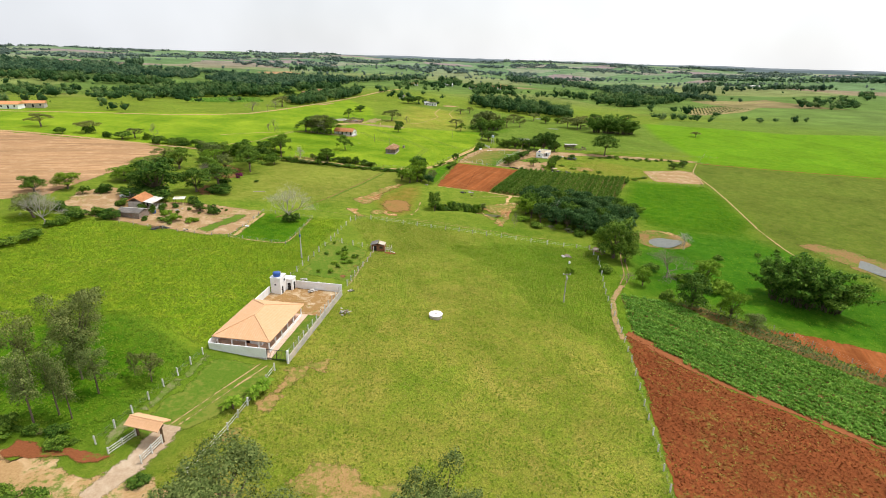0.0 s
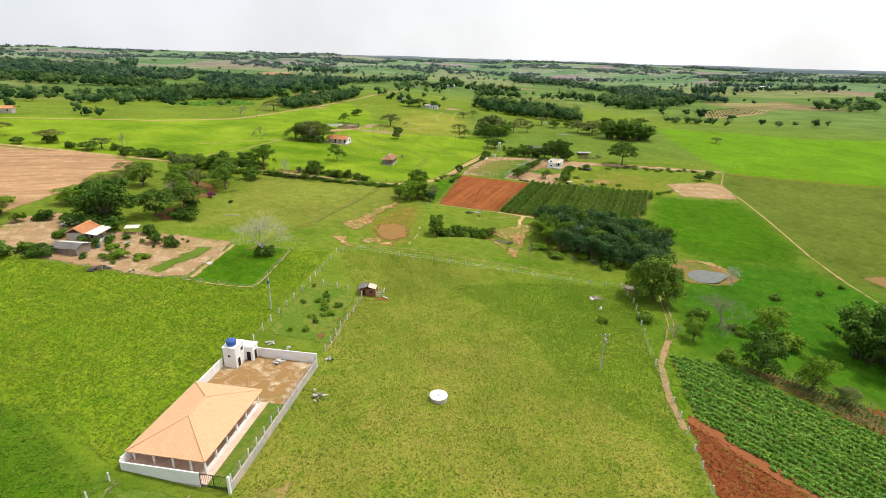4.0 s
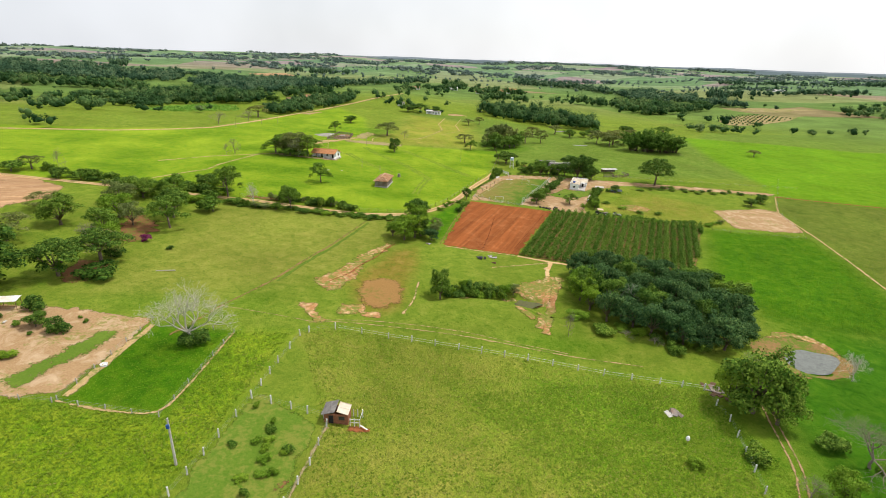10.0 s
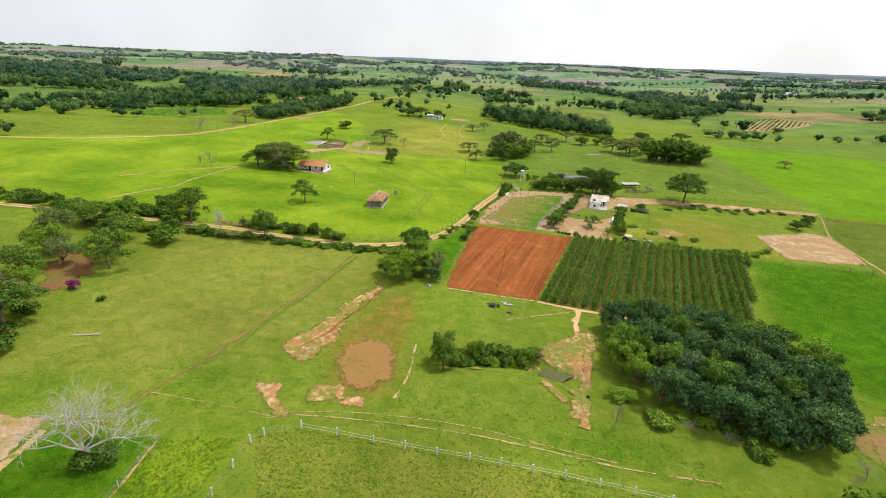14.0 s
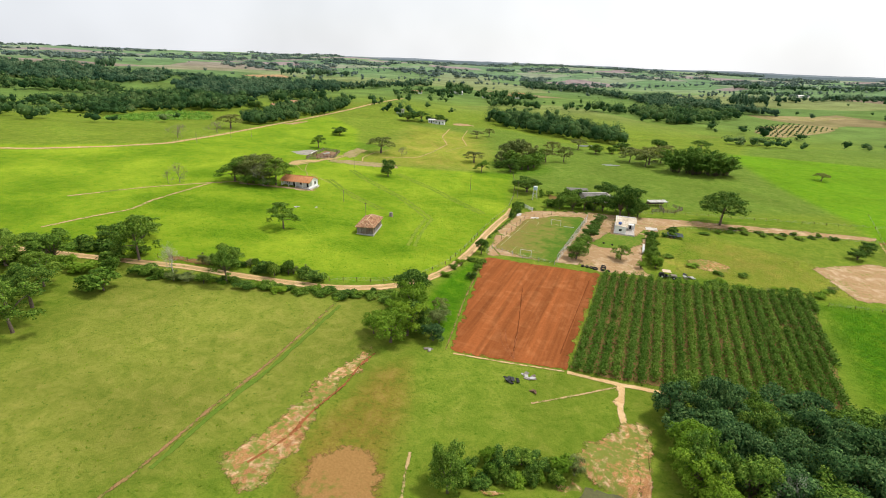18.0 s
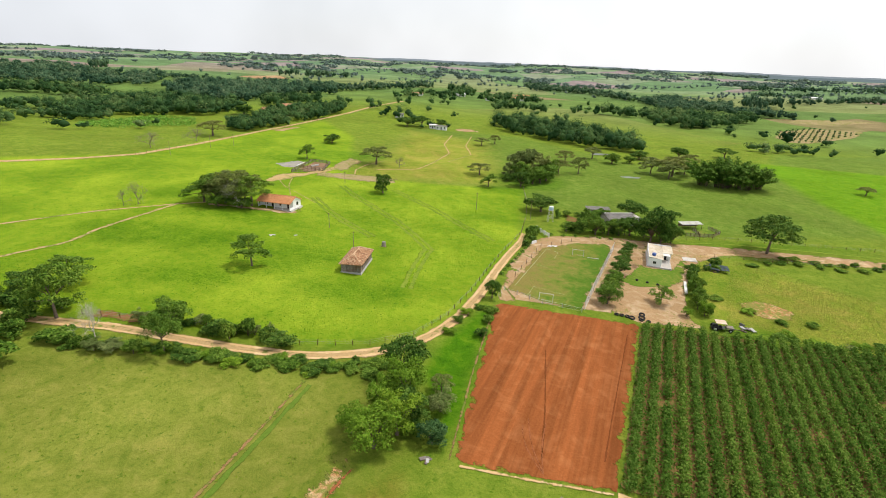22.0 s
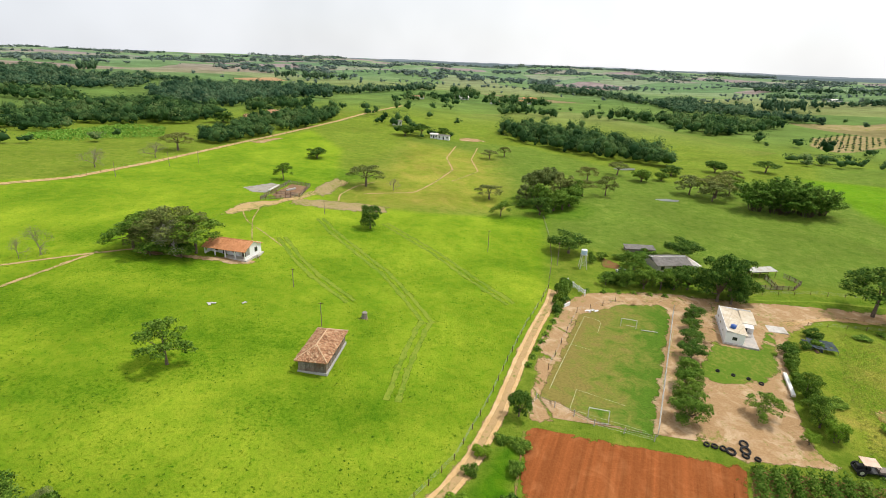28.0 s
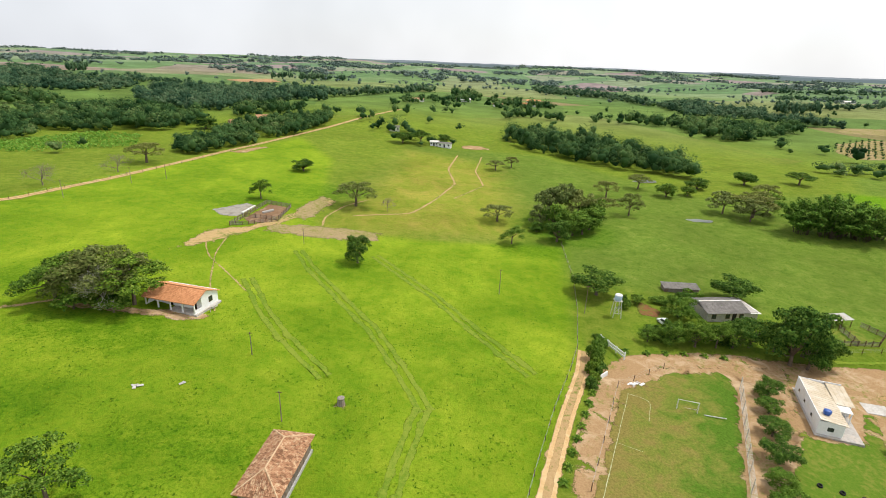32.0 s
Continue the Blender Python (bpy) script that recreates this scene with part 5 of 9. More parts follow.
for kind, x, y, w, h, where in [
    ("shade", -57.7, 76, 11.5, 14, "in the green paddock"), ("slender", -55.6, 72, 9, 9, "in the green paddock"), ("slender", -55.1, 60.6, 8.5, 12, "in the green paddock"), ("slender", -53.5, 63.3, 6.5, 11.5, "in the green paddock"),
    ("slender", -51.3, 62.7, 5.5, 9.4, "in the green paddock"), ("slender", -51.1, 68.8, 7.5, 8.4, "in the green paddock"), ("slender", -62, 70, 9, 12, "in the green paddock"),
    ("olive", -45.1, 73, 5, 6.2, "by the drive fence"), ("olive", -48.3, 74.1, 2.2, 5, "by the drive fence"),
    ("shade", -22.5, 45, 17, 13.2, "by the access road"), ("shade", 2.8, 43.8, 13, 13.4, "by the access road"),
    ("full", 60.5, 153, 14, 14.2, "at the corner of the meadow"), ("full", 63.4, 150, 9, 8.4, "at the corner of the meadow"), ("light", 57.6, 155.4, 8, 8, "at the corner of the meadow"), ("bush", 61, 156, 7, 4.4, "under the corner tree"), ("bare", 90, 166, 9, 7, "beside the pond"), ("bush", 54.6, 141, 5, 2.6, "by the meadow fence"), ("light", 83, 137, 10, 8, "on the green slope"), ("twiggy", 72.9, 140.3, 15, 9.5, "by the field path"), ("bush", 69, 145, 6, 2.6, "by the field path"),
    ("lightbush", 76, 138, 6, 2.6, "under the bare tree"), ("lightbush", 84, 132, 9, 5, "on the green slope"), ("twiggy", 58, 133.5, 5, 4, "by the field path"),
    ("round", 71.1, 121, 9.5, 10, "above the vegetable field"), ("bush", 66.5, 125, 4.6, 3, "above the vegetable field"), ("light", 78.3, 115.3, 8, 8.4, "above the vegetable field"),
    ("dusty", 82.4, 111, 6, 4.4, "above the vegetable field"), ("bamboo", 104.8, 126.3, 22, 14, "on the green slope"), ("bamboo", 100, 129, 17, 12, "on the green slope"), ("bamboo", 111, 123, 17, 11, "on the green slope"),
    ("bare", -45.1, 160.3, 19, 13.5, "in the lush paddock"), ("darkbush", -44, 161, 5.5, 3.2, "under the bare tree"), ("darkbush", -45.6, 160.6, 3.5, 2.6, "under the bare tree"),
    ("round", -93.2, 173, 19, 13.6, "behind the old farmhouse"), ("round", -84, 183, 12, 10, "behind the old farmhouse"), ("umbrella", -79, 190.6, 14, 9.9, "at the edge of the pasture"),
    ("darkbush", -75.7, 184, 9, 3.4, "at the edge of the pasture"), ("darkbush", -79.3, 196, 5, 3, "in the farm orchard"), ("airy", -76.7, 219.6, 13, 11, "at the edge of the pasture"),
    ("light", -94, 224.5, 11, 8, "in the farm orchard"), ("full", -91, 212, 9, 7.5, "in the farm orchard"), ("airy", -73.4, 255.8, 12.5, 13, "by the dirt road"), ("bush", -71.9, 238.7, 9, 5, "at the edge of the pasture"),
    ("full", -90.2, 250, 12, 8, "by the dirt road"), ("dusty", -100, 236, 12, 8.5, "in the farm orchard"), ("olive", -108, 200, 14, 8, "beside the tilled field"), ("full", -104, 214, 12, 9, "in the farm orchard"), ("light", -112, 188, 12, 6, "beside the tilled field"),
    ("round", -104, 190, 13, 8, "behind the old farmhouse"), ("olive", -116, 226, 12, 6, "beside the tilled field"), ("airy", -84, 238, 11, 9, "in the farm orchard"), ("twiggy", -86, 200, 10, 8, "in the farm orchard"),
    ("round", -5, 245, 9, 10.5, "at the corner of the red field"), ("light", -4.2, 239, 8.5, 9.4, "at the corner of the red field"), ("light", -8.4, 228.4, 9.5, 7.6, "at the corner of the red field"), ("light", -5.2, 231.6, 8, 8.2, "at the corner of the red field"), ("grove", 0.3, 230.4, 5.6, 4.6, "at the corner of the red field"), ("light", -12.2, 231.2, 6, 5, "at the corner of the red field"), ("dusty", 1.6, 238, 6, 4, "at the corner of the red field"), ("light", -7.4, 236, 7, 7, "at the corner of the red field"), ("round", -3.2, 233.6, 7, 7.6, "at the corner of the red field"), ("olive", 1.8, 243, 5, 4, "at the corner of the red field"),
    ("full", 2.8, 192.7, 6.5, 8.6, "in the brook cut"), ("airy", -47.1, 289, 10.8, 9.4, "near the wooden barn"), ("round", -22, 371, 8.3, 8.2, "alone in the bright pasture"),
    ("bush", -74, 334.6, 9, 5, "under the trees by the white house"), ("bush", -66, 334.6, 8, 4, "under the trees by the white house"), ("olive", -67, 341, 15, 12.4, "over the white house"), ("airy", -64, 338.5, 17, 12, "over the white house"), ("olive", -73, 339, 20, 12.4, "over the white house"), ("dusty", -76, 340, 13, 11, "over the white house"), ("airy", -80, 338, 16, 11, "over the white house"), ("dusty", -70, 337, 13, 10, "over the white house"), ("bare", -68, 335.6, 12, 11, "by the white house"),
    ("airy", -65.4, 423.2, 9.5, 8.3, "behind the corral"), ("round", -62.6, 473, 11.4, 5.6, "on the green slope"), ("flat", -30.9, 424, 17, 10.2, "by the cattle tracks"), ("twiggy", -19, 420.7, 7, 6, "by the cattle tracks"),
    ("flat", 21.1, 418.5, 13, 7, "in the far pasture"), ("airy", 23.5, 395.8, 9.5, 7, "in the far pasture"), ("round", 39.2, 401, 10.4, 7.8, "in the far pasture thicket"), ("farolive", 41, 424, 15, 15, "in the far pasture thicket"), ("farolive", 46, 430, 15, 15.5, "in the far pasture thicket"), ("farfull", 41, 414, 12, 10, "in the far pasture thicket"), ("farfull", 50, 410, 11, 8.5, "in the far pasture thicket"), ("farolive", 36, 416, 10, 9, "in the far pasture thicket"), ("farfull", 57, 424, 12, 9.5, "in the far pasture thicket"), ("flat", 64, 433, 11, 9, "in the far pasture"), ("farround", 34, 410, 6, 4, "in the far pasture thicket"),
    ("farolive", 52, 426, 14, 14, "in the far pasture thicket"), ("farfull", 54, 416, 13, 9, "in the far pasture thicket"), ("full", 46, 408, 11, 7, "in the far pasture thicket"), ("flat", 74.2, 463, 12.2, 8.8, "in the far pasture"),
    ("flat", 95.7, 483, 12.4, 8.2, "in the far pasture"), ("olive", 75.3, 436.3, 12, 10, "in the far pasture"), ("flat", 29, 506.5, 11, 6, "in the far pasture"), ("flat", 38.6, 516.8, 9, 7, "in the far pasture"),
    ("round", 41.5, 362.1, 13.3, 7.6, "beside the water tower"), ("round", 78.8, 363.8, 11.8, 7, "behind the farmhouse"), ("full", 58.9, 352.3, 9.9, 5.4, "in the farm garden"), ("round", 74.6, 333.6, 12, 13.5, "beside the farmhouse"),
    ("round", 80, 337.5, 12, 12.5, "beside the farmhouse"), ("round", 77.6, 332.4, 9, 9, "beside the farmhouse"), ("round", 82, 334, 8, 8, "beside the farmhouse"), ("round", 69.5, 340, 9, 8, "in the farm hedge"), ("full", 56.8, 338.9, 7.5, 6.4, "in the farm hedge"), ("airy", 61.5, 339, 8, 7, "in the farm hedge"), ("round", 65.4, 339.4, 8, 7, "in the farm hedge"),
    ("full", 51.5, 339.4, 7, 5.6, "in the farm hedge"), ("airy", 46.6, 339.8, 5, 4, "in the farm hedge"),
    ("dome", 113.6, 329.7, 19.5, 14.5, "beside the lane"), ("bamboo", 145, 421, 24, 14, "in the far pasture"), ("bamboo", 156, 419, 23, 13, "in the far pasture"), ("bamboo", 137, 424, 19, 13, "in the far pasture"), ("bamboo", 150, 424, 22, 14.5, "in the far pasture"), ("bamboo", 163, 421, 17, 11, "in the far pasture"), ("farolive", 124, 436, 14, 10, "in the far pasture"), ("farround", 160, 505, 14, 8, "in the far pasture"), ("farround", 128, 490, 13, 6.5, "in the far pasture"), ("farfull", 104, 470, 12, 7, "in the far pasture"), ("farfull", 116, 474, 9, 5, "in the far pasture"), ("umbrella", 194.7, 513, 16.5, 7.4, "by the far field"),
    ("flat", 128.3, 442, 20, 12, "in the far pasture"), ("farolive", 118, 446, 15, 11, "in the far pasture"), ("airy", 138, 448, 14, 10, "in the far pasture"), ("flat", 150, 470, 14, 9, "in the far pasture"),
    ("flat", -130.1, 466.8, 17.6, 10, "beyond the ridge road"), ("twiggy", -129.9, 445, 13, 8, "beyond the ridge road"), ("twiggy", -139.7, 417.4, 14, 8.5, "beyond the ridge road"), ("round", -152.8, 580, 18, 8, "beyond the ridge road"),
    ("airy", -48.8, 247.7, 8, 9.7, "in the roadside hedge"), ("airy", -80.5, 270.2, 11.9, 7.4, "above the road cutting"), ("bare", -62.3, 249.8, 6.5, 8.8, "beside the dirt road"), ("round", -84, 263, 9, 6, "above the road cutting"),
    ("full", -51.6, 256.4, 8, 6.6, "in the roadside hedge"), ("twiggy", -100.1, 325.6, 4.6, 6.4, "dead in the bright pasture"), ("twiggy", -97.3, 329, 7, 8.8, "dead in the bright pasture"),
    ("light", 62.3, 132.7, 6, 6.2, "pollarded beside the field path"), ("umbrella", -12.6, 568.5, 14, 9, "round the distant farm"), ("round", -24, 566, 13, 8, "round the distant farm"), ("round", 2, 572, 10, 7, "round the distant farm"),
    ("airy", 59.1, 286.6, 7.6, 5.2, "shading the yard"), ("light", 63.4, 280.4, 3.4, 2.6, "in the yard"), ("full", 71.6, 293.4, 5, 5.4, "in the yard hedge"), ("full", 69.6, 288.6, 4.6, 5, "in the yard hedge"), ("light", 68.4, 281.4, 4.6, 4.2, "in the yard hedge"), ("full", 68.4, 285, 5, 4.6, "in the yard hedge"),
    ("round", 14.6, 282.6, 4.4, 5.6, "at the pitch corner"), ("twiggy", 31.5, 176, 3, 7, "by the brook crossing"), ("flower", -77.2, 208, 3.4, 2.4, "at the edge of the orchard"), ("bare", -106, 137, 13, 11, "beside the old farm"), ("darkbush", -93, 170.6, 15, 5, "under the broad tree by the farm"), ("flat", -206, 281, 14, 8, "along the far field edge"), ("flat", -177, 273.4, 13, 7, "along the far field edge"), ("flat", -151, 269, 10, 6, "along the far field edge"), ("twiggy", -143, 272, 5, 9, "along the far field edge"), ("light", -122, 172, 10, 6, "beside the old farm"), ("full", -128, 165, 9, 6, "beside the old farm"), ("dusty", -112, 142, 12, 8, "beside the old farm"), ("light", -84, 203, 7, 7, "in the farm orchard"), ("dusty", -87, 219, 8, 7, "in the farm orchard"), ("umbrella", -80, 229, 11, 10, "in the farm orchard"), ("full", -98, 246, 10, 7, "in the farm orchard"), ("olive", -80, 196, 8, 8, "in the farm orchard"), ("darkbush", -69.4, 204, 2, 1.2, "at the edge of the pasture"),
    ("round", 146, 299, 6.5, 4, "by the bare plot"), ("round", 154, 305, 6.5, 4.4, "by the bare plot"), ("flat", 215, 415, 9, 5, "in the bright far field"),
]:
    plant(kind, x, y, w, h, where)
for x, y, w, h in [(63, 322.4, 4.8, 3.4), (60.2, 317.2, 4.2, 3), (57.2, 311.2, 4.6, 3.4), (54.4, 304.8, 5.2, 4), (51.4, 299.4, 4.6, 3.2), (48.8, 294.2, 5.4, 4.2), (46.4, 289.4, 5, 4.4), (44.4, 284.4, 6, 5.2)]:
    plant("full" if y < 301 else "round", x, y, w * 1.2, h * 1.12, "in the row beside the pitch fence", "fruit trees along the pitch")
for k in range(11):
    s = k / 10
    plant("cycad", 18.6 + 14.6 * s, 298 + 31 * s, 1.7, 1.3, "in a row along the lane", "palm shrubs along the lane")
for x, y in [(40, 335), (44.4, 334.6), (48.6, 335), (52.8, 335.3), (57, 335), (61, 334.6)]:
    plant("cycad", x, y, 1.7, 1.3, "in a row along the lane", "palm shrubs along the lane")
plant("bush", 32.6, 331, 4, 4.4, "beside the farm gate")
plant("bush", 31, 326.4, 3.6, 4, "beside the farm gate")
plant("bush", 34.6, 335.4, 3.6, 3, "beside the farm gate")

# ---- hedges, grove and garden shrubs ----
def hedge(line, gap, kinds, w, h, where, jitter=1.0, group=""):
    for (ax, ay), (bx, by) in zip(line, line[1:]):
        n = max(1, int(math.hypot(bx - ax, by - ay) / gap))
        for i in range(n):
            s = (i + 0.5) / n
            k = kinds[int(tree_rng.integers(len(kinds)))]
            f = float(tree_rng.uniform(0.7, 1.3))
            plant(k, ax + (bx - ax) * s + float(tree_rng.normal()) * jitter * 0.5, ay + (by - ay) * s + float(tree_rng.normal()) * jitter, w * f, h * float(tree_rng.uniform(0.7, 1.25)), where, group)


hedge([(-44.5, 256.3), (-28, 254.4)], 3.2, ["darkbush", "bush", "darkbush"], 5, 4, "in the roadside hedge", 0.7)
hedge([(-50, 247.4), (-34, 246.6), (-24, 246), (-18, 246)], 3.4, ["bush", "darkbush", "lightbush"], 3.6, 1.7, "in the roadside hedge", 0.7)
hedge([(-14, 247), (-8, 246), (-4, 240)], 3.4, ["bush", "lightbush"], 4, 2.2, "in the roadside hedge", 0.8)
hedge([(-8, 239), (-2, 233)], 3, ["bush", "lightbush"], 5, 3.6, "at the corner of the red field", 0.8)
hedge([(0.6, 195.4), (5, 194.8), (9, 194.6), (14, 194.6), (18, 196), (22.4, 198)], 1.5, ["darkbush", "bush", "dusty", "darkbush", "lightbush"], 3.4, 3.3, "along the brook", 0.6)
hedge([(3, 197), (10, 197.6), (18, 198.6)], 2.2, ["bush", "lightbush", "darkbush"], 3.4, 2.6, "along the brook", 0.6)
hedge([(-140, 262), (-95, 259), (-70, 257.6)], 5, ["bush", "darkbush", "bush"], 7, 4, "along the road bank", 1.6)
hedge([(-66, 250), (-90, 247), (-112, 252)], 6, ["bush", "lightbush", "darkbush"], 6, 3.4, "along the road bank", 1.6)
hedge([(-120, 262), (-190, 270)], 9, ["bush", "darkbush"], 8, 4, "along the field edge", 2)
hedge([(2, 262), (9, 274), (13, 279)], 4, ["bush", "lightbush"], 3.4, 2, "along the road verge", 0.8)
hedge([(-100, 163), (-86, 156), (-76, 148)], 5.5, ["darkbush", "bush"], 4, 3, "in the farmyard", 2)
hedge([(-80, 166), (-66, 160)], 4.5, ["darkbush", "round"], 4.6, 4, "in the farmyard", 1.4)
hedge([(-102, 172), (-116, 166)], 5, ["darkbush", "bush"], 5, 3.4, "in the farmyard", 1.6)
hedge([(-86, 163), (-80, 152), (-70, 150)], 5, ["bush", "lightbush"], 3.6, 2.6, "in the farmyard", 2)
hedge([(80, 313), (77, 307), (74.2, 300.4), (72, 293.6), (70, 286.6), (69, 281)], 2.1, ["darkbush", "bush", "bush"], 3.4, 2.9, "in the yard hedge", 0.6)
hedge([(74, 291), (90, 280), (96, 276)], 5, ["lightbush", "bush"], 3.6, 1.4, "in the rough grass", 1.5)
hedge([(78, 312), (86, 312), (90, 318)], 3.4, ["bush", "darkbush"], 3.4, 2, "round the ruined shed", 0.8)
hedge([(98, 320), (140, 318)], 6, ["bush"], 3.6, 1.2, "along the lane verge", 1.0)
hedge([(44, 355), (52, 360), (60, 361), (70, 362)], 4.2, ["darkbush", "bush", "round"], 4.6, 3.2, "in the farm garden", 1.4)
hedge([(66, 351), (72, 354)], 3.6, ["darkbush"], 4, 3, "in the farm garden", 1.0)
hedge([(47, 341), (58, 340.6), (70, 341.4)], 3.2, ["airy", "full", "darkbush"], 5.4, 5.0, "in the farm hedge", 0.7)
hedge([(72, 338), (82, 339.6)], 3.4, ["round"], 7, 7.5, "in the farm hedge", 0.8)
hedge([(-60, 60), (-50, 58.6)], 3, ["bush", "darkbush"], 3, 1.6, "on the road bank", 0.6)
hedge([(78, 214), (86, 212), (92, 206)], 5, ["bush", "lightbush"], 5, 2.6, "at the edge of the grove", 1.2)
hedge([(34, 186), (44, 178), (58, 172), (72, 168)], 5, ["bush", "lightbush", "twiggy"], 5, 2.6, "at the edge of the grove", 1.0)
hedge([(90, 150), (110, 160), (130, 180)], 14, ["bush"], 3, 1.4, "in the wet pasture", 4)
hedge([(-124, 154), (-112, 149), (-100, 146.6), (-92, 145.4)], 3.4, ["bush", "darkbush", "dusty", "lightbush"], 5, 3, "in the brush by the farmyard", 1.6)
hedge([(-104, 148), (-102, 138), (-102, 127), (-104, 119)], 4, ["bush", "darkbush", "bush"], 5, 2.6, "in the brush by the farmyard", 1.8)
hedge([(-58, 58.6), (-50, 58.8), (-46, 58.6)], 2.4, ["bush", "dusty"], 1.8, 0.9, "on the red road bank", 0.5)
hedge([(-64, 47), (-54, 50), (-49, 48.6)], 2.4, ["bush", "lightbush", "darkbush"], 3, 1.7, "on the road bank", 1.2)
hedge([(44, 182), (54, 177), (64, 173.6)], 3, ["bush", "lightbush", "darkbush"], 3.4, 2.2, "at the edge of the grove", 0.7)
hedge([(-68, 247.6), (-50, 248), (-34, 247.4), (-18, 247.8), (-8, 250)], 1.25, ["bush", "lightbush", "darkbush", "bush"], 3.0, 1.3, "in the low roadside scrub", 0.9)
hedge([(-60, 258), (-48, 257.4), (-30, 255.6)], 2.0, ["bush", "dusty", "darkbush"], 3.2, 2.4, "in the low roadside scrub", 0.7)
hedge([(-20, 248), (-13, 249), (-7, 249)], 3, ["bush", "lightbush"], 3, 1.8, "in the roadside hedge", 0.6)
hedge([(9, 262), (13, 272), (15.6, 279)], 4, ["bush", "darkbush"], 3, 2, "along the road verge", 0.8)
hedge([(-66, 246.6), (-52, 246)], 3, ["bush", "dusty", "bush"], 4, 2.6, "in the roadside hedge", 0.6)
hedge([(35.4, 340), (33.2, 330.6), (29.6, 322.7), (28.3, 320.4)], 2.6, ["darkbush", "bush"], 3.2, 3.2, "between the road and the lane", 0.3)
hedge([(112.8, 325.3), (132, 320.4), (154, 320)], 4, ["bush", "darkbush"], 3.4, 1.4, "along the lane verge", 0.8)
hedge([(84, 271.6), (98, 269.4), (110, 269), (119, 273)], 2.4, ["lightbush", "dusty", "bush"], 3.6, 1.3, "in the scrub above the crop", 1.2)
hedge([(76, 268), (84, 272), (92, 271)], 4, ["bush", "lightbush"], 3, 1.4, "in the rough grass", 1.5)
# grove: outline between the crop field, the brook and the pond
GROVE = [(38, 200), (36, 190), (44, 181), (58, 175), (70, 172), (76, 178), (80, 186), (84, 198), (80, 208), (66, 212), (50, 215), (42, 214)]
placed = []
for _ in range(3000):
    x, y = float(tree_rng.uniform(36, 88)), float(tree_rng.uniform(170, 218))
    if edge_gap(x, y, GROVE) > 1.0 and all(math.hypot(x - a, y - b) > 3.9 for a, b in placed):
        placed.append((x, y))
for x, y in placed:
    left = x < 44
    kind = "light" if x < 42 else ["grove", "grove", "grove", "grove", "round", "full"][int(tree_rng.integers(6))]
    plant(kind, x, y, float(tree_rng.uniform(6.5, 10)), float(tree_rng.uniform(6.5, 9.5)), "in the grove" if not left else "at the edge of the grove", "trees of the grove")
plant("bare", 50.5, 190, 9, 9, "standing out of the grove")
plant("bamboo", 41, 196, 8, 9, "at the edge of the grove")
# garden of the new house
for k in range(26):
    x, y = float(tree_rng.uniform(-30, -19)), float(tree_rng.uniform(119, 147))
    if edge_gap(x, y, [(-32, 121), (-31, 135), (-28.6, 147), (-17.4, 141), (-19.6, 119)]) > 0.8 and abs(x + 21 - (y - 119) * 0.24) > 1.2:
        plant("lightbush" if k % 3 else "bush", x, y, float(tree_rng.uniform(1.0, 2.1)), float(tree_rng.uniform(0.7, 1.5)), "planted in the fenced garden", "garden shrubs")
for x, y in [(-27.5, 71), (-26.6, 73.4), (-30, 68)]:
    plant("palm", x, y, 4.2, 3, "on the lawn by the drive")
plant("darkbush", -36, 52, 3, 1.6, "beside the entrance drive")
for x, y, w in [(-66, 52, 6), (-60, 50, 5), (-58, 57, 5), (-50, 57.5, 4), (-47, 48, 5), (-70, 47, 7), (-52, 46, 6)]:
    plant("bush", x, y, w, w * 0.45, "on the road bank")

# ---- building materials ----
white_paint = surface("weathered white wall paint", (0.79, 0.79, 0.79), (0.86, 0.86, 0.86), 2.5, 0.85, stain=(0.74, 0.72, 0.68), stain_scale=0.35, bumpy=0.15)
raw_plaster = surface("grey cement plaster", (0.34, 0.31, 0.28), (0.5, 0.47, 0.43), 2.0, 0.95, stain=(0.58, 0.48, 0.38), stain_scale=0.35)
concrete = surface("light concrete", (0.45, 0.42, 0.38), (0.6, 0.57, 0.52), 2.5, 0.95, stain=(0.36, 0.32, 0.27))
pink_floor = surface("pinkish cement floor", (0.6, 0.42, 0.31), (0.72, 0.55, 0.43), 2.0, 0.9, stain=(0.5, 0.36, 0.27))
# near-black for openings, the shade inside put into its colour
dark_void = surface("dark opening", (0.012, 0.012, 0.014), (0.03, 0.028, 0.026), 2, 0.8)
dark_metal = surface("black painted steel", (0.02, 0.02, 0.022), (0.05, 0.05, 0.05), 8, 0.5, 0.4, 0.4)
galv = surface("galvanised sheet", (0.55, 0.55, 0.55), (0.72, 0.72, 0.72), 1.5, 0.45, 0.5, 0.5, stain=(0.45, 0.38, 0.32))
white_sheet = surface("white roofing sheet", (0.66, 0.65, 0.61), (0.8, 0.79, 0.76), 1.2, 0.6, stain=(0.62, 0.52, 0.38), stain_scale=0.3)
cream_sheet = surface("cream dusty roofing sheet", (0.48, 0.39, 0.27), (0.6, 0.51, 0.38), 1.2, 0.8, stain=(0.66, 0.6, 0.5), stain_scale=0.25)
old_sheet = surface("weathered pale roofing sheet", (0.42, 0.41, 0.38), (0.56, 0.54, 0.5), 1.2, 0.8, stain=(0.36, 0.3, 0.22), stain_scale=0.5)
grey_sheet = surface("weathered fibre cement roofing", (0.13, 0.12, 0.11), (0.25, 0.23, 0.21), 1.6, 0.95, stain=(0.12, 0.11, 0.1))
blue_plastic = surface("blue plastic tank", (0.02, 0.075, 0.3), (0.035, 0.12, 0.42), 3, 0.4, 0, 0.5)
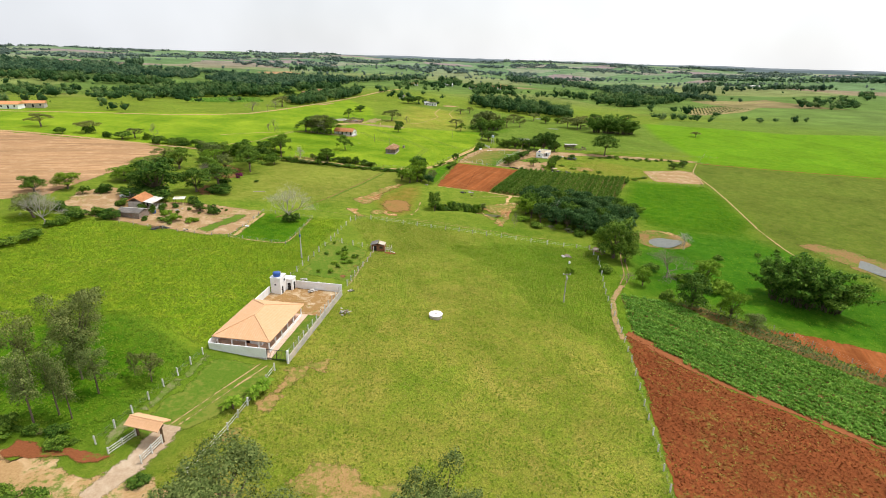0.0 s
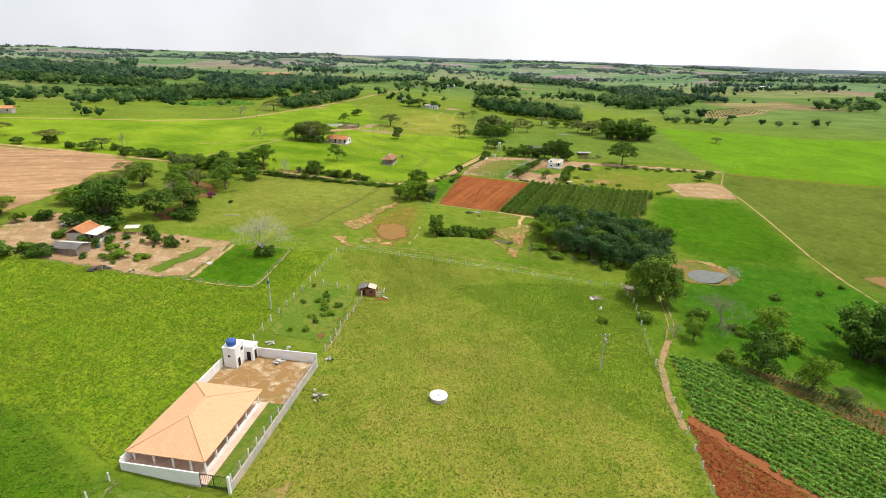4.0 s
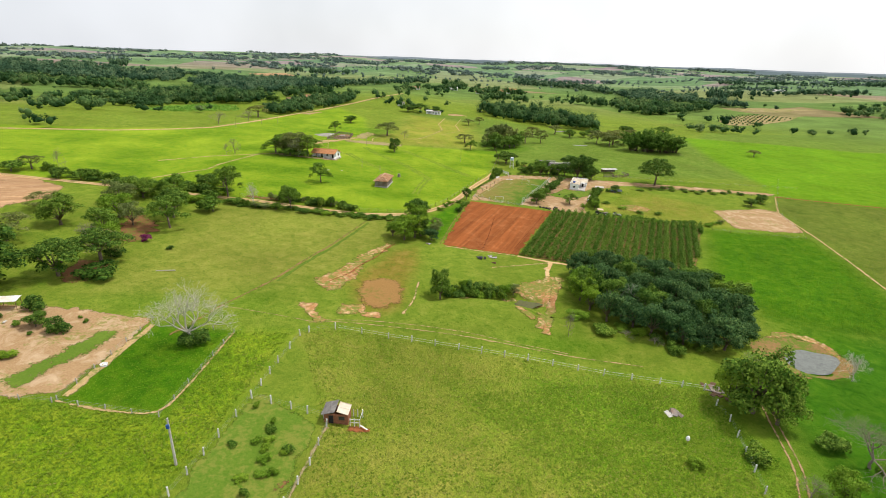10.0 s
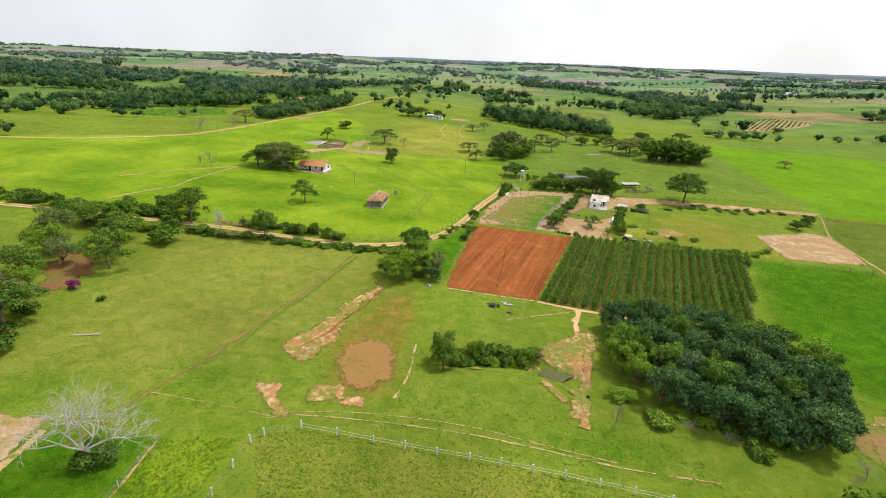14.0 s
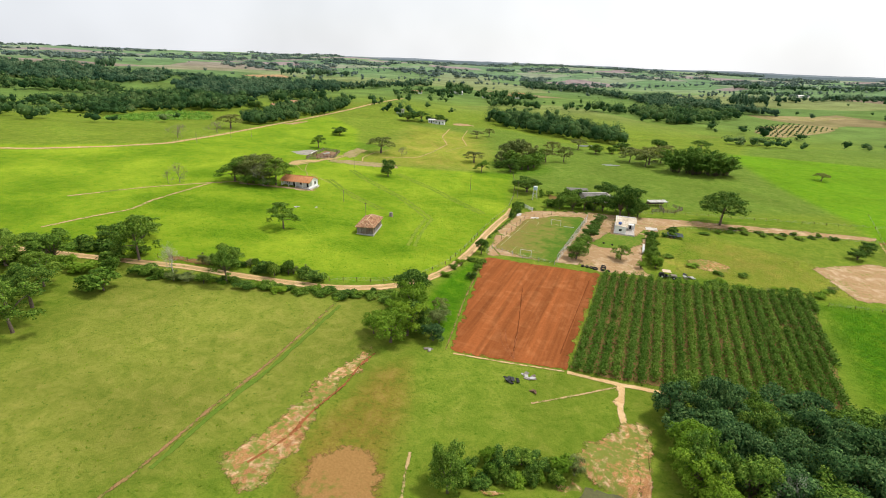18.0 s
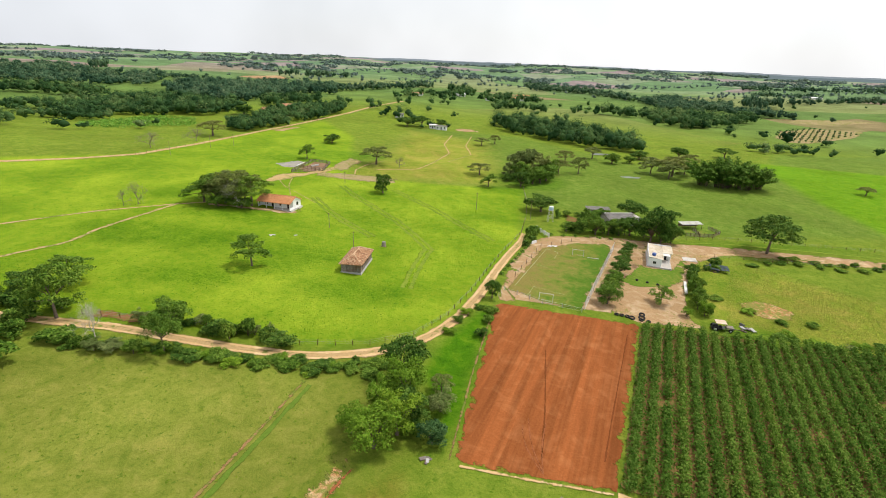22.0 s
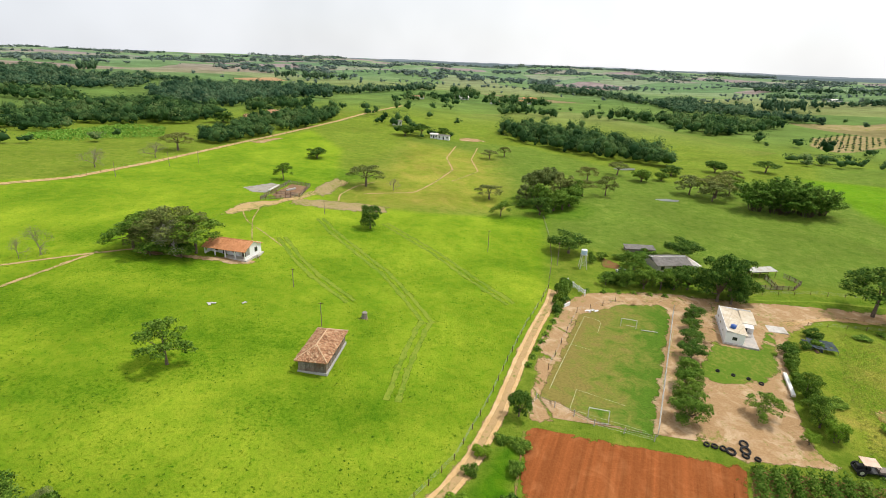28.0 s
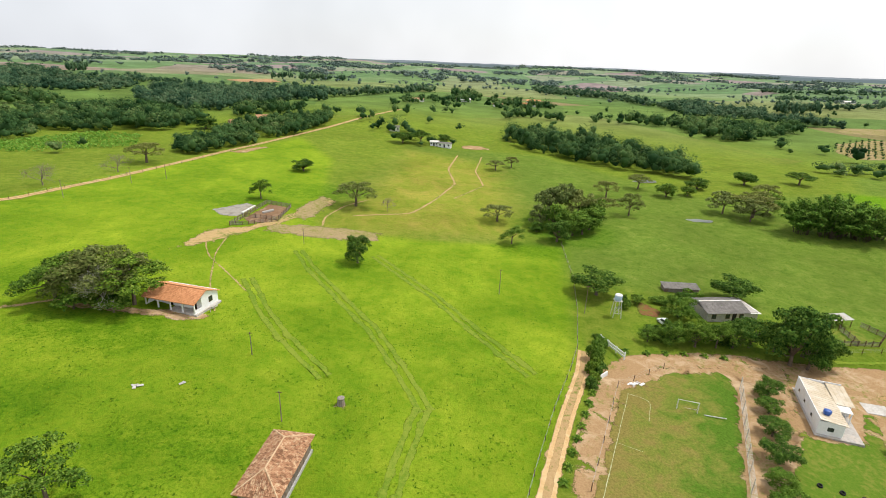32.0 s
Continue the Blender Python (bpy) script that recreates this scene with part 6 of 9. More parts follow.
old_wood = surface("weathered grey boards", (0.15, 0.12, 0.1), (0.3, 0.265, 0.235), 5, 0.95, stain=(0.2, 0.12, 0.08), jitter=0.25)
brown_wood = surface("brown timber", (0.09, 0.05, 0.028), (0.2, 0.12, 0.07), 5, 0.9, jitter=0.2)
post_paint = surface("whitewashed fence post", (0.55, 0.54, 0.5), (0.78, 0.77, 0.74), 6, 0.9, stain=(0.4, 0.36, 0.3), stain_scale=1.5)
grey_post = surface("grey concrete post", (0.33, 0.32, 0.3), (0.5, 0.48, 0.45), 6, 0.9)
brick_red = surface("red brick", (0.22, 0.085, 0.045), (0.36, 0.16, 0.09), 4, 0.95, jitter=0.2)
wire_metal = surface("dull fence wire", (0.3, 0.29, 0.27), (0.45, 0.44, 0.42), 8, 0.6, 0.6)
rubber = surface("old tyre rubber", (0.012, 0.012, 0.013), (0.035, 0.034, 0.032), 9, 0.8)
car_white = surface("white car paint", (0.76, 0.76, 0.77), (0.8, 0.8, 0.8), 1.0, 0.25, 0, 0.5, bumpy=0.02)
glass_dark = surface("dark window glass", (0.02, 0.025, 0.03), (0.05, 0.055, 0.06), 1, 0.08, 0, 0.6, bumpy=0.01)
lamp_red = surface("red lamp lens", (0.3, 0.01, 0.01), (0.4, 0.02, 0.02), 3, 0.3)
line_paint = surface("faded lime line", (0.3, 0.33, 0.12), (0.55, 0.54, 0.38), 3, 0.95, stain=(0.17, 0.2, 0.035), stain_scale=0.9)
net_mat = surface("green shade netting", (0.03, 0.045, 0.05), (0.08, 0.1, 0.1), 6, 0.95)


def tile_material(name, tones, spot=None, spot_amount=0.6):
    m, nt, b = material(name, 0.9, 0, 0.2)
    isl = nt.nodes.new("ShaderNodeNewGeometry").outputs["Random Per Island"]
    p = place_vec(nt)
    n = noise_tex(nt, p, 0.5, 4, 0.6)
    f = maths(nt, "ADD", maths(nt, "MULTIPLY", isl, 0.45), maths(nt, "MULTIPLY", n, 0.55))
    col = ramp(nt, f, [(0.25, tones[0]), (0.5, tones[1]), (0.75, tones[2])])
    if spot:
        col = mix(nt, ramp(nt, noise_tex(nt, p, 1.5, 5, 0.7), [(spot_amount - 0.04, 0.0), (spot_amount + 0.06, 0.9)]), col, spot)
    nt.links.new(col, b.inputs["Base Color"])
    bump(nt, b, noise_tex(nt, p, 7, 3), 0.4, 0.03)
    return m


peach_tile = tile_material("new peach clay tiles", ((0.68, 0.4, 0.215), (0.7, 0.415, 0.23), (0.72, 0.435, 0.25)))
old_tile = tile_material("lichened old clay tiles", ((0.19, 0.095, 0.05), (0.36, 0.18, 0.095), (0.48, 0.27, 0.15)), (0.6, 0.42, 0.25), 0.56)
pale_cap = surface("mortared pale ridge tiles", (0.46, 0.3, 0.17), (0.62, 0.44, 0.28), 3, 0.9)
orange_tile = tile_material("orange clay tiles", ((0.48, 0.2, 0.085), (0.6, 0.27, 0.12), (0.68, 0.34, 0.16)))


def tiled(g, corners, tile=(0.32, 0.42), lift=0.03, relief=1.0):
    """Overlapping tiles on a flat roof face given by its corners, the first two along the eave."""
    c = [Vector(p) for p in corners]
    ex = (c[1] - c[0]).normalized()
    nrm = ex.cross(c[-1] - c[0]).normalized()
    ey = nrm.cross(ex)
    flat = [((p - c[0]).dot(ex), (p - c[0]).dot(ey)) for p in c]
    lo, hi = min(p[0] for p in flat), max(p[0] for p in flat)
    top = max(p[1] for p in flat)
    tw, th = tile
    for j in range(int(top / th) + 1):
        for i in range(int((hi - lo) / tw) + 1):
            u, v = lo + (i + 0.5) * tw, (j + 0.5) * th
            if inside(u, v, flat):
                k = 0.012 * relief * ((i * 7 + j * 13) % 5)
                quad = [(u - tw * 0.48, v - th * 0.56, lift + 0.05 * relief + k), (u + tw * 0.48, v - th * 0.56, lift + 0.05 * relief + k), (u + tw * 0.48, v + th * 0.5, lift), (u - tw * 0.48, v + th * 0.5, lift)]
                mid = [(u, v - th * 0.56, lift + 0.1 * relief + k), (u, v + th * 0.5, lift + 0.05 * relief)]
                pts = [quad[0], mid[0], quad[1], quad[2], mid[1], quad[3]]
                g.add([c[0] + ex * a + ey * b2 + nrm * h for a, b2, h in pts], [(0, 1, 4, 5), (1, 2, 3, 4)])


def hip_roof(parent, x0, y0, x1, y1, eave, ridge, mat, label, tile=(0.32, 0.42), cap=None, relief=1.0):
    """A hipped roof with its ridge along y, clad in tiles, with ridge caps."""
    xm, run = (x0 + x1) / 2, (x1 - x0) / 2
    a, b = (xm, y0 + run, ridge), (xm, y1 - run, ridge)
    p = [(x0, y0, eave), (x1, y0, eave), (x1, y1, eave), (x0, y1, eave)]
    base = Geo().add(p + [a, b] + [(x, y, z - 0.12) for x, y, z in p], [(0, 1, 4), (1, 2, 5, 4), (2, 3, 5), (3, 0, 4, 5), (9, 8, 7, 6), (0, 6, 7, 1), (1, 7, 8, 2), (2, 8, 9, 3), (3, 9, 6, 0)])
    roof = part("roof", base, mat, parent, label)
    g = Geo()
    for face in ((p[0], p[1], a), (p[1], p[2], b, a), (p[2], p[3], b), (p[3], p[0], a, b)):
        tiled(g, face, tile, 0.03, relief)
    tagged(part("tiles", g, mat, roof), kind="stuff")
    for s, e in ((a, b), (p[0], a), (p[1], a), (p[2], b), (p[3], b)):
        part("ridge_cap", Geo().tube([(s[0], s[1], s[2] + 0.06), (e[0], e[1], e[2] + 0.06)], 0.12, 6), cap or mat, roof)
    return roof


def gable_roof(parent, x0, y0, x1, y1, eave, ridge, mat, label, tile=(0.32, 0.42), along="y"):
    sw = along == "x"
    q = (lambda x, y, z: (y, x, z)) if sw else (lambda x, y, z: (x, y, z))
    if sw:
        x0, y0, x1, y1 = y0, x0, y1, x1
    xm = (x0 + x1) / 2
    roof = None
    for xe in (x0, x1):
        c = [q(xe, y0, eave), q(xe, y1, eave), q(xm, y1, ridge), q(xm, y0, ridge)]
        if (xe == x0) != sw:
            c = [c[1], c[0], c[3], c[2]]
        base = Geo().slab(c, 0.1)
        if roof is None:
            roof = part("roof", base, mat, parent, label)
        else:
            part("roof", base, mat, parent)
        g = Geo()
        tiled(g, c, tile)
        tagged(part("tiles", g, mat, roof), kind="stuff")
    part("ridge_cap", Geo().tube([q(xm, y0, ridge + 0.06), q(xm, y1, ridge + 0.06)], 0.12, 6), mat, roof)
    return roof


def sheet_roof(parent, corners, mat, label="", step=0.9, name="roof"):
    """A sheet roof of ribbed panels: corners eave-left, eave-right, top-right, top-left."""
    a, b, c, d = (Vector(p) for p in corners)
    g = Geo().slab([tuple(p) for p in (a, b, c, d)], 0.06)
    roof = part(name, g, mat, parent, label)
    n = max(2, int((b - a).length / step))
    ribs = Geo()
    for i in range(n + 1):
        s = i / n
        lo, hi = a.lerp(b, s) + Vector((0, 0, 0.02)), d.lerp(c, s) + Vector((0, 0, 0.02))
        ribs.beam(lo, hi, 0.07, 0.05)
    part("ribs", ribs, mat, roof)
    return roof


def window(parent, x, y, z, w, h, face, frame_mat=white_paint, name="window", proud=0.03):
    """A framed opening on a wall: face gives the outward axis as 'x+', 'x-', 'y+' or 'y-'."""
    ax, sg = face[0], 1 if face[1] == "+" else -1

    def blk(g, u0, z0, u1, z1, d0, d1):
        d0, d1 = sorted((d0 * sg, d1 * sg))
        return g.box(x + d0, y + u0, z0, x + d1, y + u1, z1) if ax == "x" else g.box(x + u0, y + d0, z0, x + u1, y + d1, z1)

    f = Geo()
    t = 0.07
    blk(f, -w / 2 - t, z, -w / 2, z + h + t, -0.02, proud + 0.03)
    blk(f, w / 2, z, w / 2 + t, z + h + t, -0.02, proud + 0.03)
    blk(f, -w / 2, z + h, w / 2, z + h + t, -0.02, proud + 0.03)
    blk(f, -w / 2 - t, z - t, w / 2 + t, z, -0.02, proud + 0.05)
    ob = part(name, f, frame_mat, parent)
    part("pane" if name == "window" else "leaf", blk(Geo(), -w / 2, z, w / 2, z + h, -0.01, proud), dark_void if name != "window" else glass_dark, ob)
    return ob


# ---- the new walled house ----
def compound():
    z0 = height(-30.7, 97)
    c = thing("walled_house", "new white-walled house with peach tiled hip roof and yard", "house", pose(-39.8, 83.9, z0, 0, 0, -9.6))
    W, D = 15.2, 30.2
    part("front_wall", Geo().box(-0.25, 0, -1.5, 11.0, 0.2, 2.15, 0.03), white_paint, c)
    part("corner_wall", Geo().slab([(-0.6, 0.38, 2.15), (-0.24, 0.0, 2.15), (-0.14, 0.2, 2.15), (-0.4, 0.5, 2.15)], 3.6), white_paint, c)
    part("side_wall", Geo().box(-0.6, 0.5, -1.5, -0.4, 25.2, 2.35, 0.03), white_paint, c)
    part("back_wall", Geo().box(3.7, D - 0.2, -1.5, W, D, 2.0, 0.03), white_paint, c)
    part("low_wall", Geo().box(W - 0.2, 0.2, -1.5, W, D - 0.21, 0.75, 0.03), raw_plaster, c, "unpainted low side wall")
    part("plinth", Geo().box(-0.25, -0.06, -1.5, 11.0, -0.003, 0.15), raw_plaster, c)
    for k in range(13):
        y = 0.6 + k * 2.3
        part("fence_post", Geo().box(W - 0.17, y, 0.75, W - 0.03, y + 0.14, 2.15), post_paint, c)
    wires = Geo()
    for z in (1.05, 1.35, 1.65, 1.95):
        wires.beam((W - 0.1, 0.6, z), (W - 0.1, D - 0.4, z), 0.015, 0.015)
    part("fence_wire", wires, wire_metal, c)
    # gate
    gate = part("gate", Geo().beam((11.1, 0.1, 0.05), (14.9, 0.1, 0.05), 0.07, 0.07).beam((11.1, 0.1, 2.0), (14.9, 0.1, 2.0), 0.07, 0.07).beam((11.1, 0.1, 0), (11.1, 0.1, 2.0), 0.08, 0.08).beam((13.0, 0.1, 0), (13.0, 0.1, 2.0), 0.08, 0.08).beam((14.9, 0.1, 0), (14.9, 0.1, 2.0), 0.08, 0.08), dark_metal, c, "black steel bar gate")
    for k in range(14):
        part("bar", Geo().beam((11.3 + k * 0.27, 0.1, 0.05), (11.3 + k * 0.27, 0.1, 2.0), 0.025, 0.025), dark_metal, gate)
    part("gate_pillar", Geo().box(14.95, -0.1, -1.0, 15.3, 0.25, 2.2, 0.04), white_paint, c)
    # floors
    part("yard", Geo().box(-0.35, 17.62, -1.2, W - 0.25, D - 0.25, 0.06), court_soil, c, "bare muddy yard with pale sand")
    part("terrace", Geo().box(-0.35, 0.25, -1.2, 11.8, 17.6, 0.12), pink_floor, c, "pinkish cement terrace")
    part("grass_strip", Geo().box(11.82, 0.3, -1.2, W - 0.25, 17.6, 0.05), lawn_green, c, "strip of grass by the terrace")
    # house under the roof
    part("house_wall", Geo().box(1.2, 4.0, 0.12, 8.2, 15.6, 2.7), white_paint, c)
    for x in (2.8, 5.2, 6.8):
        window(c, x, 4.0, 0.15 if x == 5.2 else 1.0, 0.9, 2.1 if x == 5.2 else 1.1, "y-", brown_wood, "door" if x == 5.2 else "window")
    for y in (5.4, 8.4, 11.2, 14.2):
        window(c, 8.2, y, 0.15 if y in (8.4, 14.2) else 1.0, 1.0, 2.1 if y in (8.4, 14.2) else 1.1, "x+", brown_wood, "door" if y in (8.4, 14.2) else "window")
    for x, y in [(0.3, 2.0), (3.2, 2.0), (6.0, 2.0), (8.6, 2.0), (10.7, 2.0)] + [(10.7, 4.6 + 2.7 * k) for k in range(4)] + [(10.7, 16.6)]:
        part("porch_column", Geo().box(x - 0.11, y - 0.11, 0.12, x + 0.11, y + 0.11, 2.62, 0.015), white_paint, c)
    part("parapet", Geo().box(10.62, 2.2, 0.12, 10.78, 16.4, 0.75), white_paint, c)
    part("beam", Geo().box(10.6, 1.9, 2.42, 10.8, 16.7, 2.62).box(0.1, 1.9, 2.42, 10.59, 2.1, 2.62), white_paint, c)
    hip_roof(c, -0.35, 1.35, 11.25, 17.3, 2.75, 4.85, peach_tile, "peach clay tile hip roof", (0.45, 0.5), None, 0.3)
    # water tower room and annex
    t = part("tower", Geo().box(-0.2, 25.2, -1.5, 2.2, 28.2, 4.4, 0.04), white_paint, c, "white tower room with flat roof")
    part("tower_roof", Geo().box(-0.3, 25.1, 4.405, 2.3, 28.3, 4.54), white_paint, t)
    window(c, 1.0, 25.2, 2.6, 0.5, 0.45, "y-")
    window(c, 2.2, 26.1, 0.1, 0.8, 2.05, "x+", white_paint, "door")
    window(c, 2.2, 27.3, 3.0, 0.8, 0.7, "x+")
    part("annex", Geo().box(0.0, 28.21, -1.5, 3.7, 30.2, 3.0, 0.03), white_paint, c)
    part("annex_roof", Geo().box(-0.1, 28.31, 3.005, 3.8, 30.3, 3.13), white_paint, c)
    window(c, 2.95, 28.21, 0.1, 0.8, 2.05, "y-", white_paint, "door")
    window(c, 3.7, 29.2, 0.1, 0.8, 2.05, "x+", white_paint, "door")
    return c, z0


house, house_z = compound()


def court(x0, y0, x1, y1):
    """Corners of a floor of the walled house, in the world."""
    m = pose(-39.8, 83.9, 0, 0, 0, -9.6)
    return [tuple((m @ Vector((x, y, 0))).xy) for x, y in ((x0, y0), (x1, y0), (x1, y1), (x0, y1))]


ground_patch("courtyard", court(-0.36, 17.6, 14.94, 29.98), court_soil, "muddy bare courtyard with pale sand", "yard", 0.1, 0.0, 1.5)
ground_patch("terrace_floor", court(-0.36, 0.26, 11.8, 17.58), pink_floor, "pinkish cement floor round the house", "terrace", 0.12, 0.0, 2)
HOUSE_M = pose(-39.8, 83.9, house_z, 0, 0, -9.6)


def water_tank(m, r, h, label):
    t = thing("water_tank", label, "water tank", m)
    part("body", Geo().lathe([(r * 0.86, 0), (r, h * 0.25), (r * 1.03, h * 0.5), (r, h * 0.8), (r * 0.96, h * 0.84)], 24), blue_plastic, t, "", True)
    part("lid", Geo().lathe([(r * 1.04, h * 0.84), (r * 1.05, h * 0.88), (r * 0.6, h * 1.0), (r * 0.2, h * 1.06)], 24), blue_plastic, t, "", True)
    part("pipe", Geo().tube([(r * 0.9, 0, 0), (r * 1.15, 0, 0.1), (r * 1.15, 0, h * 1.2), (r * 0.6, 0, h * 1.3)], 0.03, 6), galv, t)
    return t


water_tank(HOUSE_M @ pose(1.0, 26.3, 4.54), 0.85, 1.05, "blue plastic water tank on the white tower")
_box = lambda m, name, label, cat, geo, mat: part("body", geo, mat, thing(name, label, cat, m))
pile_rng = np.random.default_rng(8)


def heap(name, x, y, z, n, size, mats, label, cat, spread=1.0, flat=0.5):
    """A heap of tumbled slabs and boards."""
    t = thing(name, label, cat, pose(x, y, z))
    for k in range(n):
        s = size * pile_rng.uniform(0.5, 1.2)
        ob = part("piece", Geo().box(-s, -s * 0.5, 0, s, s * 0.5, s * 0.35 * flat + 0.03, 0.01), mats[k % len(mats)], t)
        ob.matrix_basis = pose(pile_rng.normal() * spread * 0.6, pile_rng.normal() * spread * 0.6, 0.03 + 0.09 * k * flat / max(1, spread), pile_rng.uniform(-12, 12), pile_rng.uniform(-12, 12), pile_rng.uniform(0, 180))
    return t


heap("rubble_heap", -17.6, 102.4, height(-17.6, 102.4), 16, 0.34, [raw_plaster, concrete, old_wood], "heap of pale broken boards and rubble on the grass", "rubble", 0.9)
heap("rubble_heap", -18.0, 114.0, height(-18, 114), 9, 0.35, [concrete, dark_metal, raw_plaster], "small heap of scrap beside the back wall", "rubble", 0.7)
heap("rubble_heap", -30.6, 117.6, height(-30.6, 117.6), 7, 0.32, [concrete, raw_plaster], "small heap of pale stones behind the house", "rubble", 0.7)
heap("brick_stack", *(HOUSE_M @ pose(8.2, 28.6, 0.06)).translation, 12, 0.42, [concrete, raw_plaster], "stack of grey blocks in the sandy yard", "blocks", 0.7)
heap("rubble_heap", -26.4, 116.2, height(-26.4, 116.2), 6, 0.3, [raw_plaster, concrete], "heap of stones behind the back wall", "rubble", 0.6)


# ---- entrance gate with a tiled roof ----
def entrance():
    z = height(-38.6, 60)
    t = thing("entrance_gate", "timber gateway with a small peach tiled roof", "gateway", pose(-38.8, 60.1, z, 0, 0, -15))
    for x in (-2.1, 2.1):
        part("post", Geo().box(x - 0.14, -0.14, -0.4, x + 0.14, 0.14, 2.75, 0.02), brown_wood, t)
    part("beam", Geo().box(-2.6, -0.1, 2.75, 2.6, 0.1, 2.95), brown_wood, t)
    gable_roof(t, -2.8, -1.3, 2.8, 1.3, 2.85, 3.5, peach_tile, "peach tiled little gable roof", (0.3, 0.36), "x")
    for x0, y0, x1, y1 in [(-2.2, -0.2, -2.9, -4.4), (2.2, -0.2, 2.4, -4.4)]:
        w = part("rail_fence", Geo().beam((x0, y0, 0.45), (x1, y1, 0.45), 0.06, 0.14).beam((x0, y0, 0.85), (x1, y1, 0.85), 0.06, 0.14).beam((x0, y0, 1.25), (x1, y1, 1.25), 0.06, 0.14), post_paint, t, "white three-rail side fence")
        for s in (0.02, 0.5, 0.98):
            x, y = x0 + (x1 - x0) * s, y0 + (y1 - y0) * s
            part("post", Geo().box(x - 0.09, y - 0.09, -0.3, x + 0.09, y + 0.09, 1.45, 0.02), post_paint, w)
    return t


entrance()
ground_patch("road_bank", [(-56, 57.6), (-50, 57.6), (-45, 57.2), (-41.6, 56.4), (-42.4, 54.6), (-49, 55), (-56, 54.6)], bank_soil, "low red earth bank along the road", "bank", 0.12, 0.7, 0.8, 1.0)

# ---- cistern and garden shed ----
c = thing("cistern", "round white concrete cistern in the meadow", "cistern", pose(*on(2.6, 104.6)))
part("drum", Geo().lathe([(1.5, -0.4), (1.5, 0.7), (1.44, 0.74)], 32), raw_plaster, c, "grey drum wall")
part("cover", Geo().lathe([(1.58, 0.745), (1.58, 0.84), (1.3, 0.9), (0.35, 0.92), (0.0, 0.92)], 32), white_paint, c)
part("hatch", Geo().box(-0.3, -0.3, 0.91, 0.3, 0.3, 0.97, 0.01), concrete, c)
part("pipe", Geo().tube([(1.62, 0.2, -0.3), (1.62, 0.2, 0.9), (1.3, 0.2, 1.05)], 0.04, 6), white_paint, c)
c = thing("garden_shed", "small brick hen shed with two pale roof sheets", "shed", pose(*on(-14.2, 143.2), 0, 0, -4))
for x0, y0, x1, y1 in [(-1.9, -1.2, 1.9, -1.05), (-1.9, 1.05, 1.9, 1.2), (-1.9, -1.04, -1.75, 1.04), (1.75, -1.04, 1.9, 1.04)]:
    part("wall", Geo().box(x0, y0, -0.5, x1, y1, 1.75), brick_red, c)
window(c, -0.8, -1.2, 0.05, 0.7, 1.5, "y-", brown_wood, "door")
window(c, 0.9, -1.2, 0.8, 0.9, 0.6, "y-", brown_wood)
sheet_roof(c, [(-2.2, -1.6, 1.9), (-0.1, -1.6, 2.5), (-0.1, 1.5, 2.55), (-2.2, 1.5, 1.95)], grey_sheet, "pale roof sheet")
sheet_roof(c, [(2.0, -1.3, 1.85), (2.0, 1.2, 1.9), (0.15, 1.2, 2.4), (0.15, -1.3, 2.35)], cream_sheet)
for x in (2.3, 3.0, 3.8):
    part("run_post", Geo().box(x - 0.06, -1.5, -0.3, x + 0.06, -1.38, 1.3), post_paint, c)
    part("run_post", Geo().box(x - 0.06, 0.9, -0.3, x + 0.06, 1.02, 1.3), post_paint, c)
part("run_rail", Geo().beam((2.2, -1.44, 1.15), (3.9, -1.44, 1.15), 0.06, 0.1).beam((2.2, -1.44, 0.6), (3.9, -1.44, 0.6), 0.06, 0.1).beam((3.85, -1.4, 1.15), (3.85, 0.95, 1.15), 0.06, 0.1).beam((3.9, -1.4, 0.1), (5.2, -2.2, 0.02), 0.25, 0.05), post_paint, c)
ground_patch("bare_patch", [(-12.4, 141.8), (-8.6, 141.6), (-9, 140.4), (-12.6, 140.2)], worn_red, "bare red earth before the shed", "bare ground", 0.08, 0.4, 1.5)


# ---- poles ----
def concrete_pole(x, y, h, label, arm=False, lean=(0, 0)):
    t = thing("utility_pole", label, "utility pole", pose(*on(x, y), lean[0], lean[1], 0))
    part("shaft", Geo().tube([(0, 0, -0.6), (0, 0, h * 0.5), (0, 0, h)], [0.19, 0.16, 0.12], 8), concrete, t)
    if arm:
        part("crossarm", Geo().beam((-0.9, 0, h - 0.25), (0.9, 0, h - 0.25), 0.1, 0.12), old_wood, t)
        for dx in (-0.8, 0, 0.8):
            part("insulator", Geo().lathe([(0.05, h - 0.19), (0.09, h - 0.12), (0.05, h), (0.03, h + 0.05)], 8, dx), white_paint, t)
        part("transformer", Geo().lathe([(0.25, h - 1.5), (0.27, h - 1.4), (0.27, h - 0.8), (0.2, h - 0.7)], 12, 0.0, -0.42), grey_post, t)
    else:
        part("meter_box", Geo().box(-0.2, -0.35, h - 1.5, 0.2, -0.15, h - 0.9), blue_plastic, t, "small blue box")
        part("bracket", Geo().beam((-0.35, 0, h - 0.3), (0.1, 0, h - 0.3), 0.05, 0.05), galv, t)
    return t


concrete_pole(-34.1, 131.2, 7.8, "pale concrete pole with a blue box beside the garden")
concrete_pole(35.8, 118.1, 8.0, "pale concrete pole with crossarm in the meadow", True)


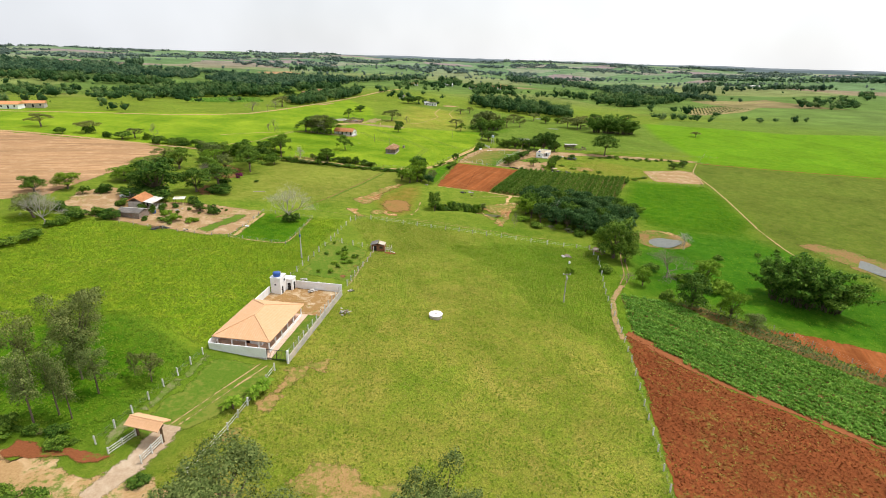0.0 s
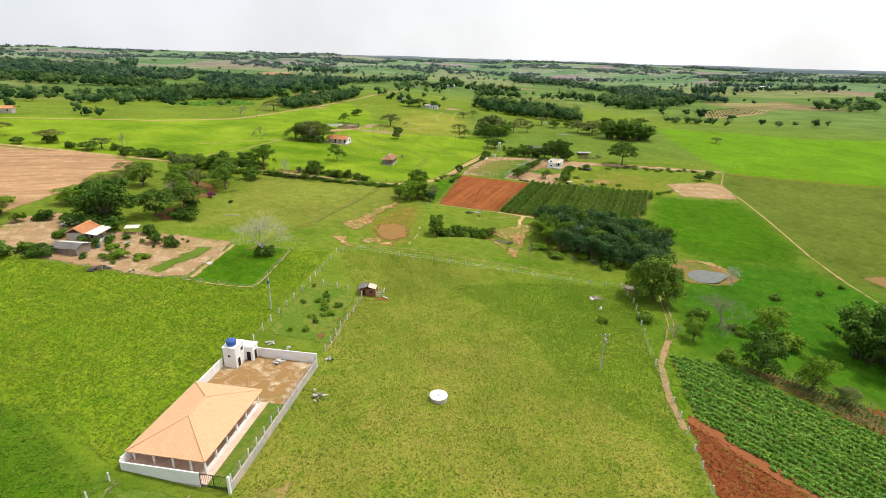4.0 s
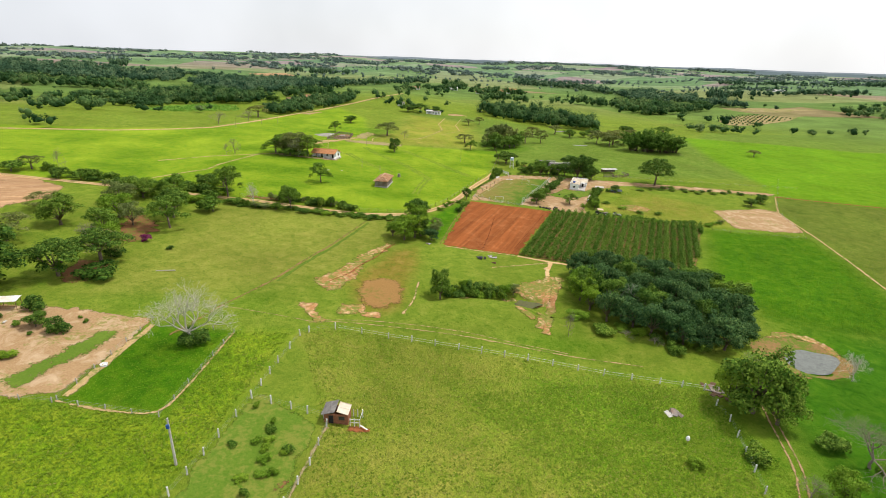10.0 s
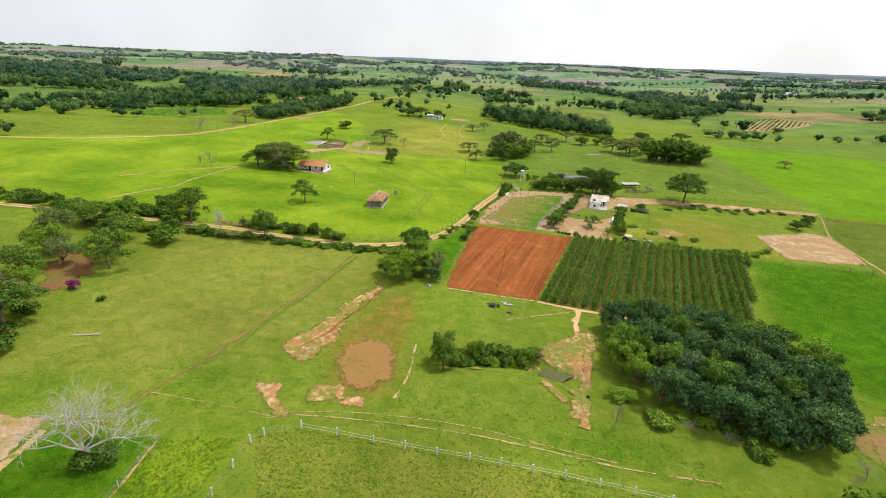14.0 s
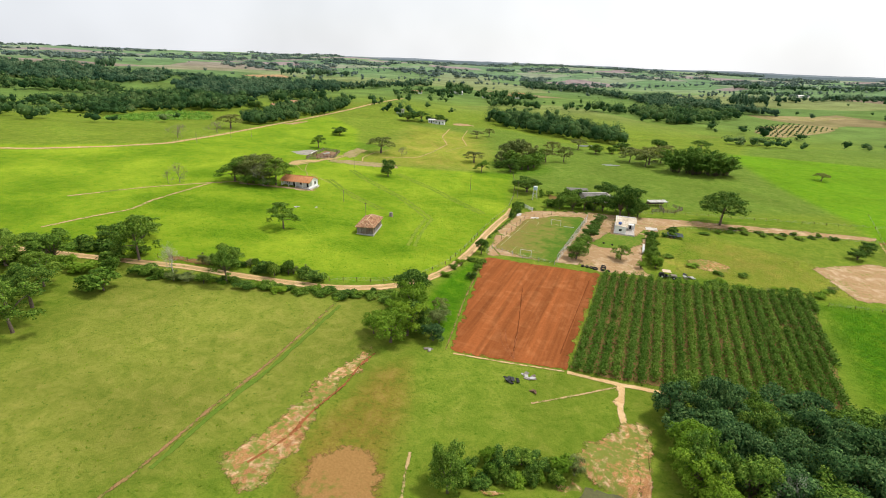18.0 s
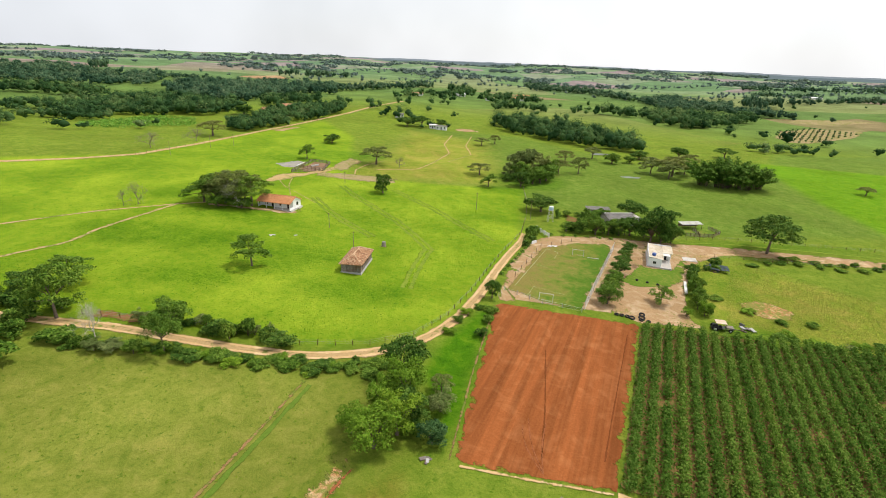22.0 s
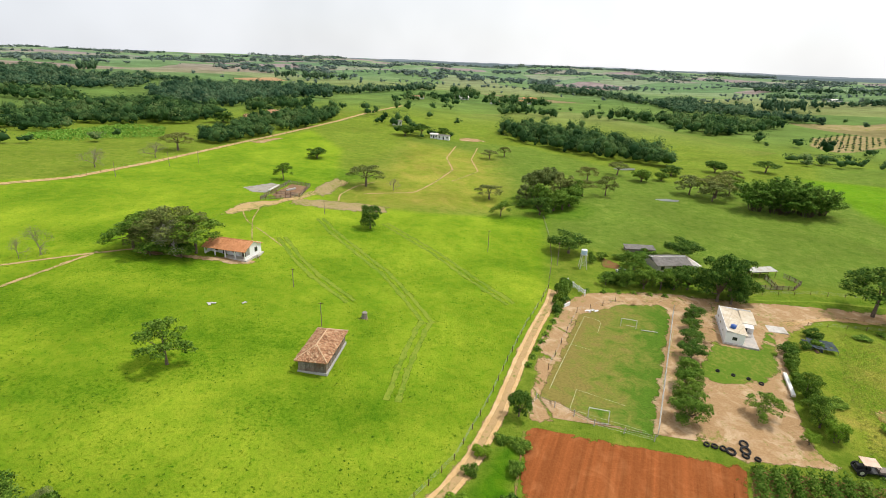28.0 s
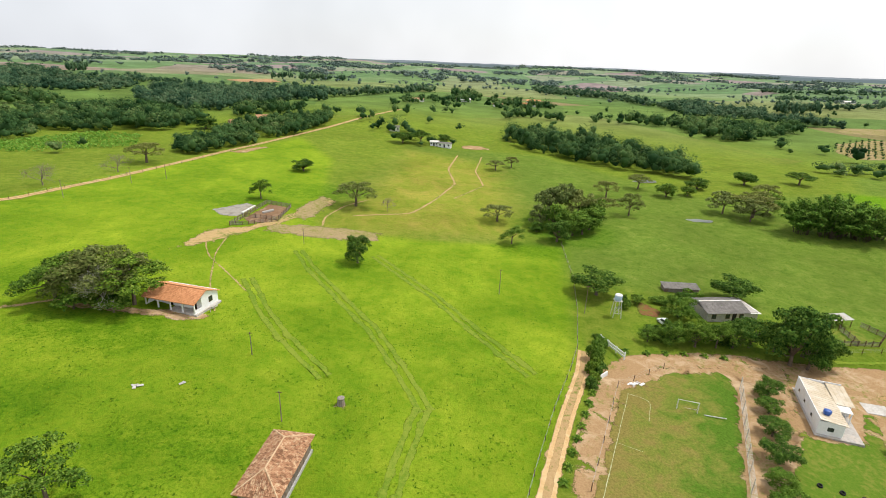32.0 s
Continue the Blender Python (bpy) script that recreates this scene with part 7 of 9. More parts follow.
def wood_pole(x, y, h, label="dark wooden electricity pole in the pasture"):
    t = thing("wooden_pole", label, "utility pole", pose(*on(x, y)), "poles across the pasture")
    part("shaft", Geo().tube([(0, 0, -0.5), (0.03, 0, h * 0.5), (0, 0.02, h)], [0.09, 0.075, 0.055], 7), old_wood, t)
    part("crossarm", Geo().beam((-0.5, 0, h - 0.2), (0.5, 0, h - 0.2), 0.07, 0.08), brown_wood, t)


for x, y, h in [(15.6, 358.3, 6.8), (-34.3, 323.7, 4.8), (-23.8, 306.5, 5.6), (-39.3, 381.7, 4.8), (-116, 430, 6), (-108, 440, 6), (-124, 405, 6), (-62, 660, 8)]:
    wood_pole(x, y, h)
wood_pole(35.6, 351.3, 7.2, "dark wooden pole with transformer at the farm corner")


# ---- fences ----
post_mesh = Geo().box(-0.1, -0.1, -0.4, 0.1, 0.1, 1.5, 0.02).mesh("post", post_paint)
grey_mesh = Geo().box(-0.07, -0.07, -0.4, 0.07, 0.07, 1.3, 0.02).mesh("post", grey_post)
wood_mesh = Geo().tube([(0, 0, -0.4), (0.01, 0, 0.6), (0, 0.01, 1.25)], [0.08, 0.07, 0.06], 6).mesh("post", brown_wood)


def fence(line, gap, mesh, label, wires=(0.5, 0.85, 1.2), thick=0.01, scale=1.0, wire=wire_metal):
    x0, y0 = line[0]
    z0 = height(x0, y0)
    t = thing("fence", label, "fence", pose(x0, y0, z0))
    spots = []
    for (ax, ay), (bx, by) in zip(line, line[1:]):
        n = max(1, round(math.hypot(bx - ax, by - ay) / gap))
        spots += [(ax + (bx - ax) * i / n, ay + (by - ay) * i / n) for i in range(n)]
    spots.append(line[-1])
    w = Geo()
    for i, (x, y) in enumerate(spots):
        ob = part("post", mesh, None, t)
        ob.matrix_basis = pose(x - x0, y - y0, height(x, y) - z0, pile_rng.normal() * 2, pile_rng.normal() * 2, pile_rng.uniform(0, 90)) @ Matrix.Diagonal((1, 1, scale * pile_rng.uniform(0.92, 1.1), 1))
        if i:
            px, py = spots[i - 1]
            for h in wires:
                w.beam((px - x0, py - y0, height(px, py) - z0 + h * scale), (x - x0, y - y0, height(x, y) - z0 + h * scale), thick, thick)
    if wires:
        part("wire", w, wire, t)
    return t


fence([(-45.3, 58.2), (-40.4, 82)], 3.4, post_mesh, "white post fence along the drive")
fence([(-26.6, 79), (-27.6, 72), (-29, 63), (-31, 54)], 3.2, post_mesh, "white post and rail fence beside the lawn", (0.55, 1.1), 0.05, 1.0, post_paint)
fence([(-33.6, 118), (-32.6, 126), (-30.6, 137), (-28.9, 146.4), (-27.6, 157), (-26, 167), (-24.6, 168.6), (-19.6, 170.8)], 4.1, post_mesh, "white post wire fence up the garden side")
fence([(-19.6, 170.8), (-8.3, 169), (6.3, 167), (20.4, 164.8), (35.1, 161.6), (46, 160.2), (54.4, 159)], 5.0, post_mesh, "white post and wire fence across the meadow head", (0.55, 1.05), 0.028, 1.0, post_paint)
fence([(54.4, 159), (54.6, 150), (52, 138), (49, 125), (46, 104), (44, 92), (41, 77.4), (38.6, 65.6), (36, 53)], 4.3, post_mesh, "white post wire fence along the meadow side")
fence([(-19.4, 116.6), (-18, 126), (-16.4, 133), (-15.6, 141)], 3.4, post_mesh, "white post fence of the garden")
fence([(-28.9, 146.4), (-22, 144.6), (-16.4, 143)], 3.4, post_mesh, "white post fence of the garden")
fence([(-90, 144.6), (-72, 141.6), (-57.4, 141.4), (-40.8, 140.2), (-38.8, 165.8), (-55.5, 167.8), (-57, 142)], 4.5, grey_mesh, "thin grey post fence round the lush paddock", thick=0.015, scale=0.8)
fence([(66, 124.6), (75, 121.8), (81, 116.6), (90.4, 107.8), (97, 97.4), (120, 73)], 4.6, grey_mesh, "grey post fence above the maize strip")
fence([(-70, 258.2), (-44, 257.6), (-26, 254.2), (-12.6, 256.4), (-4, 261.4), (3.4, 271.6), (9.6, 285.6), (14.6, 299), (20.6, 314), (26.4, 326.6), (29.8, 335), (34, 352), (37.6, 372), (40, 398)], 3.6, wood_mesh, "dark wooden post fence beside the dirt road", thick=0.015)
fence([(85, 338.4), (105, 341.2), (142, 337.4), (190, 333)], 4.6, wood_mesh, "dark post fence beside the lane", thick=0.015)
fence([(92, 323), (134, 320), (175, 315)], 4.6, wood_mesh, "dark post fence beside the lane", thick=0.015, scale=0.8)
fence([(16.4, 284), (18.4, 287.6), (27.2, 281.6), (36.4, 278.8)], 4.0, grey_mesh, "low white wire fence behind the goal", (0.3, 0.7, 1.1), 0.018, 1.0, post_paint)
fence([(22.4, 297), (34.2, 322), (46, 329.4)], 5.2, wood_mesh, "dark post fence beside the pitch", thick=0.015, scale=1.2)
fence([(109, 262), (143, 257), (154, 292), (192, 352)], 7.0, wood_mesh, "thin post fence round the scraped plot", thick=0.012, scale=0.8)
fence([(-136, 398), (-131, 416), (-126, 434), (-117.5, 462), (-108, 505), (-93, 554), (-72, 612), (-47, 706)], 7.0, wood_mesh, "dark post fence beside the ridge road", thick=0.015)


# ---- football pitch ----
def goal(x, y, rz, w=3.4, h=2.1):
    t = thing("football_goal", "white tubular football goal on the grass pitch", "goal", pose(*on(x, y, 0.08), 0, 0, rz), "football goals")
    for s in (-w / 2, w / 2):
        part("post", Geo().tube([(s, 0, -0.2), (s, 0, h)], 0.06, 8), post_paint, t)
        part("stay", Geo().tube([(s, 0, h), (s, 0.9, 0.05)], 0.03, 6), post_paint, t)
    part("crossbar", Geo().tube([(-w / 2 - 0.06, 0, h), (w / 2 + 0.06, 0, h)], 0.06, 8), post_paint, t)
    part("ground_bar", Geo().tube([(-w / 2, 0.9, 0.05), (w / 2, 0.9, 0.05)], 0.03, 6), post_paint, t)


goal(28.3, 283.2, 165)
goal(44.9, 316.4, -18)
t = thing("fallen_bar", "white goal bar lying on the grass", "bar", pose(*on(47.6, 315.4, 0.12), 0, 0, -14))
part("bar", Geo().tube([(0, 0, 0.1), (3.6, 0, 0.1)], 0.09, 8), post_paint, t)
for k, (line, w) in enumerate([([(35.7, 320.3), (23.7, 295.6), (21.4, 290.6)], 0.16), ([(35.7, 320.3), (39.3, 318.6), (36.7, 312.8)], 0.13), ([(26.6, 291.2), (24, 285.4)], 0.14), ([(26.6, 291.2), (34.4, 287.4)], 0.13), ([(29.2, 307.2), (33, 305.4)], 0.1), ([(55.4, 316), (43.4, 293)], 0.13), ([(24, 285.4), (36, 280.8)], 0.1)]):
    tagged(part("pitch_line", ribbon(line, w * 0.65, 0.16, 1.0, 1, 0.6), line_paint), "faded lime line on the pitch", "pitch line", kind="structure")
t = thing("net_fence", "tall pale net fence on posts beside the pitch", "fence", pose(*on(37.4, 280)))
z0 = height(37.4, 280)
netw = Geo()
prev = None
for k in range(13):
    x, y = 37.4 + 21.2 * k / 12, 280 + 44 * k / 12
    p = (x - 37.4, y - 280, height(x, y) - z0)
    part("post", Geo().tube([(p[0], p[1], p[2] - 0.4), (p[0], p[1], p[2] + 2.9)], 0.06, 6), grey_post, t)
    if prev:
        for h in (0.1, 0.5, 0.9, 1.3, 1.7, 2.1, 2.5, 2.85):
            netw.beam((prev[0], prev[1], prev[2] + h), (p[0], p[1], p[2] + h), 0.02, 0.02)
        for i in range(8):
            s = i / 8
            q = [prev[j] + (p[j] - prev[j]) * s for j in range(3)]
            netw.beam((q[0], q[1], q[2] + 0.1), (q[0], q[1], q[2] + 2.85), 0.015, 0.015)
    prev = p
part("netting", netw, post_paint, t)


# ---- wooden barn ----
def barn():
    x, y = -24.4, 290.3
    rz = math.degrees(math.atan2(289.6 - 290.3, -19.2 + 24.4))
    z = min(height(-24, 290), height(-19, 290), height(-17, 300), height(-22, 301)) + 0.35
    t = thing("wooden_barn", "old grey board barn with lichened clay tile roof", "barn", pose(x, y, z, 0, 0, rz))
    W, D, H = 5.2, 11.0, 2.5
    part("plinth", Geo().box(-0.18, -0.18, -1.2, W + 0.18, D + 0.18, 0.22, 0.03), grey_post, t)
    for face in ("front", "back", "left", "right"):
        long = face in ("left", "right")
        n = 34 if long else 16
        step = (D if long else W) / n
        for k in range(n):
            a, b = k * step + 0.012, (k + 1) * step - 0.012
            d = 0.012 * ((k * 5) % 3)
            if face == "front":
                g = Geo().box(a, -d, 0.22, b, 0.07, H)
            elif face == "back":
                g = Geo().box(a, D - 0.07, 0.22, b, D + d, H)
            elif face == "left":
                g = Geo().box(-d, a + 0.0, 0.22, 0.07, b, H)
            else:
                if 1.6 < (a + b) / 2 < 2.3 or 4.2 < (a + b) / 2 < 4.9 or 6.6 < (a + b) / 2 < 7.3 or 9.0 < (a + b) / 2 < 9.7:
                    g = Geo().box(W - 0.07, a, 0.22, W + d, b, 1.1)
                else:
                    g = Geo().box(W - 0.07, a, 0.22, W + d, b, H)
            part("plank", g, old_wood, t)
    # added block filling the barn, painted black for the shade behind its openings
    part("inner_wall", Geo().box(0.09, 0.09, 0.2, W - 0.3, D - 0.09, H - 0.05), dark_void, t)
    hip_roof(t, -0.5, -0.5, W + 0.5, D + 0.5, H, H + 1.75, old_tile, "lichened reddish clay tile hip roof", (0.24, 0.38), pale_cap)


barn()
t = thing("stump_post", "dark weathered stump in the bright pasture", "stump", pose(*on(-15.5, 311.6)))
part("stump", Geo().lathe([(0.75, -0.3), (0.62, 0.3), (0.55, 1.1), (0.62, 1.35), (0.4, 1.5)], 11), old_wood, t)
part("broken_side", Geo().beam((-0.6, 0.1, 0), (-0.35, 0.15, 1.1), 0.35, 0.3), old_wood, t)
ground_patch("bare_patch", [(-17, 310.6), (-14, 310.4), (-13.6, 312), (-16, 312.6)], strip_earth, "worn ring round the stump", "bare ground", 0.06, 0.4, 1.5)


# ---- white house under the trees ----
def white_house():
    z = min(height(-60, 338), height(-50, 336), height(-48, 342)) + 0.25
    t = thing("white_farmhouse", "white farmhouse with orange tile gable roof and porch", "house", pose(-62, 339.0, z, 0, 0, -15.5))
    L, Dp = 12.4, 7.2
    part("floor", Geo().box(-0.3, -0.2, -1.4, L + 0.5, Dp + 0.3, 0.25), concrete, t)
    part("back_wall", Geo().box(0, Dp - 0.2, 0.25, L, Dp, 3.0), white_paint, t)
    part("front_wall", Geo().box(0, 2.2, 0.25, L - 0.01, 2.4, 3.1), white_paint, t)
    for x in (0.0, L - 0.2):
        part("gable_wall", Geo().add([(x, 0.15 if x == 0 else 2.41, 0.25), (x, Dp - 0.21, 0.25), (x, Dp - 0.21, 3.0), (x, 3.6, 4.15), (x, 2.41, 3.55)] + [(x + 0.2, 0.15 if x == 0 else 2.41, 0.25), (x + 0.2, Dp - 0.21, 0.25), (x + 0.2, Dp - 0.21, 3.0), (x + 0.2, 3.6, 4.15), (x + 0.2, 2.41, 3.55)],
             [(4, 3, 2, 1, 0), (5, 6, 7, 8, 9), (0, 1, 6, 5), (1, 2, 7, 6), (2, 3, 8, 7), (3, 4, 9, 8), (4, 0, 5, 9)]), white_paint, t)
    part("porch_gable", Geo().box(L - 0.2, 0.1, 0.25, L, 2.19, 0.95), white_paint, t)
    part("porch_beam", Geo().box(0, 0.05, 2.45, L, 0.25, 2.65), white_paint, t)
    for x in (0.1, 3.2, 6.3, 9.3, 12.25):
        part("porch_column", Geo().box(x - 0.12, 0.03, 0.25, x + 0.12, 0.27, 2.45, 0.015), white_paint, t)
    for x, dr in ((2, 0), (4.6, 1), (7.6, 0), (10.6, 1)):
        window(t, x, 2.2, 0.3 if dr else 1.1, 0.9, 2.1 if dr else 1.1, "y-", brown_wood, "door" if dr else "window")
    window(t, L, 4.9, 1.2, 1.0, 1.1, "x+", brown_wood)
    gable_roof(t, -0.4, -0.45, L + 0.4, Dp + 0.4, 2.62, 4.35, orange_tile, "orange clay tile gable roof", (0.3, 0.42), "x")
    part("bench", Geo().box(L + 0.9, 3.6, 0.1, L + 1.4, 5.2, 0.55).box(L + 1.5, 2.6, -0.2, L + 1.6, 2.7, 1.0), concrete, t)


white_house()
ground_patch("bare_patch", [(-78, 335), (-63, 334.4), (-49, 333.6), (-46.4, 337), (-60, 337.6), (-78, 337)], yard_soil, "bare earth before the white farmhouse", "bare ground", 0.06, 0.7, 2)


# ---- modern white farmhouse by the pitch ----
def l_house():
    z = min(height(65, 312), height(70, 311), height(74, 330), height(78, 322)) + 0.35
    t = thing("modern_farmhouse", "white house with pale sheet roofs and concrete apron", "house", pose(65.7, 312.6, z, 0, 0, -20))
    part("apron", Geo().box(-0.5, -0.9, -1.4, 8.6, 18.4, 0.1, 0.02), raw_plaster, t, "pale cement apron")
    part("wing_wall", Geo().box(0, 0, 0.1, 4.8, 17.6, 3.0, 0.03), white_paint, t)
    part("side_parapet", Geo().box(-0.12, -0.1, 0.1, 0.0, 17.7, 3.9), white_paint, t)
    part("end_parapet", Geo().box(0.0, -0.12, 0.1, 4.6, 0.0, 3.3), white_paint, t)
    part("back_wing_wall", Geo().box(4.81, 9.4, 0.1, 8.6, 17.6, 2.9, 0.03), white_paint, t)
    part("back_parapet", Geo().box(0.0, 17.61, 0.1, 8.7, 17.73, 3.7), white_paint, t)
    sheet_roof(t, [(5.4, -0.2, 3.02), (5.4, 17.6, 3.02), (0.0, 17.6, 3.72), (0.0, -0.2, 3.72)], cream_sheet, "dusty cream sheet roof")
    sheet_roof(t, [(5.4, 9.0, 2.99), (9.1, 9.0, 2.9), (9.1, 17.6, 3.35), (5.41, 17.6, 3.4)], cream_sheet)
    part("porch_roof", Geo().box(5.41, 6.2, 2.72, 8.0, 8.98, 2.8), white_sheet, t)
    for x, y in ((7.8, 6.4), (7.8, 8.8)):
        part("porch_column", Geo().box(x - 0.1, y - 0.1, 0.1, x + 0.1, y + 0.1, 2.72), white_paint, t)
    window(t, 2.3, -0.12, 1.1, 1.2, 1.0, "y-")
    for y, dr in ((2.2, 0), (4.8, 1), (7.4, 0)):
        window(t, 4.8, y, 0.12 if dr else 1.1, 0.9, 2.1 if dr else 1.0, "x+", white_paint, "door" if dr else "window")
    window(t, 6.6, 9.4, 0.12, 0.9, 2.1, "y-", white_paint, "door")
    window(t, 8.6, 12, 1.1, 1.2, 1.0, "x+")
    for y in (4.5, 10, 14.5):
        window(t, -0.12, y, 1.3, 1.0, 0.8, "x-")
    t.scale = (0.8, 0.76, 0.8)
    water_tank(pose(65.7, 312.6, z, 0, 0, -20) @ pose(1.5, 2.1, 2.86), 0.6, 0.8, "small blue water tank on the white house")


l_house()
for k, (x, y) in enumerate([(82.3, 320)]):
    t = thing("concrete_slab", "pale concrete slab beside the white house", "slab", pose(*on(x, y, 0.05), 0, 0, -15))
    part("slab", Geo().box(-2.1, -1.7, -0.3, 2.1, 1.7, 0.12, 0.02), concrete, t)
t = thing("feed_trough", "long white trough on blocks beside the lawn", "trough", pose(*on(70.5, 297), 0, 0, -22))
part("trough", Geo().box(-0.35, -4.2, 0.35, 0.35, 4.2, 0.75, 0.03), white_sheet, t)
for y in (-3.6, 0, 3.6):
    part("support", Geo().box(-0.3, y - 0.15, -0.3, 0.3, y + 0.15, 0.345), concrete, t)


def tyre(x, y, r, tilt=0.0):
    t = thing("tyre", "old black tyre lying in the yard", "tyre", pose(*on(x, y, 0.15), tilt, 0, 0), "old tyres in the yard")
    prof = [(r, 0.0), (r, 0.18), (r * 0.93, 0.26), (r * 0.66, 0.26), (r * 0.58, 0.18), (r * 0.58, 0.04), (r * 0.66, -0.03), (r * 0.93, -0.03)]
    n, m = 18, len(prof)
    v = [(q * math.cos(2 * math.pi * k / n), q * math.sin(2 * math.pi * k / n), z) for k in range(n) for q, z in prof]
    f = [(k * m + i, ((k + 1) % n) * m + i, ((k + 1) % n) * m + (i + 1) % m, k * m + (i + 1) % m) for k in range(n) for i in range(m)]
    part("tread", Geo().add(v, f), rubber, t, "", True)


for x, y, r, a in [(45.0, 278.7, 0.5, 8), (46.2, 278.4, 0.55, 6), (47.4, 278.0, 0.55, 10), (48.4, 277.4, 0.8, 6), (51.6, 279.4, 0.75, 12), (51.0, 277.8, 0.85, 10), (50.4, 276.6, 0.6, 5), (52, 276, 0.5, 5), (58, 300.6, 0.4, 6), (60.6, 299.4, 0.4, 6), (63.2, 298.4, 0.4, 6), (65, 297, 0.5, 6), (68, 312.2, 0.4, 5)]:
    tyre(x, y, r, a)
heap("scrap_heap", 87.5, 312.6, height(87.5, 312.6), 14, 0.7, [net_mat, old_wood, net_mat, brown_wood], "ruined shed with dark netting and loose timber", "ruin", 3.0, 0.4)
t = thing("net_shelter", "collapsed dark shade-net frame on poles", "shade frame", pose(*on(88, 312.4), 0, 0, -20))
for x, y, h in [(-3.6, -3, 1.6), (3.6, -3, 1.4), (3.8, 3.4, 1.8), (-3.6, 3.6, 1.7)]:
    part("pole", Geo().tube([(x, y, -0.3), (x * 0.97, y * 0.97, h)], 0.07, 6), old_wood, t)
net = Geo()
net.v = [(-3.7 + 7.4 * i / 8, -3.1 + 6.6 * j / 8, 1.55 - 0.6 * math.sin(math.pi * i / 8) * math.sin(math.pi * j / 8) + 0.12 * math.sin(i * 2.1 + j)) for j in range(9) for i in range(9)]
net.f = [(j * 9 + i, j * 9 + i + 1, j * 9 + i + 10, j * 9 + i + 9) for j in range(8) for i in range(8) if (i * 3 + j * 5) % 11]
part("net", net, net_mat, t)
t.scale = (0.72, 0.72, 0.6)


# ---- vehicles ----
def wheel(parent, x, y, r=0.32, w=0.2):
    o = part("wheel", Geo().tube([(x - w / 2, y, r), (x + w / 2, y, r)], r, 16), rubber, parent)
    part("rim", Geo().tube([(x - w / 2 - 0.01, y, r), (x + w / 2 + 0.01, y, r)], r * 0.6, 12), galv, o)


def car(x, y, rz, pickup=False):
    t = thing("pickup_truck" if pickup else "car", "white pickup truck parked on the farm grass" if pickup else "white hatchback car parked in the sandy yard", "pickup" if pickup else "car", pose(*on(x, y, 0.08), 0, 0, rz))
    L = 4.9 if pickup else 4.1
    side = [(-L / 2, 0.35), (-L / 2, 0.8), (-L / 2 + 0.2, 0.92), (L / 2 - 1.1, 0.95), (L / 2 - 0.1, 0.8), (L / 2, 0.6), (L / 2 - 0.02, 0.35)]
    g = Geo()
    v = [(sx * (0.84 if z < 0.9 else 0.8), y2, z) for sx in (-1, 1) for y2, z in side]
    n = len(side)
    g.add(v, [tuple(range(n)), tuple(range(2 * n - 1, n - 1, -1))] + [(i, n + i, n + (i + 1) % n, (i + 1) % n) for i in range(n)])
    part("body", g, car_white, t)
    if pickup:
        cab = [(-0.35, 0.94), (-0.25, 1.55), (0.75, 1.55), (1.4, 0.955)]
        part("load_bed", Geo().box(-0.72, -L / 2 + 0.12, 0.93, 0.72, -0.5, 0.96), dark_metal, t)
    else:
        cab = [(-L / 2 + 0.1, 0.93), (-L / 2 + 0.45, 1.46), (0.45, 1.46), (1.1, 0.955)]
    v = [(sx * (0.78 if z < 1 else 0.66), y2, z) for sx in (-1, 1) for y2, z in cab]
    part("windows", Geo().add(v, [(0, 1, 2, 3), (7, 6, 5, 4), (0, 4, 5, 1), (1, 5, 6, 2), (2, 6, 7, 3)]), glass_dark, t, "dark glass")
    part("roof", Geo().box(-0.64, cab[1][0] + 0.02, cab[1][1], 0.64, cab[2][0] - 0.02, cab[1][1] + 0.04, 0.015), car_white, t)
    for sx in (-0.76, 0.76):
        for yy in (-L / 2 + 0.8, L / 2 - 0.8):
            wheel(t, sx, yy)
        part("headlight", Geo().box(sx * 0.8 - 0.12, L / 2 - 0.06, 0.62, sx * 0.8 + 0.12, L / 2 + 0.01, 0.76), galv, t)
        part("tail_light", Geo().box(sx * 0.85 - 0.1, -L / 2 - 0.01, 0.65, sx * 0.85 + 0.1, -L / 2 + 0.03, 0.85), lamp_red, t)
    part("bumper", Geo().box(-0.8, L / 2 - 0.02, 0.36, 0.8, L / 2 + 0.05, 0.5), dark_metal, t)


car(-100.7, 168.6, 122)
car(53.8, 347.6, 10, True)


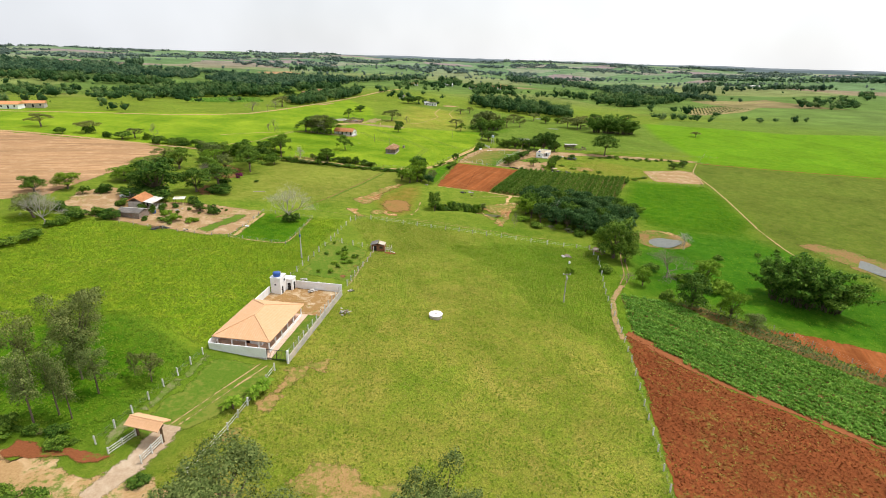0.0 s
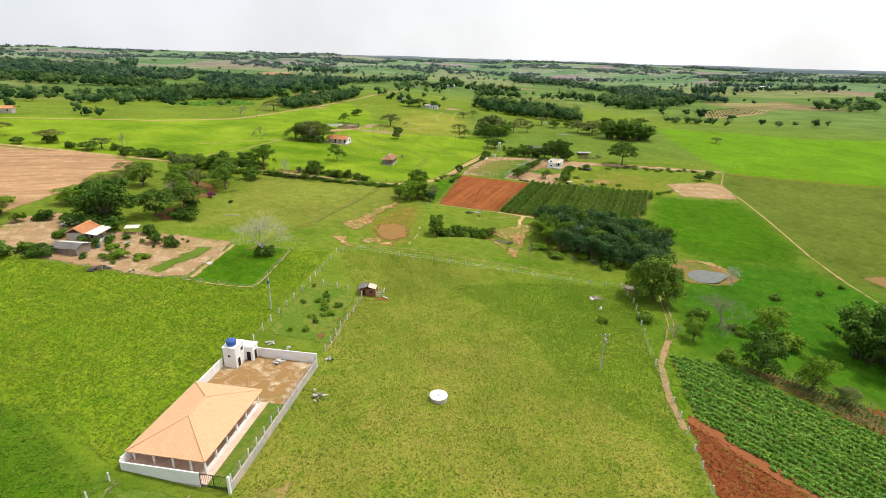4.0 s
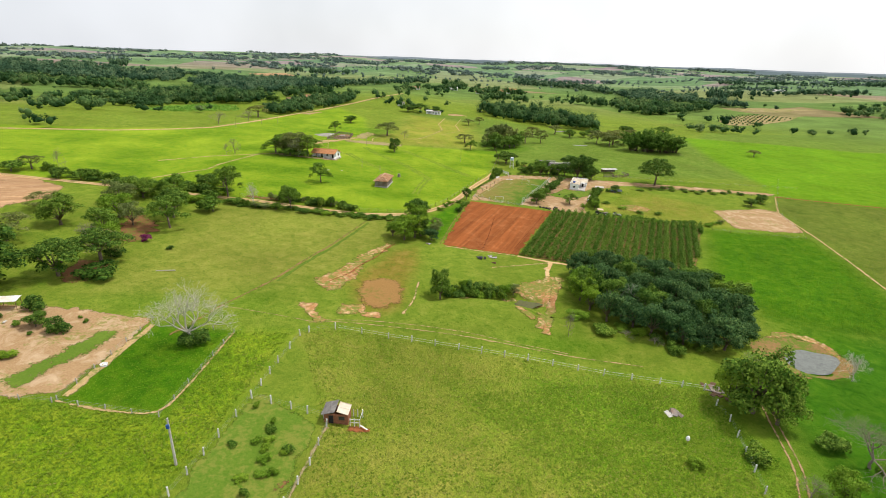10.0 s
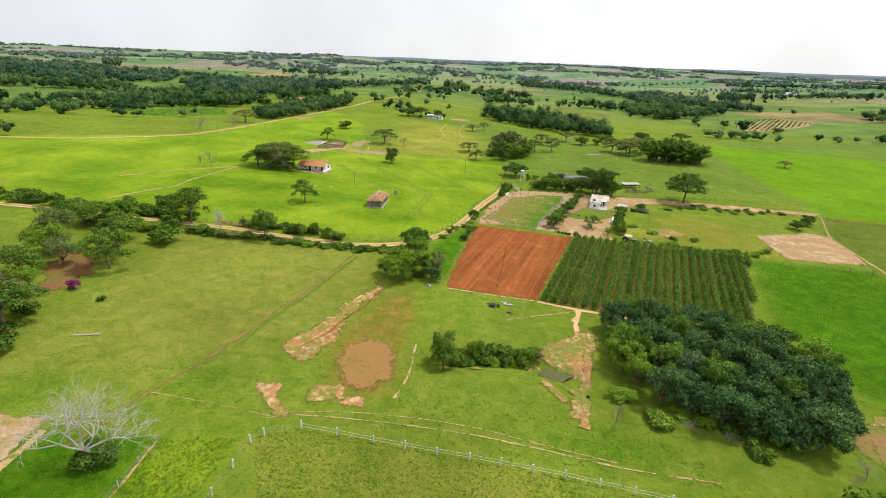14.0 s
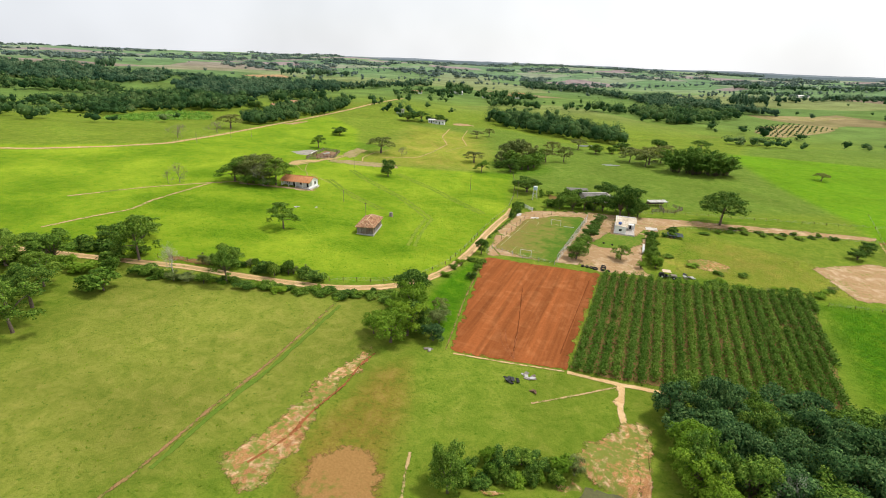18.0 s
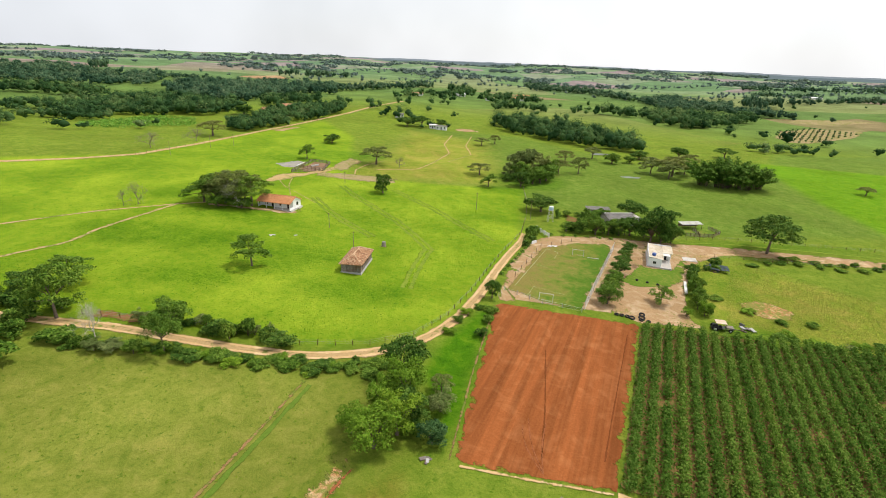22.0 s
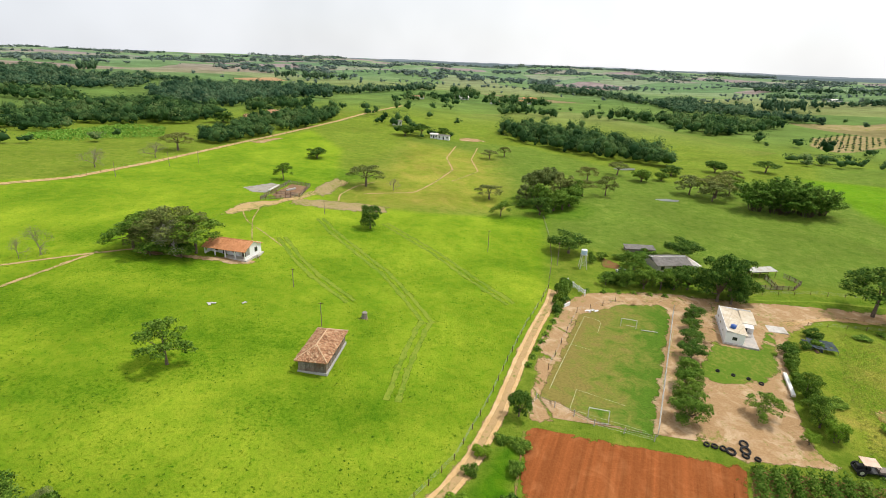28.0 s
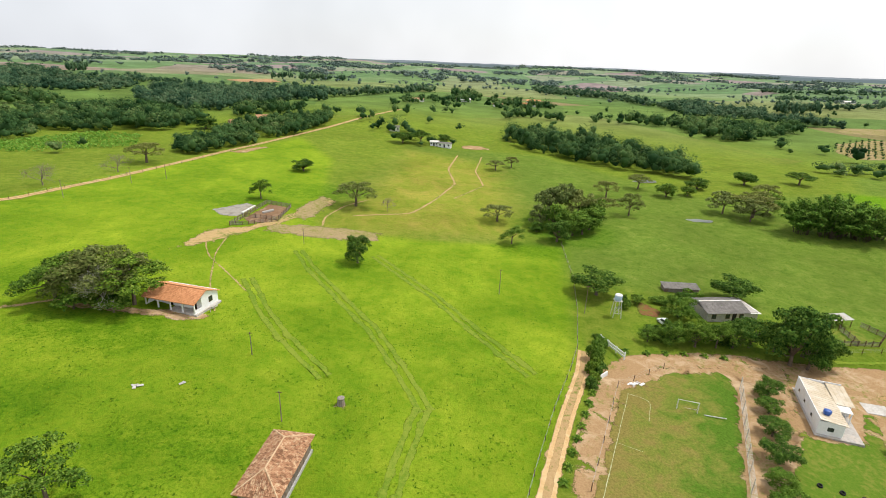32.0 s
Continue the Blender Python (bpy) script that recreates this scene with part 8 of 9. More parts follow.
def trailer():
    t = thing("farm_trailer", "old dark farm machine with faded canopy by the crop", "trailer", pose(*on(69.4, 274.6), 0, 0, -12))
    part("chassis", Geo().box(-2.6, -0.8, 0.55, 2.4, 0.8, 0.75).box(2.4, -0.08, 0.5, 4.0, 0.08, 0.62), dark_metal, t)
    part("canopy", Geo().slab([(-1.9, -1.0, 2.2), (0.5, -1.0, 2.15), (0.5, 1.0, 2.25), (-1.9, 1.0, 2.3)], 0.08), pink_floor, t, "faded pinkish canopy")
    for x in (-1.8, 0.4):
        for y in (-0.75, 0.75):
            part("canopy_post", Geo().tube([(x, y, 0.7), (x, y, 2.2)], 0.04, 6), dark_metal, t)
    part("engine", Geo().box(-2.4, -0.4, 0.76, -1.2, 0.4, 1.5, 0.05), dark_metal, t)
    part("seat", Geo().box(-0.9, -0.3, 0.76, -0.3, 0.3, 1.2, 0.03), rubber, t)
    part("load", Geo().box(0.7, -0.7, 0.76, 2.3, 0.7, 1.1, 0.03), old_wood, t)
    for x, r in ((-1.9, 0.65), (1.5, 0.45)):
        for y in (-0.95, 0.95):
            w = part("wheel", Geo().tube([(x, y - 0.13, r), (x, y + 0.13, r)], r, 16), rubber, t)
            part("rim", Geo().tube([(x, y - 0.14, r), (x, y + 0.14, r)], r * 0.5, 12), galv, w)


trailer()
heap("scrap_heap", 75.6, 276.2, height(75.6, 276.2), 10, 0.7, [dark_metal, old_wood, grey_post], "loose scrap metal in the rough grass", "scrap", 1.2)
heap("board_pile", 19.4, 220.3, height(19.4, 220.3), 7, 0.7, [old_wood, grey_post], "weathered boards thrown on the grass by the red field", "boards", 1.2, 0.2)
heap("scrap_heap", 15.2, 218.4, height(15.2, 218.4), 9, 0.6, [dark_metal, rubber], "small dark heap on the grass", "scrap", 0.7)
heap("scrap_heap", 19.0, 215.6, height(19, 215.6), 6, 0.45, [brown_wood], "small heap of branches on the grass", "branches", 0.6)
heap("board_pile", -0.6, 226.6, height(-0.6, 226.6), 5, 0.5, [old_wood, grey_post], "pale boards at the field corner", "boards", 0.8, 0.3)
heap("branch_pile", 44.6, 151, height(44.6, 151), 7, 0.9, [old_wood, concrete], "dead pale branches in the grass", "branches", 1.0, 0.3)
heap("branch_pile", 57.4, 158.8, height(57.4, 158.8), 12, 1.3, [old_wood, brown_wood], "fallen branches under the corner tree", "branches", 2.4, 0.3)
heap("stone_group", -49.1, 312.1, height(-49.1, 312.1), 4, 0.45, [concrete], "two pale stones in the pasture", "stones", 0.5)
heap("stone_group", -42.4, 313.8, height(-42.4, 313.8), 3, 0.35, [concrete], "pale stone in the pasture", "stones", 0.4)
heap("stone_group", 38.2, 323.6, height(38.2, 323.6), 8, 0.6, [concrete, white_paint], "pale rubble at the pitch corner", "stones", 0.9, 0.4)
plant("lightbush", 43, 138.2, 2.8, 1.9, "alone in the lush meadow corner")
t = thing("white_post", "white sack on a stake in the meadow", "stake", pose(*on(43.7, 143.6)))
part("stake", Geo().tube([(0, 0, -0.3), (0.05, 0, 1.2)], 0.05, 6), old_wood, t)
part("sack", Geo().lathe([(0.12, 0.55), (0.3, 0.7), (0.34, 1.1), (0.2, 1.4), (0.05, 1.5)], 10), white_paint, t)
# white gate and low wall at the lane's end
t = thing("lane_gate", "open white board gate at the lane's end", "gate", pose(*on(35.9, 339.2), 0, 0, math.degrees(math.atan2(-7.5, 2.9))))
part("board", Geo().box(0, -0.05, 0.25, 8.0, 0.05, 0.6).box(0, -0.05, 0.85, 8.0, 0.05, 1.25), white_paint, t)
for x in (0.05, 2.7, 5.3, 7.9):
    part("post", Geo().box(x - 0.09, -0.12, -0.5, x + 0.09, 0.12, 1.5, 0.02), white_paint, t)
t = thing("low_wall", "short white garden wall beside the lane", "wall", pose(*on(31.6, 324.4), 0, 0, 41))
part("wall", Geo().box(0, -0.15, -0.4, 2.4, 0.15, 0.9, 0.03), white_paint, t)


# ---- old farm with water tower ----
def farm():
    z = min(height(64, 350), height(79, 352), height(80, 360), height(67, 360)) + 0.2
    t = thing("grey_farmhouse", "low farmhouse with grey fibre cement gable roof", "house", pose(65.0, 350.6, z, 0, 0, 5))
    part("wall", Geo().box(0.4, 0.4, -1.2, 13.2, 8.6, 2.5), raw_plaster, t)
    sheet_roof(t, [(0, 0, 2.5), (11.0, 0, 2.5), (11.0, 4.6, 3.7), (0, 4.6, 3.7)], grey_sheet, "weathered grey roof", 1.1)
    sheet_roof(t, [(11.0, 9.2, 2.5), (0, 9.2, 2.5), (0, 4.6, 3.7), (11.0, 4.6, 3.7)], grey_sheet, "", 1.1)
    sheet_roof(t, [(11.02, 0, 2.4), (13.8, 0, 2.3), (13.8, 9.2, 2.3), (11.02, 9.2, 2.4)], white_sheet, "white sheet lean-to roof")
    part("ridge_strip", Geo().box(-0.1, 4.4, 3.68, 11.1, 4.8, 3.8), white_sheet, t)
    for x in (2, 5.5, 9):
        window(t, x, 0.4, 1.0, 1.0, 1.1, "y-", brown_wood)
    window(t, 7.2, 0.4, 0.05, 0.9, 2.1, "y-", brown_wood, "door")
    t = thing("long_shed", "low dark shed behind the farm garden", "shed", pose(*on(66, 368), 0, 0, -4))
    part("wall", Geo().box(-4.5, -1.5, -0.5, 4.5, 1.5, 1.2), old_wood, t)
    sheet_roof(t, [(-4.8, -1.8, 1.25), (4.8, -1.8, 1.25), (4.8, 1.8, 1.7), (-4.8, 1.8, 1.7)], grey_sheet)
    t = thing("water_tower", "white steel water tower on four legs", "water tower", pose(*on(43, 350.8)))
    for sx in (-1, 1):
        for sy in (-1, 1):
            part("leg", Geo().tube([(sx * 1.0, sy * 1.0, -0.3), (sx * 0.62, sy * 0.62, 4.2)], 0.08, 6), post_paint, t)
    part("brace", Geo().beam((-0.9, -0.9, 1.2), (0.9, -0.9, 1.2), 0.07, 0.07).beam((-0.9, 0.9, 1.2), (0.9, 0.9, 1.2), 0.07, 0.07).beam((-0.75, -0.75, 2.8), (0.75, -0.75, 2.8), 0.07, 0.07).beam((-0.9, -0.9, 1.2), (0.72, -0.72, 2.8), 0.05, 0.05).beam((0.9, -0.9, 1.2), (-0.72, -0.72, 2.8), 0.05, 0.05), post_paint, t)
    part("platform", Geo().box(-0.9, -0.9, 4.2, 0.9, 0.9, 4.32), concrete, t)
    part("tank", Geo().lathe([(0.75, 4.33), (0.85, 4.6), (0.85, 5.5), (0.8, 5.6)], 18), surface("pale blue tank plastic", (0.38, 0.5, 0.66), (0.5, 0.62, 0.76), 3, 0.5), t, "pale blue tank", True)
    part("lid", Geo().lathe([(0.9, 5.6), (0.86, 5.7), (0.3, 5.86)], 18), white_paint, t, "", True)
    t = thing("cattle_shelter", "open cattle shelter with white sheet roof", "shelter", pose(*on(93.4, 350.6), 0, 0, 9))
    sheet_roof(t, [(0, 0, 2.0), (8.6, 0, 2.0), (8.6, 3.2, 2.3), (0, 3.2, 2.3)], old_sheet, "weathered pale roof sheets")
    for x in (0.3, 3.2, 6.2, 9.1):
        for y in (0.3, 3.3):
            part("post", Geo().tube([(x * 0.92, y * 0.9, -0.5), (x * 0.92, y * 0.9, 2.0 + 0.08 * y)], 0.09, 6), brown_wood, t)
    part("back_boards", Geo().box(0.2, 3.05, 0.3, 8.4, 3.15, 1.5), old_wood, t)


farm()


def corral_fence(line, label, h=1.5, gap=1.8):
    x0, y0 = line[0]
    z0 = height(x0, y0)
    t = thing("corral_fence", label, "fence", pose(x0, y0, z0))
    for (ax, ay), (bx, by) in zip(line, line[1:]):
        n = max(1, round(math.hypot(bx - ax, by - ay) / gap))
        for i in range(n):
            x, y = ax + (bx - ax) * i / n, ay + (by - ay) * i / n
            part("post", Geo().tube([(x - x0, y - y0, height(x, y) - z0 - 0.4), (x - x0, y - y0, height(x, y) - z0 + h * pile_rng.uniform(0.95, 1.15))], 0.1, 6), brown_wood, t)
        za, zb = height(ax, ay) - z0, height(bx, by) - z0
        for k in range(4):
            part("rail", Geo().beam((ax - x0, ay - y0, za + 0.25 + 0.33 * k), (bx - x0, by - y0, zb + 0.25 + 0.33 * k), 0.05, 0.14), old_wood, t)


corral_fence([(91.4, 343), (101.6, 343.2), (106.4, 347.4), (104.4, 352.6)], "dark board fence of the cattle pen")
corral_fence([(97.4, 350.4), (97, 343.4)], "dark board fence dividing the cattle pen")
ground_patch("pen_grass", [(92, 343.6), (101, 344), (105, 347.8), (103.4, 351), (93.4, 350)], lawn_green, "bright grass in the cattle pen", "pen", 0.06, 0.3, 2)
# corral in the bright pasture
ground_patch("corral_floor", [(-63.4, 400), (-60.6, 417.4), (-52.6, 415.2), (-52.6, 399.6), (-60, 395)], pen_mud, "trampled brown corral floor", "corral floor", 0.07, 0.3, 2)
ground_patch("concrete_floor", [(-76, 406), (-71, 400.4), (-65.6, 400.6), (-63.4, 413.6), (-68, 416)], stained_concrete, "grey concrete floor beside the corral", "concrete floor", 0.12, 0.2, 2)
corral_fence([(-64.6, 391.6), (-63.6, 400), (-61.6, 417.8), (-52.4, 415.6), (-52.4, 399.4), (-59.6, 394), (-64.6, 391.6)], "dark wooden corral fence")
corral_fence([(-63.4, 401), (-52.6, 400.4)], "dark wooden corral fence dividing the pens")
t = thing("feed_trough", "long white feed trough along the corral", "trough", pose(*on(-64.6, 408), 0, 0, -8))
part("trough", Geo().box(-0.3, -4.5, 0.3, 0.3, 4.5, 0.7, 0.03), white_sheet, t)
for y in (-4, -1.4, 1.4, 4):
    part("support", Geo().box(-0.35, y - 0.2, -0.4, 0.35, y + 0.2, 0.295), concrete, t)
t = thing("feed_trough", "short grey feed trough inside the corral", "trough", pose(*on(-58, 408), 0, 0, -35))
part("trough", Geo().box(-0.4, -2.2, 0.2, 0.4, 2.2, 0.7, 0.05), grey_post, t)
part("support", Geo().box(-0.3, -1.8, -0.3, 0.3, 1.8, 0.195), concrete, t)


# ---- old farmstead ----
def old_farm():
    z = height(-92, 161) + 0.1
    t = thing("old_farmhouse", "small farmhouse with orange tile gable and white lean-to roof", "house", pose(-89.4, 156.8, z, 0, 0, 90))
    part("wall", Geo().box(0.3, 0.3, -1.0, 9.0, 5.2, 2.5), raw_plaster, t)
    gable_roof(t, -0.2, -0.2, 9.4, 5.6, 2.5, 3.9, orange_tile, "orange tile gable roof", (0.34, 0.42), "x")
    sheet_roof(t, [(0.4, -3.6, 2.0), (9.6, -3.6, 2.0), (9.6, -0.22, 2.5), (0.4, -0.22, 2.5)], white_sheet, "white sheet porch roof")
    for x in (0.6, 3.5, 6.5, 9.4):
        part("porch_post", Geo().tube([(x, -3.4, -0.5), (x, -3.4, 2.0)], 0.07, 6), brown_wood, t)
    part("porch_floor", Geo().box(0.4, -3.6, -0.8, 9.4, 0.29, 0.1), concrete, t)
    for x, dr in ((2, 0), (4.5, 1), (7, 0)):
        window(t, x, 0.3, 0.1 if dr else 1.0, 0.9, 2.0 if dr else 1.0, "y-", brown_wood, "door" if dr else "window")
    t.scale = (0.77, 0.86, 1.0)
    t = thing("tumbledown_shed", "low grey shed with patched fibre cement roof", "shed", pose(*on(-89.4, 151.4), 0, 0, -8))
    part("wall", Geo().box(-3.4, -2.2, -0.5, 3.4, 2.2, 1.9), old_wood, t)
    sheet_roof(t, [(-3.8, -2.6, 1.7), (3.8, -2.6, 1.7), (3.8, 0, 2.5), (-3.8, 0, 2.5)], grey_sheet, "", 1.0)
    sheet_roof(t, [(3.8, 2.6, 1.75), (-3.8, 2.6, 1.75), (-3.8, 0.02, 2.5), (3.8, 0.02, 2.5)], white_sheet, "", 1.0)
    t = thing("small_shelter", "small open shelter with white sheet roof", "shelter", pose(*on(-82.8, 167.4), 0, 0, 10))
    sheet_roof(t, [(-1.8, -1.1, 1.9), (1.8, -1.1, 1.9), (1.8, 1.1, 2.2), (-1.8, 1.1, 2.2)], white_sheet)
    for x in (-1.6, 1.6):
        for y in (-0.9, 0.9):
            part("post", Geo().tube([(x, y, -0.3), (x, y, 1.9)], 0.06, 6), brown_wood, t)
    water_tank(pose(*on(-85.4, 155.4)), 0.6, 1.0, "blue barrel in the sandy farmyard")
    heap("scrap_heap", -80.6, 160.4, height(-80.6, 160.4), 8, 0.5, [concrete, old_wood], "pale scrap in the farmyard", "scrap", 0.8)
    heap("board_pile", -78, 142.9, height(-78, 142.9), 7, 1.4, [dark_metal, brown_wood], "dark boards along the yard edge", "boards", 1.6, 0.2)
    heap("stone_group", -70.4, 143.4, height(-70.4, 143.4), 5, 0.35, [dark_metal, concrete], "small dark rubble in the yard", "rubble", 1.0)
    for x, y, w in [(-84, 158, 2.2), (-82, 163, 2.6), (-79, 157, 1.6), (-77, 161.4, 1.8), (-75.4, 164.6, 2.4), (-73, 158.6, 1.2), (-71, 161, 1.4), (-80.4, 149.4, 2.0), (-84.6, 148, 2.4), (-76.4, 146.4, 1.6), (-98.6, 160, 2.0), (-66.6, 164.8, 1.3), (-68.6, 166, 1.0), (-90, 170.4, 3.0), (-78, 168.6, 2.8)]:
        plant("bush" if x > -80 else "darkbush", x, y, w, w * 0.75, "in the farmyard")
    t = thing("drinking_trough", "small white tub in the paddock", "tub", pose(*on(-55.6, 151.6)))
    part("tub", Geo().lathe([(0.5, -0.2), (0.6, 0.4), (0.55, 0.42), (0.45, 0.1)], 16), white_paint, t)
    t = thing("timber_log", "pale cut log lying in the pasture", "log", pose(*on(-64, 190.5, 0.1), 0, 0, 5))
    part("log", Geo().tube([(-2.2, 0, 0.1), (2.2, 0.2, 0.1)], 0.14, 8), pale_bark, t)


old_farm()

# ---- crops, grass and far woods, too many to count ----
def cloud_mesh(name, verts, corners, mat):
    """A mesh of loose faces from an array of shape (faces, corners, 3)."""
    v = np.asarray(verts, np.float32).reshape(-1, 3)
    n = len(v) // corners
    me = bpy.data.meshes.new(name)
    me.vertices.add(len(v))
    me.vertices.foreach_set("co", v.ravel())
    me.loops.add(len(v))
    me.loops.foreach_set("vertex_index", np.arange(len(v), dtype=np.int32))
    me.polygons.add(n)
    me.polygons.foreach_set("loop_start", np.arange(0, len(v), corners, dtype=np.int32))
    me.materials.append(mat)
    me.update(calc_edges=True)
    me.validate()
    return me


def sprays(rng, centres, sizes, flat=0.5, droop=0.3, out=0.0):
    """One leaf quad for each centre, turned at random or outwards."""
    n = len(centres)
    nrm = rng.normal(size=(n, 3)) * 0.6 + (0, 0, flat) + out
    nrm /= np.linalg.norm(nrm, axis=1)[:, None]
    t = np.cross(nrm, rng.normal(size=(n, 3)))
    t /= np.linalg.norm(t, axis=1)[:, None] + 1e-6
    u = np.cross(nrm, t)
    s = np.asarray(sizes)[:, None]
    return np.stack([centres - t * s * 0.7, centres + u * s * 0.5, centres + t * s - np.array((0, 0, 1)) * s * droop, centres - u * s * 0.5], 1)


crop_leaf = foliage("tall crop leaves", (0.046, 0.115, 0.013), (0.105, 0.2, 0.024), (0.205, 0.3, 0.058), 0.35)
veg_leaf = foliage("vegetable leaves", (0.1, 0.24, 0.03), (0.19, 0.38, 0.055), (0.32, 0.52, 0.11), 0.4)
maize_leaf = foliage("young maize leaves", (0.08, 0.13, 0.035), (0.15, 0.21, 0.07), (0.27, 0.31, 0.14), 0.4)


def rows(name, outline, heading, gap, step, leaves, spread, high, size, mat, label, category, seed, miss=0.04, hill=None):
    """Planted rows within an outline, one object a row."""
    rng = np.random.default_rng(seed)
    d = Vector((math.cos(radians(heading)), math.sin(radians(heading))))
    s = Vector((-d.y, d.x))
    across = [Vector(p).dot(s) for p in outline]
    along = [Vector(p).dot(d) for p in outline]
    k = min(across) + gap * 0.5
    while k < max(across):
        pts = []
        a = min(along)
        while a < max(along):
            x, y = d.x * a + s.x * k, d.y * a + s.y * k
            x, y = x + rng.normal() * 0.06, y + rng.normal() * 0.06
            if edge_gap(x, y, outline) > 0.25 and rng.uniform() > miss and noise.noise(Vector((x * 0.22, y * 0.22, seed))) > -0.62:
                pts.append((x, y, height(x, y)))
            a += step
        if len(pts) > 3:
            base = np.repeat(np.array(pts), leaves, 0)
            f = np.repeat(rng.uniform(0.7, 1.2, len(pts)), leaves)
            z = rng.uniform(0.1, 1.0, len(base))
            off = rng.normal(size=(len(base), 2)) * spread * (1.15 - 0.6 * z)[:, None]
            base[:, :2] += off
            base[:, 2] += z * high * f
            me = cloud_mesh("crop_row", sprays(rng, base, rng.uniform(0.7, 1.3, len(base)) * size, 1.0), 4, mat)
            tagged(part(name, me, None), label, category, name.replace("_", " ") + "s of one field", "stuff")
        k += gap


rows("crop_row", CROP, math.degrees(math.atan2(51.2, 22)), 2.45, 0.42, 36, 0.6, 1.9, 0.27, crop_leaf, "row of tall green crop plants on red soil", "crop row", 41)
rows("vegetable_row", VEG_R, math.degrees(math.atan2(-32, 30)), 1.55, 0.42, 18, 0.34, 0.7, 0.34, veg_leaf, "row of leafy dark green vegetables", "crop row", 42, 0.02)
rows("maize_row", CORN_R, math.degrees(math.atan2(-32, 30)), 1.1, 0.7, 8, 0.14, 1.5, 0.3, maize_leaf, "row of young maize plants", "crop row", 43, 0.06)

grass_dry = foliage("dry meadow grass", (0.22, 0.28, 0.035), (0.32, 0.34, 0.06), (0.48, 0.44, 0.15), 0.5)
grass_lush = foliage("lush grass", (0.12, 0.24, 0.018), (0.2, 0.32, 0.025), (0.31, 0.39, 0.05), 0.5)
grass_lime = foliage("bright pasture grass", (0.12, 0.23, 0.006), (0.2, 0.31, 0.01), (0.29, 0.36, 0.018), 0.5)
grass_wet = foliage("wet pasture grass", (0.055, 0.15, 0.008), (0.095, 0.205, 0.01), (0.15, 0.25, 0.016), 0.5)
grass_dark = foliage("dark green grass clumps", (0.085, 0.165, 0.01), (0.13, 0.22, 0.014), (0.19, 0.26, 0.025), 0.5)

BARE = [RED, CROP, RED_R, VEG_R, CORN_R, [(-40.6, 83), (-25, 80), (-19.6, 112), (-35.6, 115.6)]]


def tufts(name, outline, count, size, mat, label, seed, blades=4, clump=0.0, avoid=BARE):
    rng = np.random.default_rng(seed)
    x0, x1 = min(p[0] for p in outline), max(p[0] for p in outline)
    y0, y1 = min(p[1] for p in outline), max(p[1] for p in outline)
    pts = []
    for _ in range(count * 4):
        if len(pts) >= count:
            break
        x, y = rng.uniform(x0, x1), rng.uniform(y0, y1)
        if clump and noise.noise(Vector((x * 0.12, y * 0.12, seed))) + 0.5 * noise.noise(Vector((x * 0.6, y * 0.6, seed))) < clump - 0.3:
            continue
        if inside(x, y, outline) and not any(inside(x, y, p) for p in avoid):
            pts.append((x, y, height(x, y)))
    b = np.repeat(np.array(pts), blades, 0)
    n = len(b)
    a = rng.uniform(0, 2 * math.pi, n)
    d = np.stack([np.cos(a), np.sin(a), 0 * a], 1)
    w = np.stack([-np.sin(a), np.cos(a), 0 * a], 1)
    s = (size * rng.uniform(0.6, 1.4, n))[:, None]
    up = np.array((0, 0, 1.0))
    tri = np.stack([b - w * s * 0.28, b + w * s * 0.28, b + d * s * 0.75 + up * s * rng.uniform(0.25, 0.6, n)[:, None]], 1)
    tagged(part(name, cloud_mesh(name, tri, 3, mat), None), label, "grass", kind="stuff")


tufts("meadow_grass", MEADOW, 42000, 0.22, grass_dry, "yellowing tufted meadow grass", 51)
tufts("meadow_grass", MEADOW, 16000, 0.24, grass_dark, "darker tufts in the meadow", 58)
tufts("meadow_grass", MEADOW, 12000, 0.28, grass_lush, "green tufts in the meadow", 52, 4, 0.35)
tufts("meadow_grass", LUSH3, 11000, 0.28, grass_lush, "deep green grass in the meadow corner", 48)
tufts("tall_grass", TALL, 38000, 0.3, grass_lush, "rank bright green grass beside the house", 53)
tufts("tall_grass", TALL, 3500, 0.34, grass_dark, "darker tussocks in the rank grass", 55)
tufts("tall_grass", TALL, 6000, 0.3, grass_dry, "straw tips in the rank grass", 54, 3, 0.35)
tufts("paddock_grass", LUSH2, 1500, 0.2, grass_lush, "deep green paddock grass", 56)
tufts("paddock_grass", LUSH4, 5000, 0.36, grass_lush, "lush paddock grass under the trees", 57)
tufts("pasture_grass", [(-100, 258), (-20, 256), (0, 266), (28, 330), (36, 380), (-110, 400)], 14000, 0.24, grass_lime, "short bright pasture grass", 59)
tufts("pasture_grass", [(-100, 258), (-20, 256), (0, 266), (28, 330), (30, 350), (-110, 350)], 2200, 0.3, grass_wet, "darker tufts in the bright pasture", 49, 4, 0.36)
tufts("pasture_grass", [(-64, 172), (-30, 172), (-8, 236), (-18, 246), (-66, 247)], 700, 0.3, grass_dark, "dark clumps in the grazed pasture", 60)
tufts("pasture_grass", [(-18, 172), (50, 164), (36, 178), (24, 184), (-3, 186), (-6, 176)], 420, 0.28, grass_dark, "dark clumps in the grazed pasture", 61)
tufts("pasture_grass", [(72, 278), (108, 268), (125, 268), (126, 294), (98, 322), (84, 300)], 5000, 0.28, grass_dry, "rough yellowish grass", 62)
tufts("pasture_grass", [(42, 366), (110, 346), (190, 352), (190, 420), (100, 440), (45, 400)], 1600, 0.36, grass_dark, "dark clumps in the far pasture", 63)
tufts("pasture_grass", LUSH, 9000, 0.26, grass_wet, "lush wet pasture grass", 64, 4)
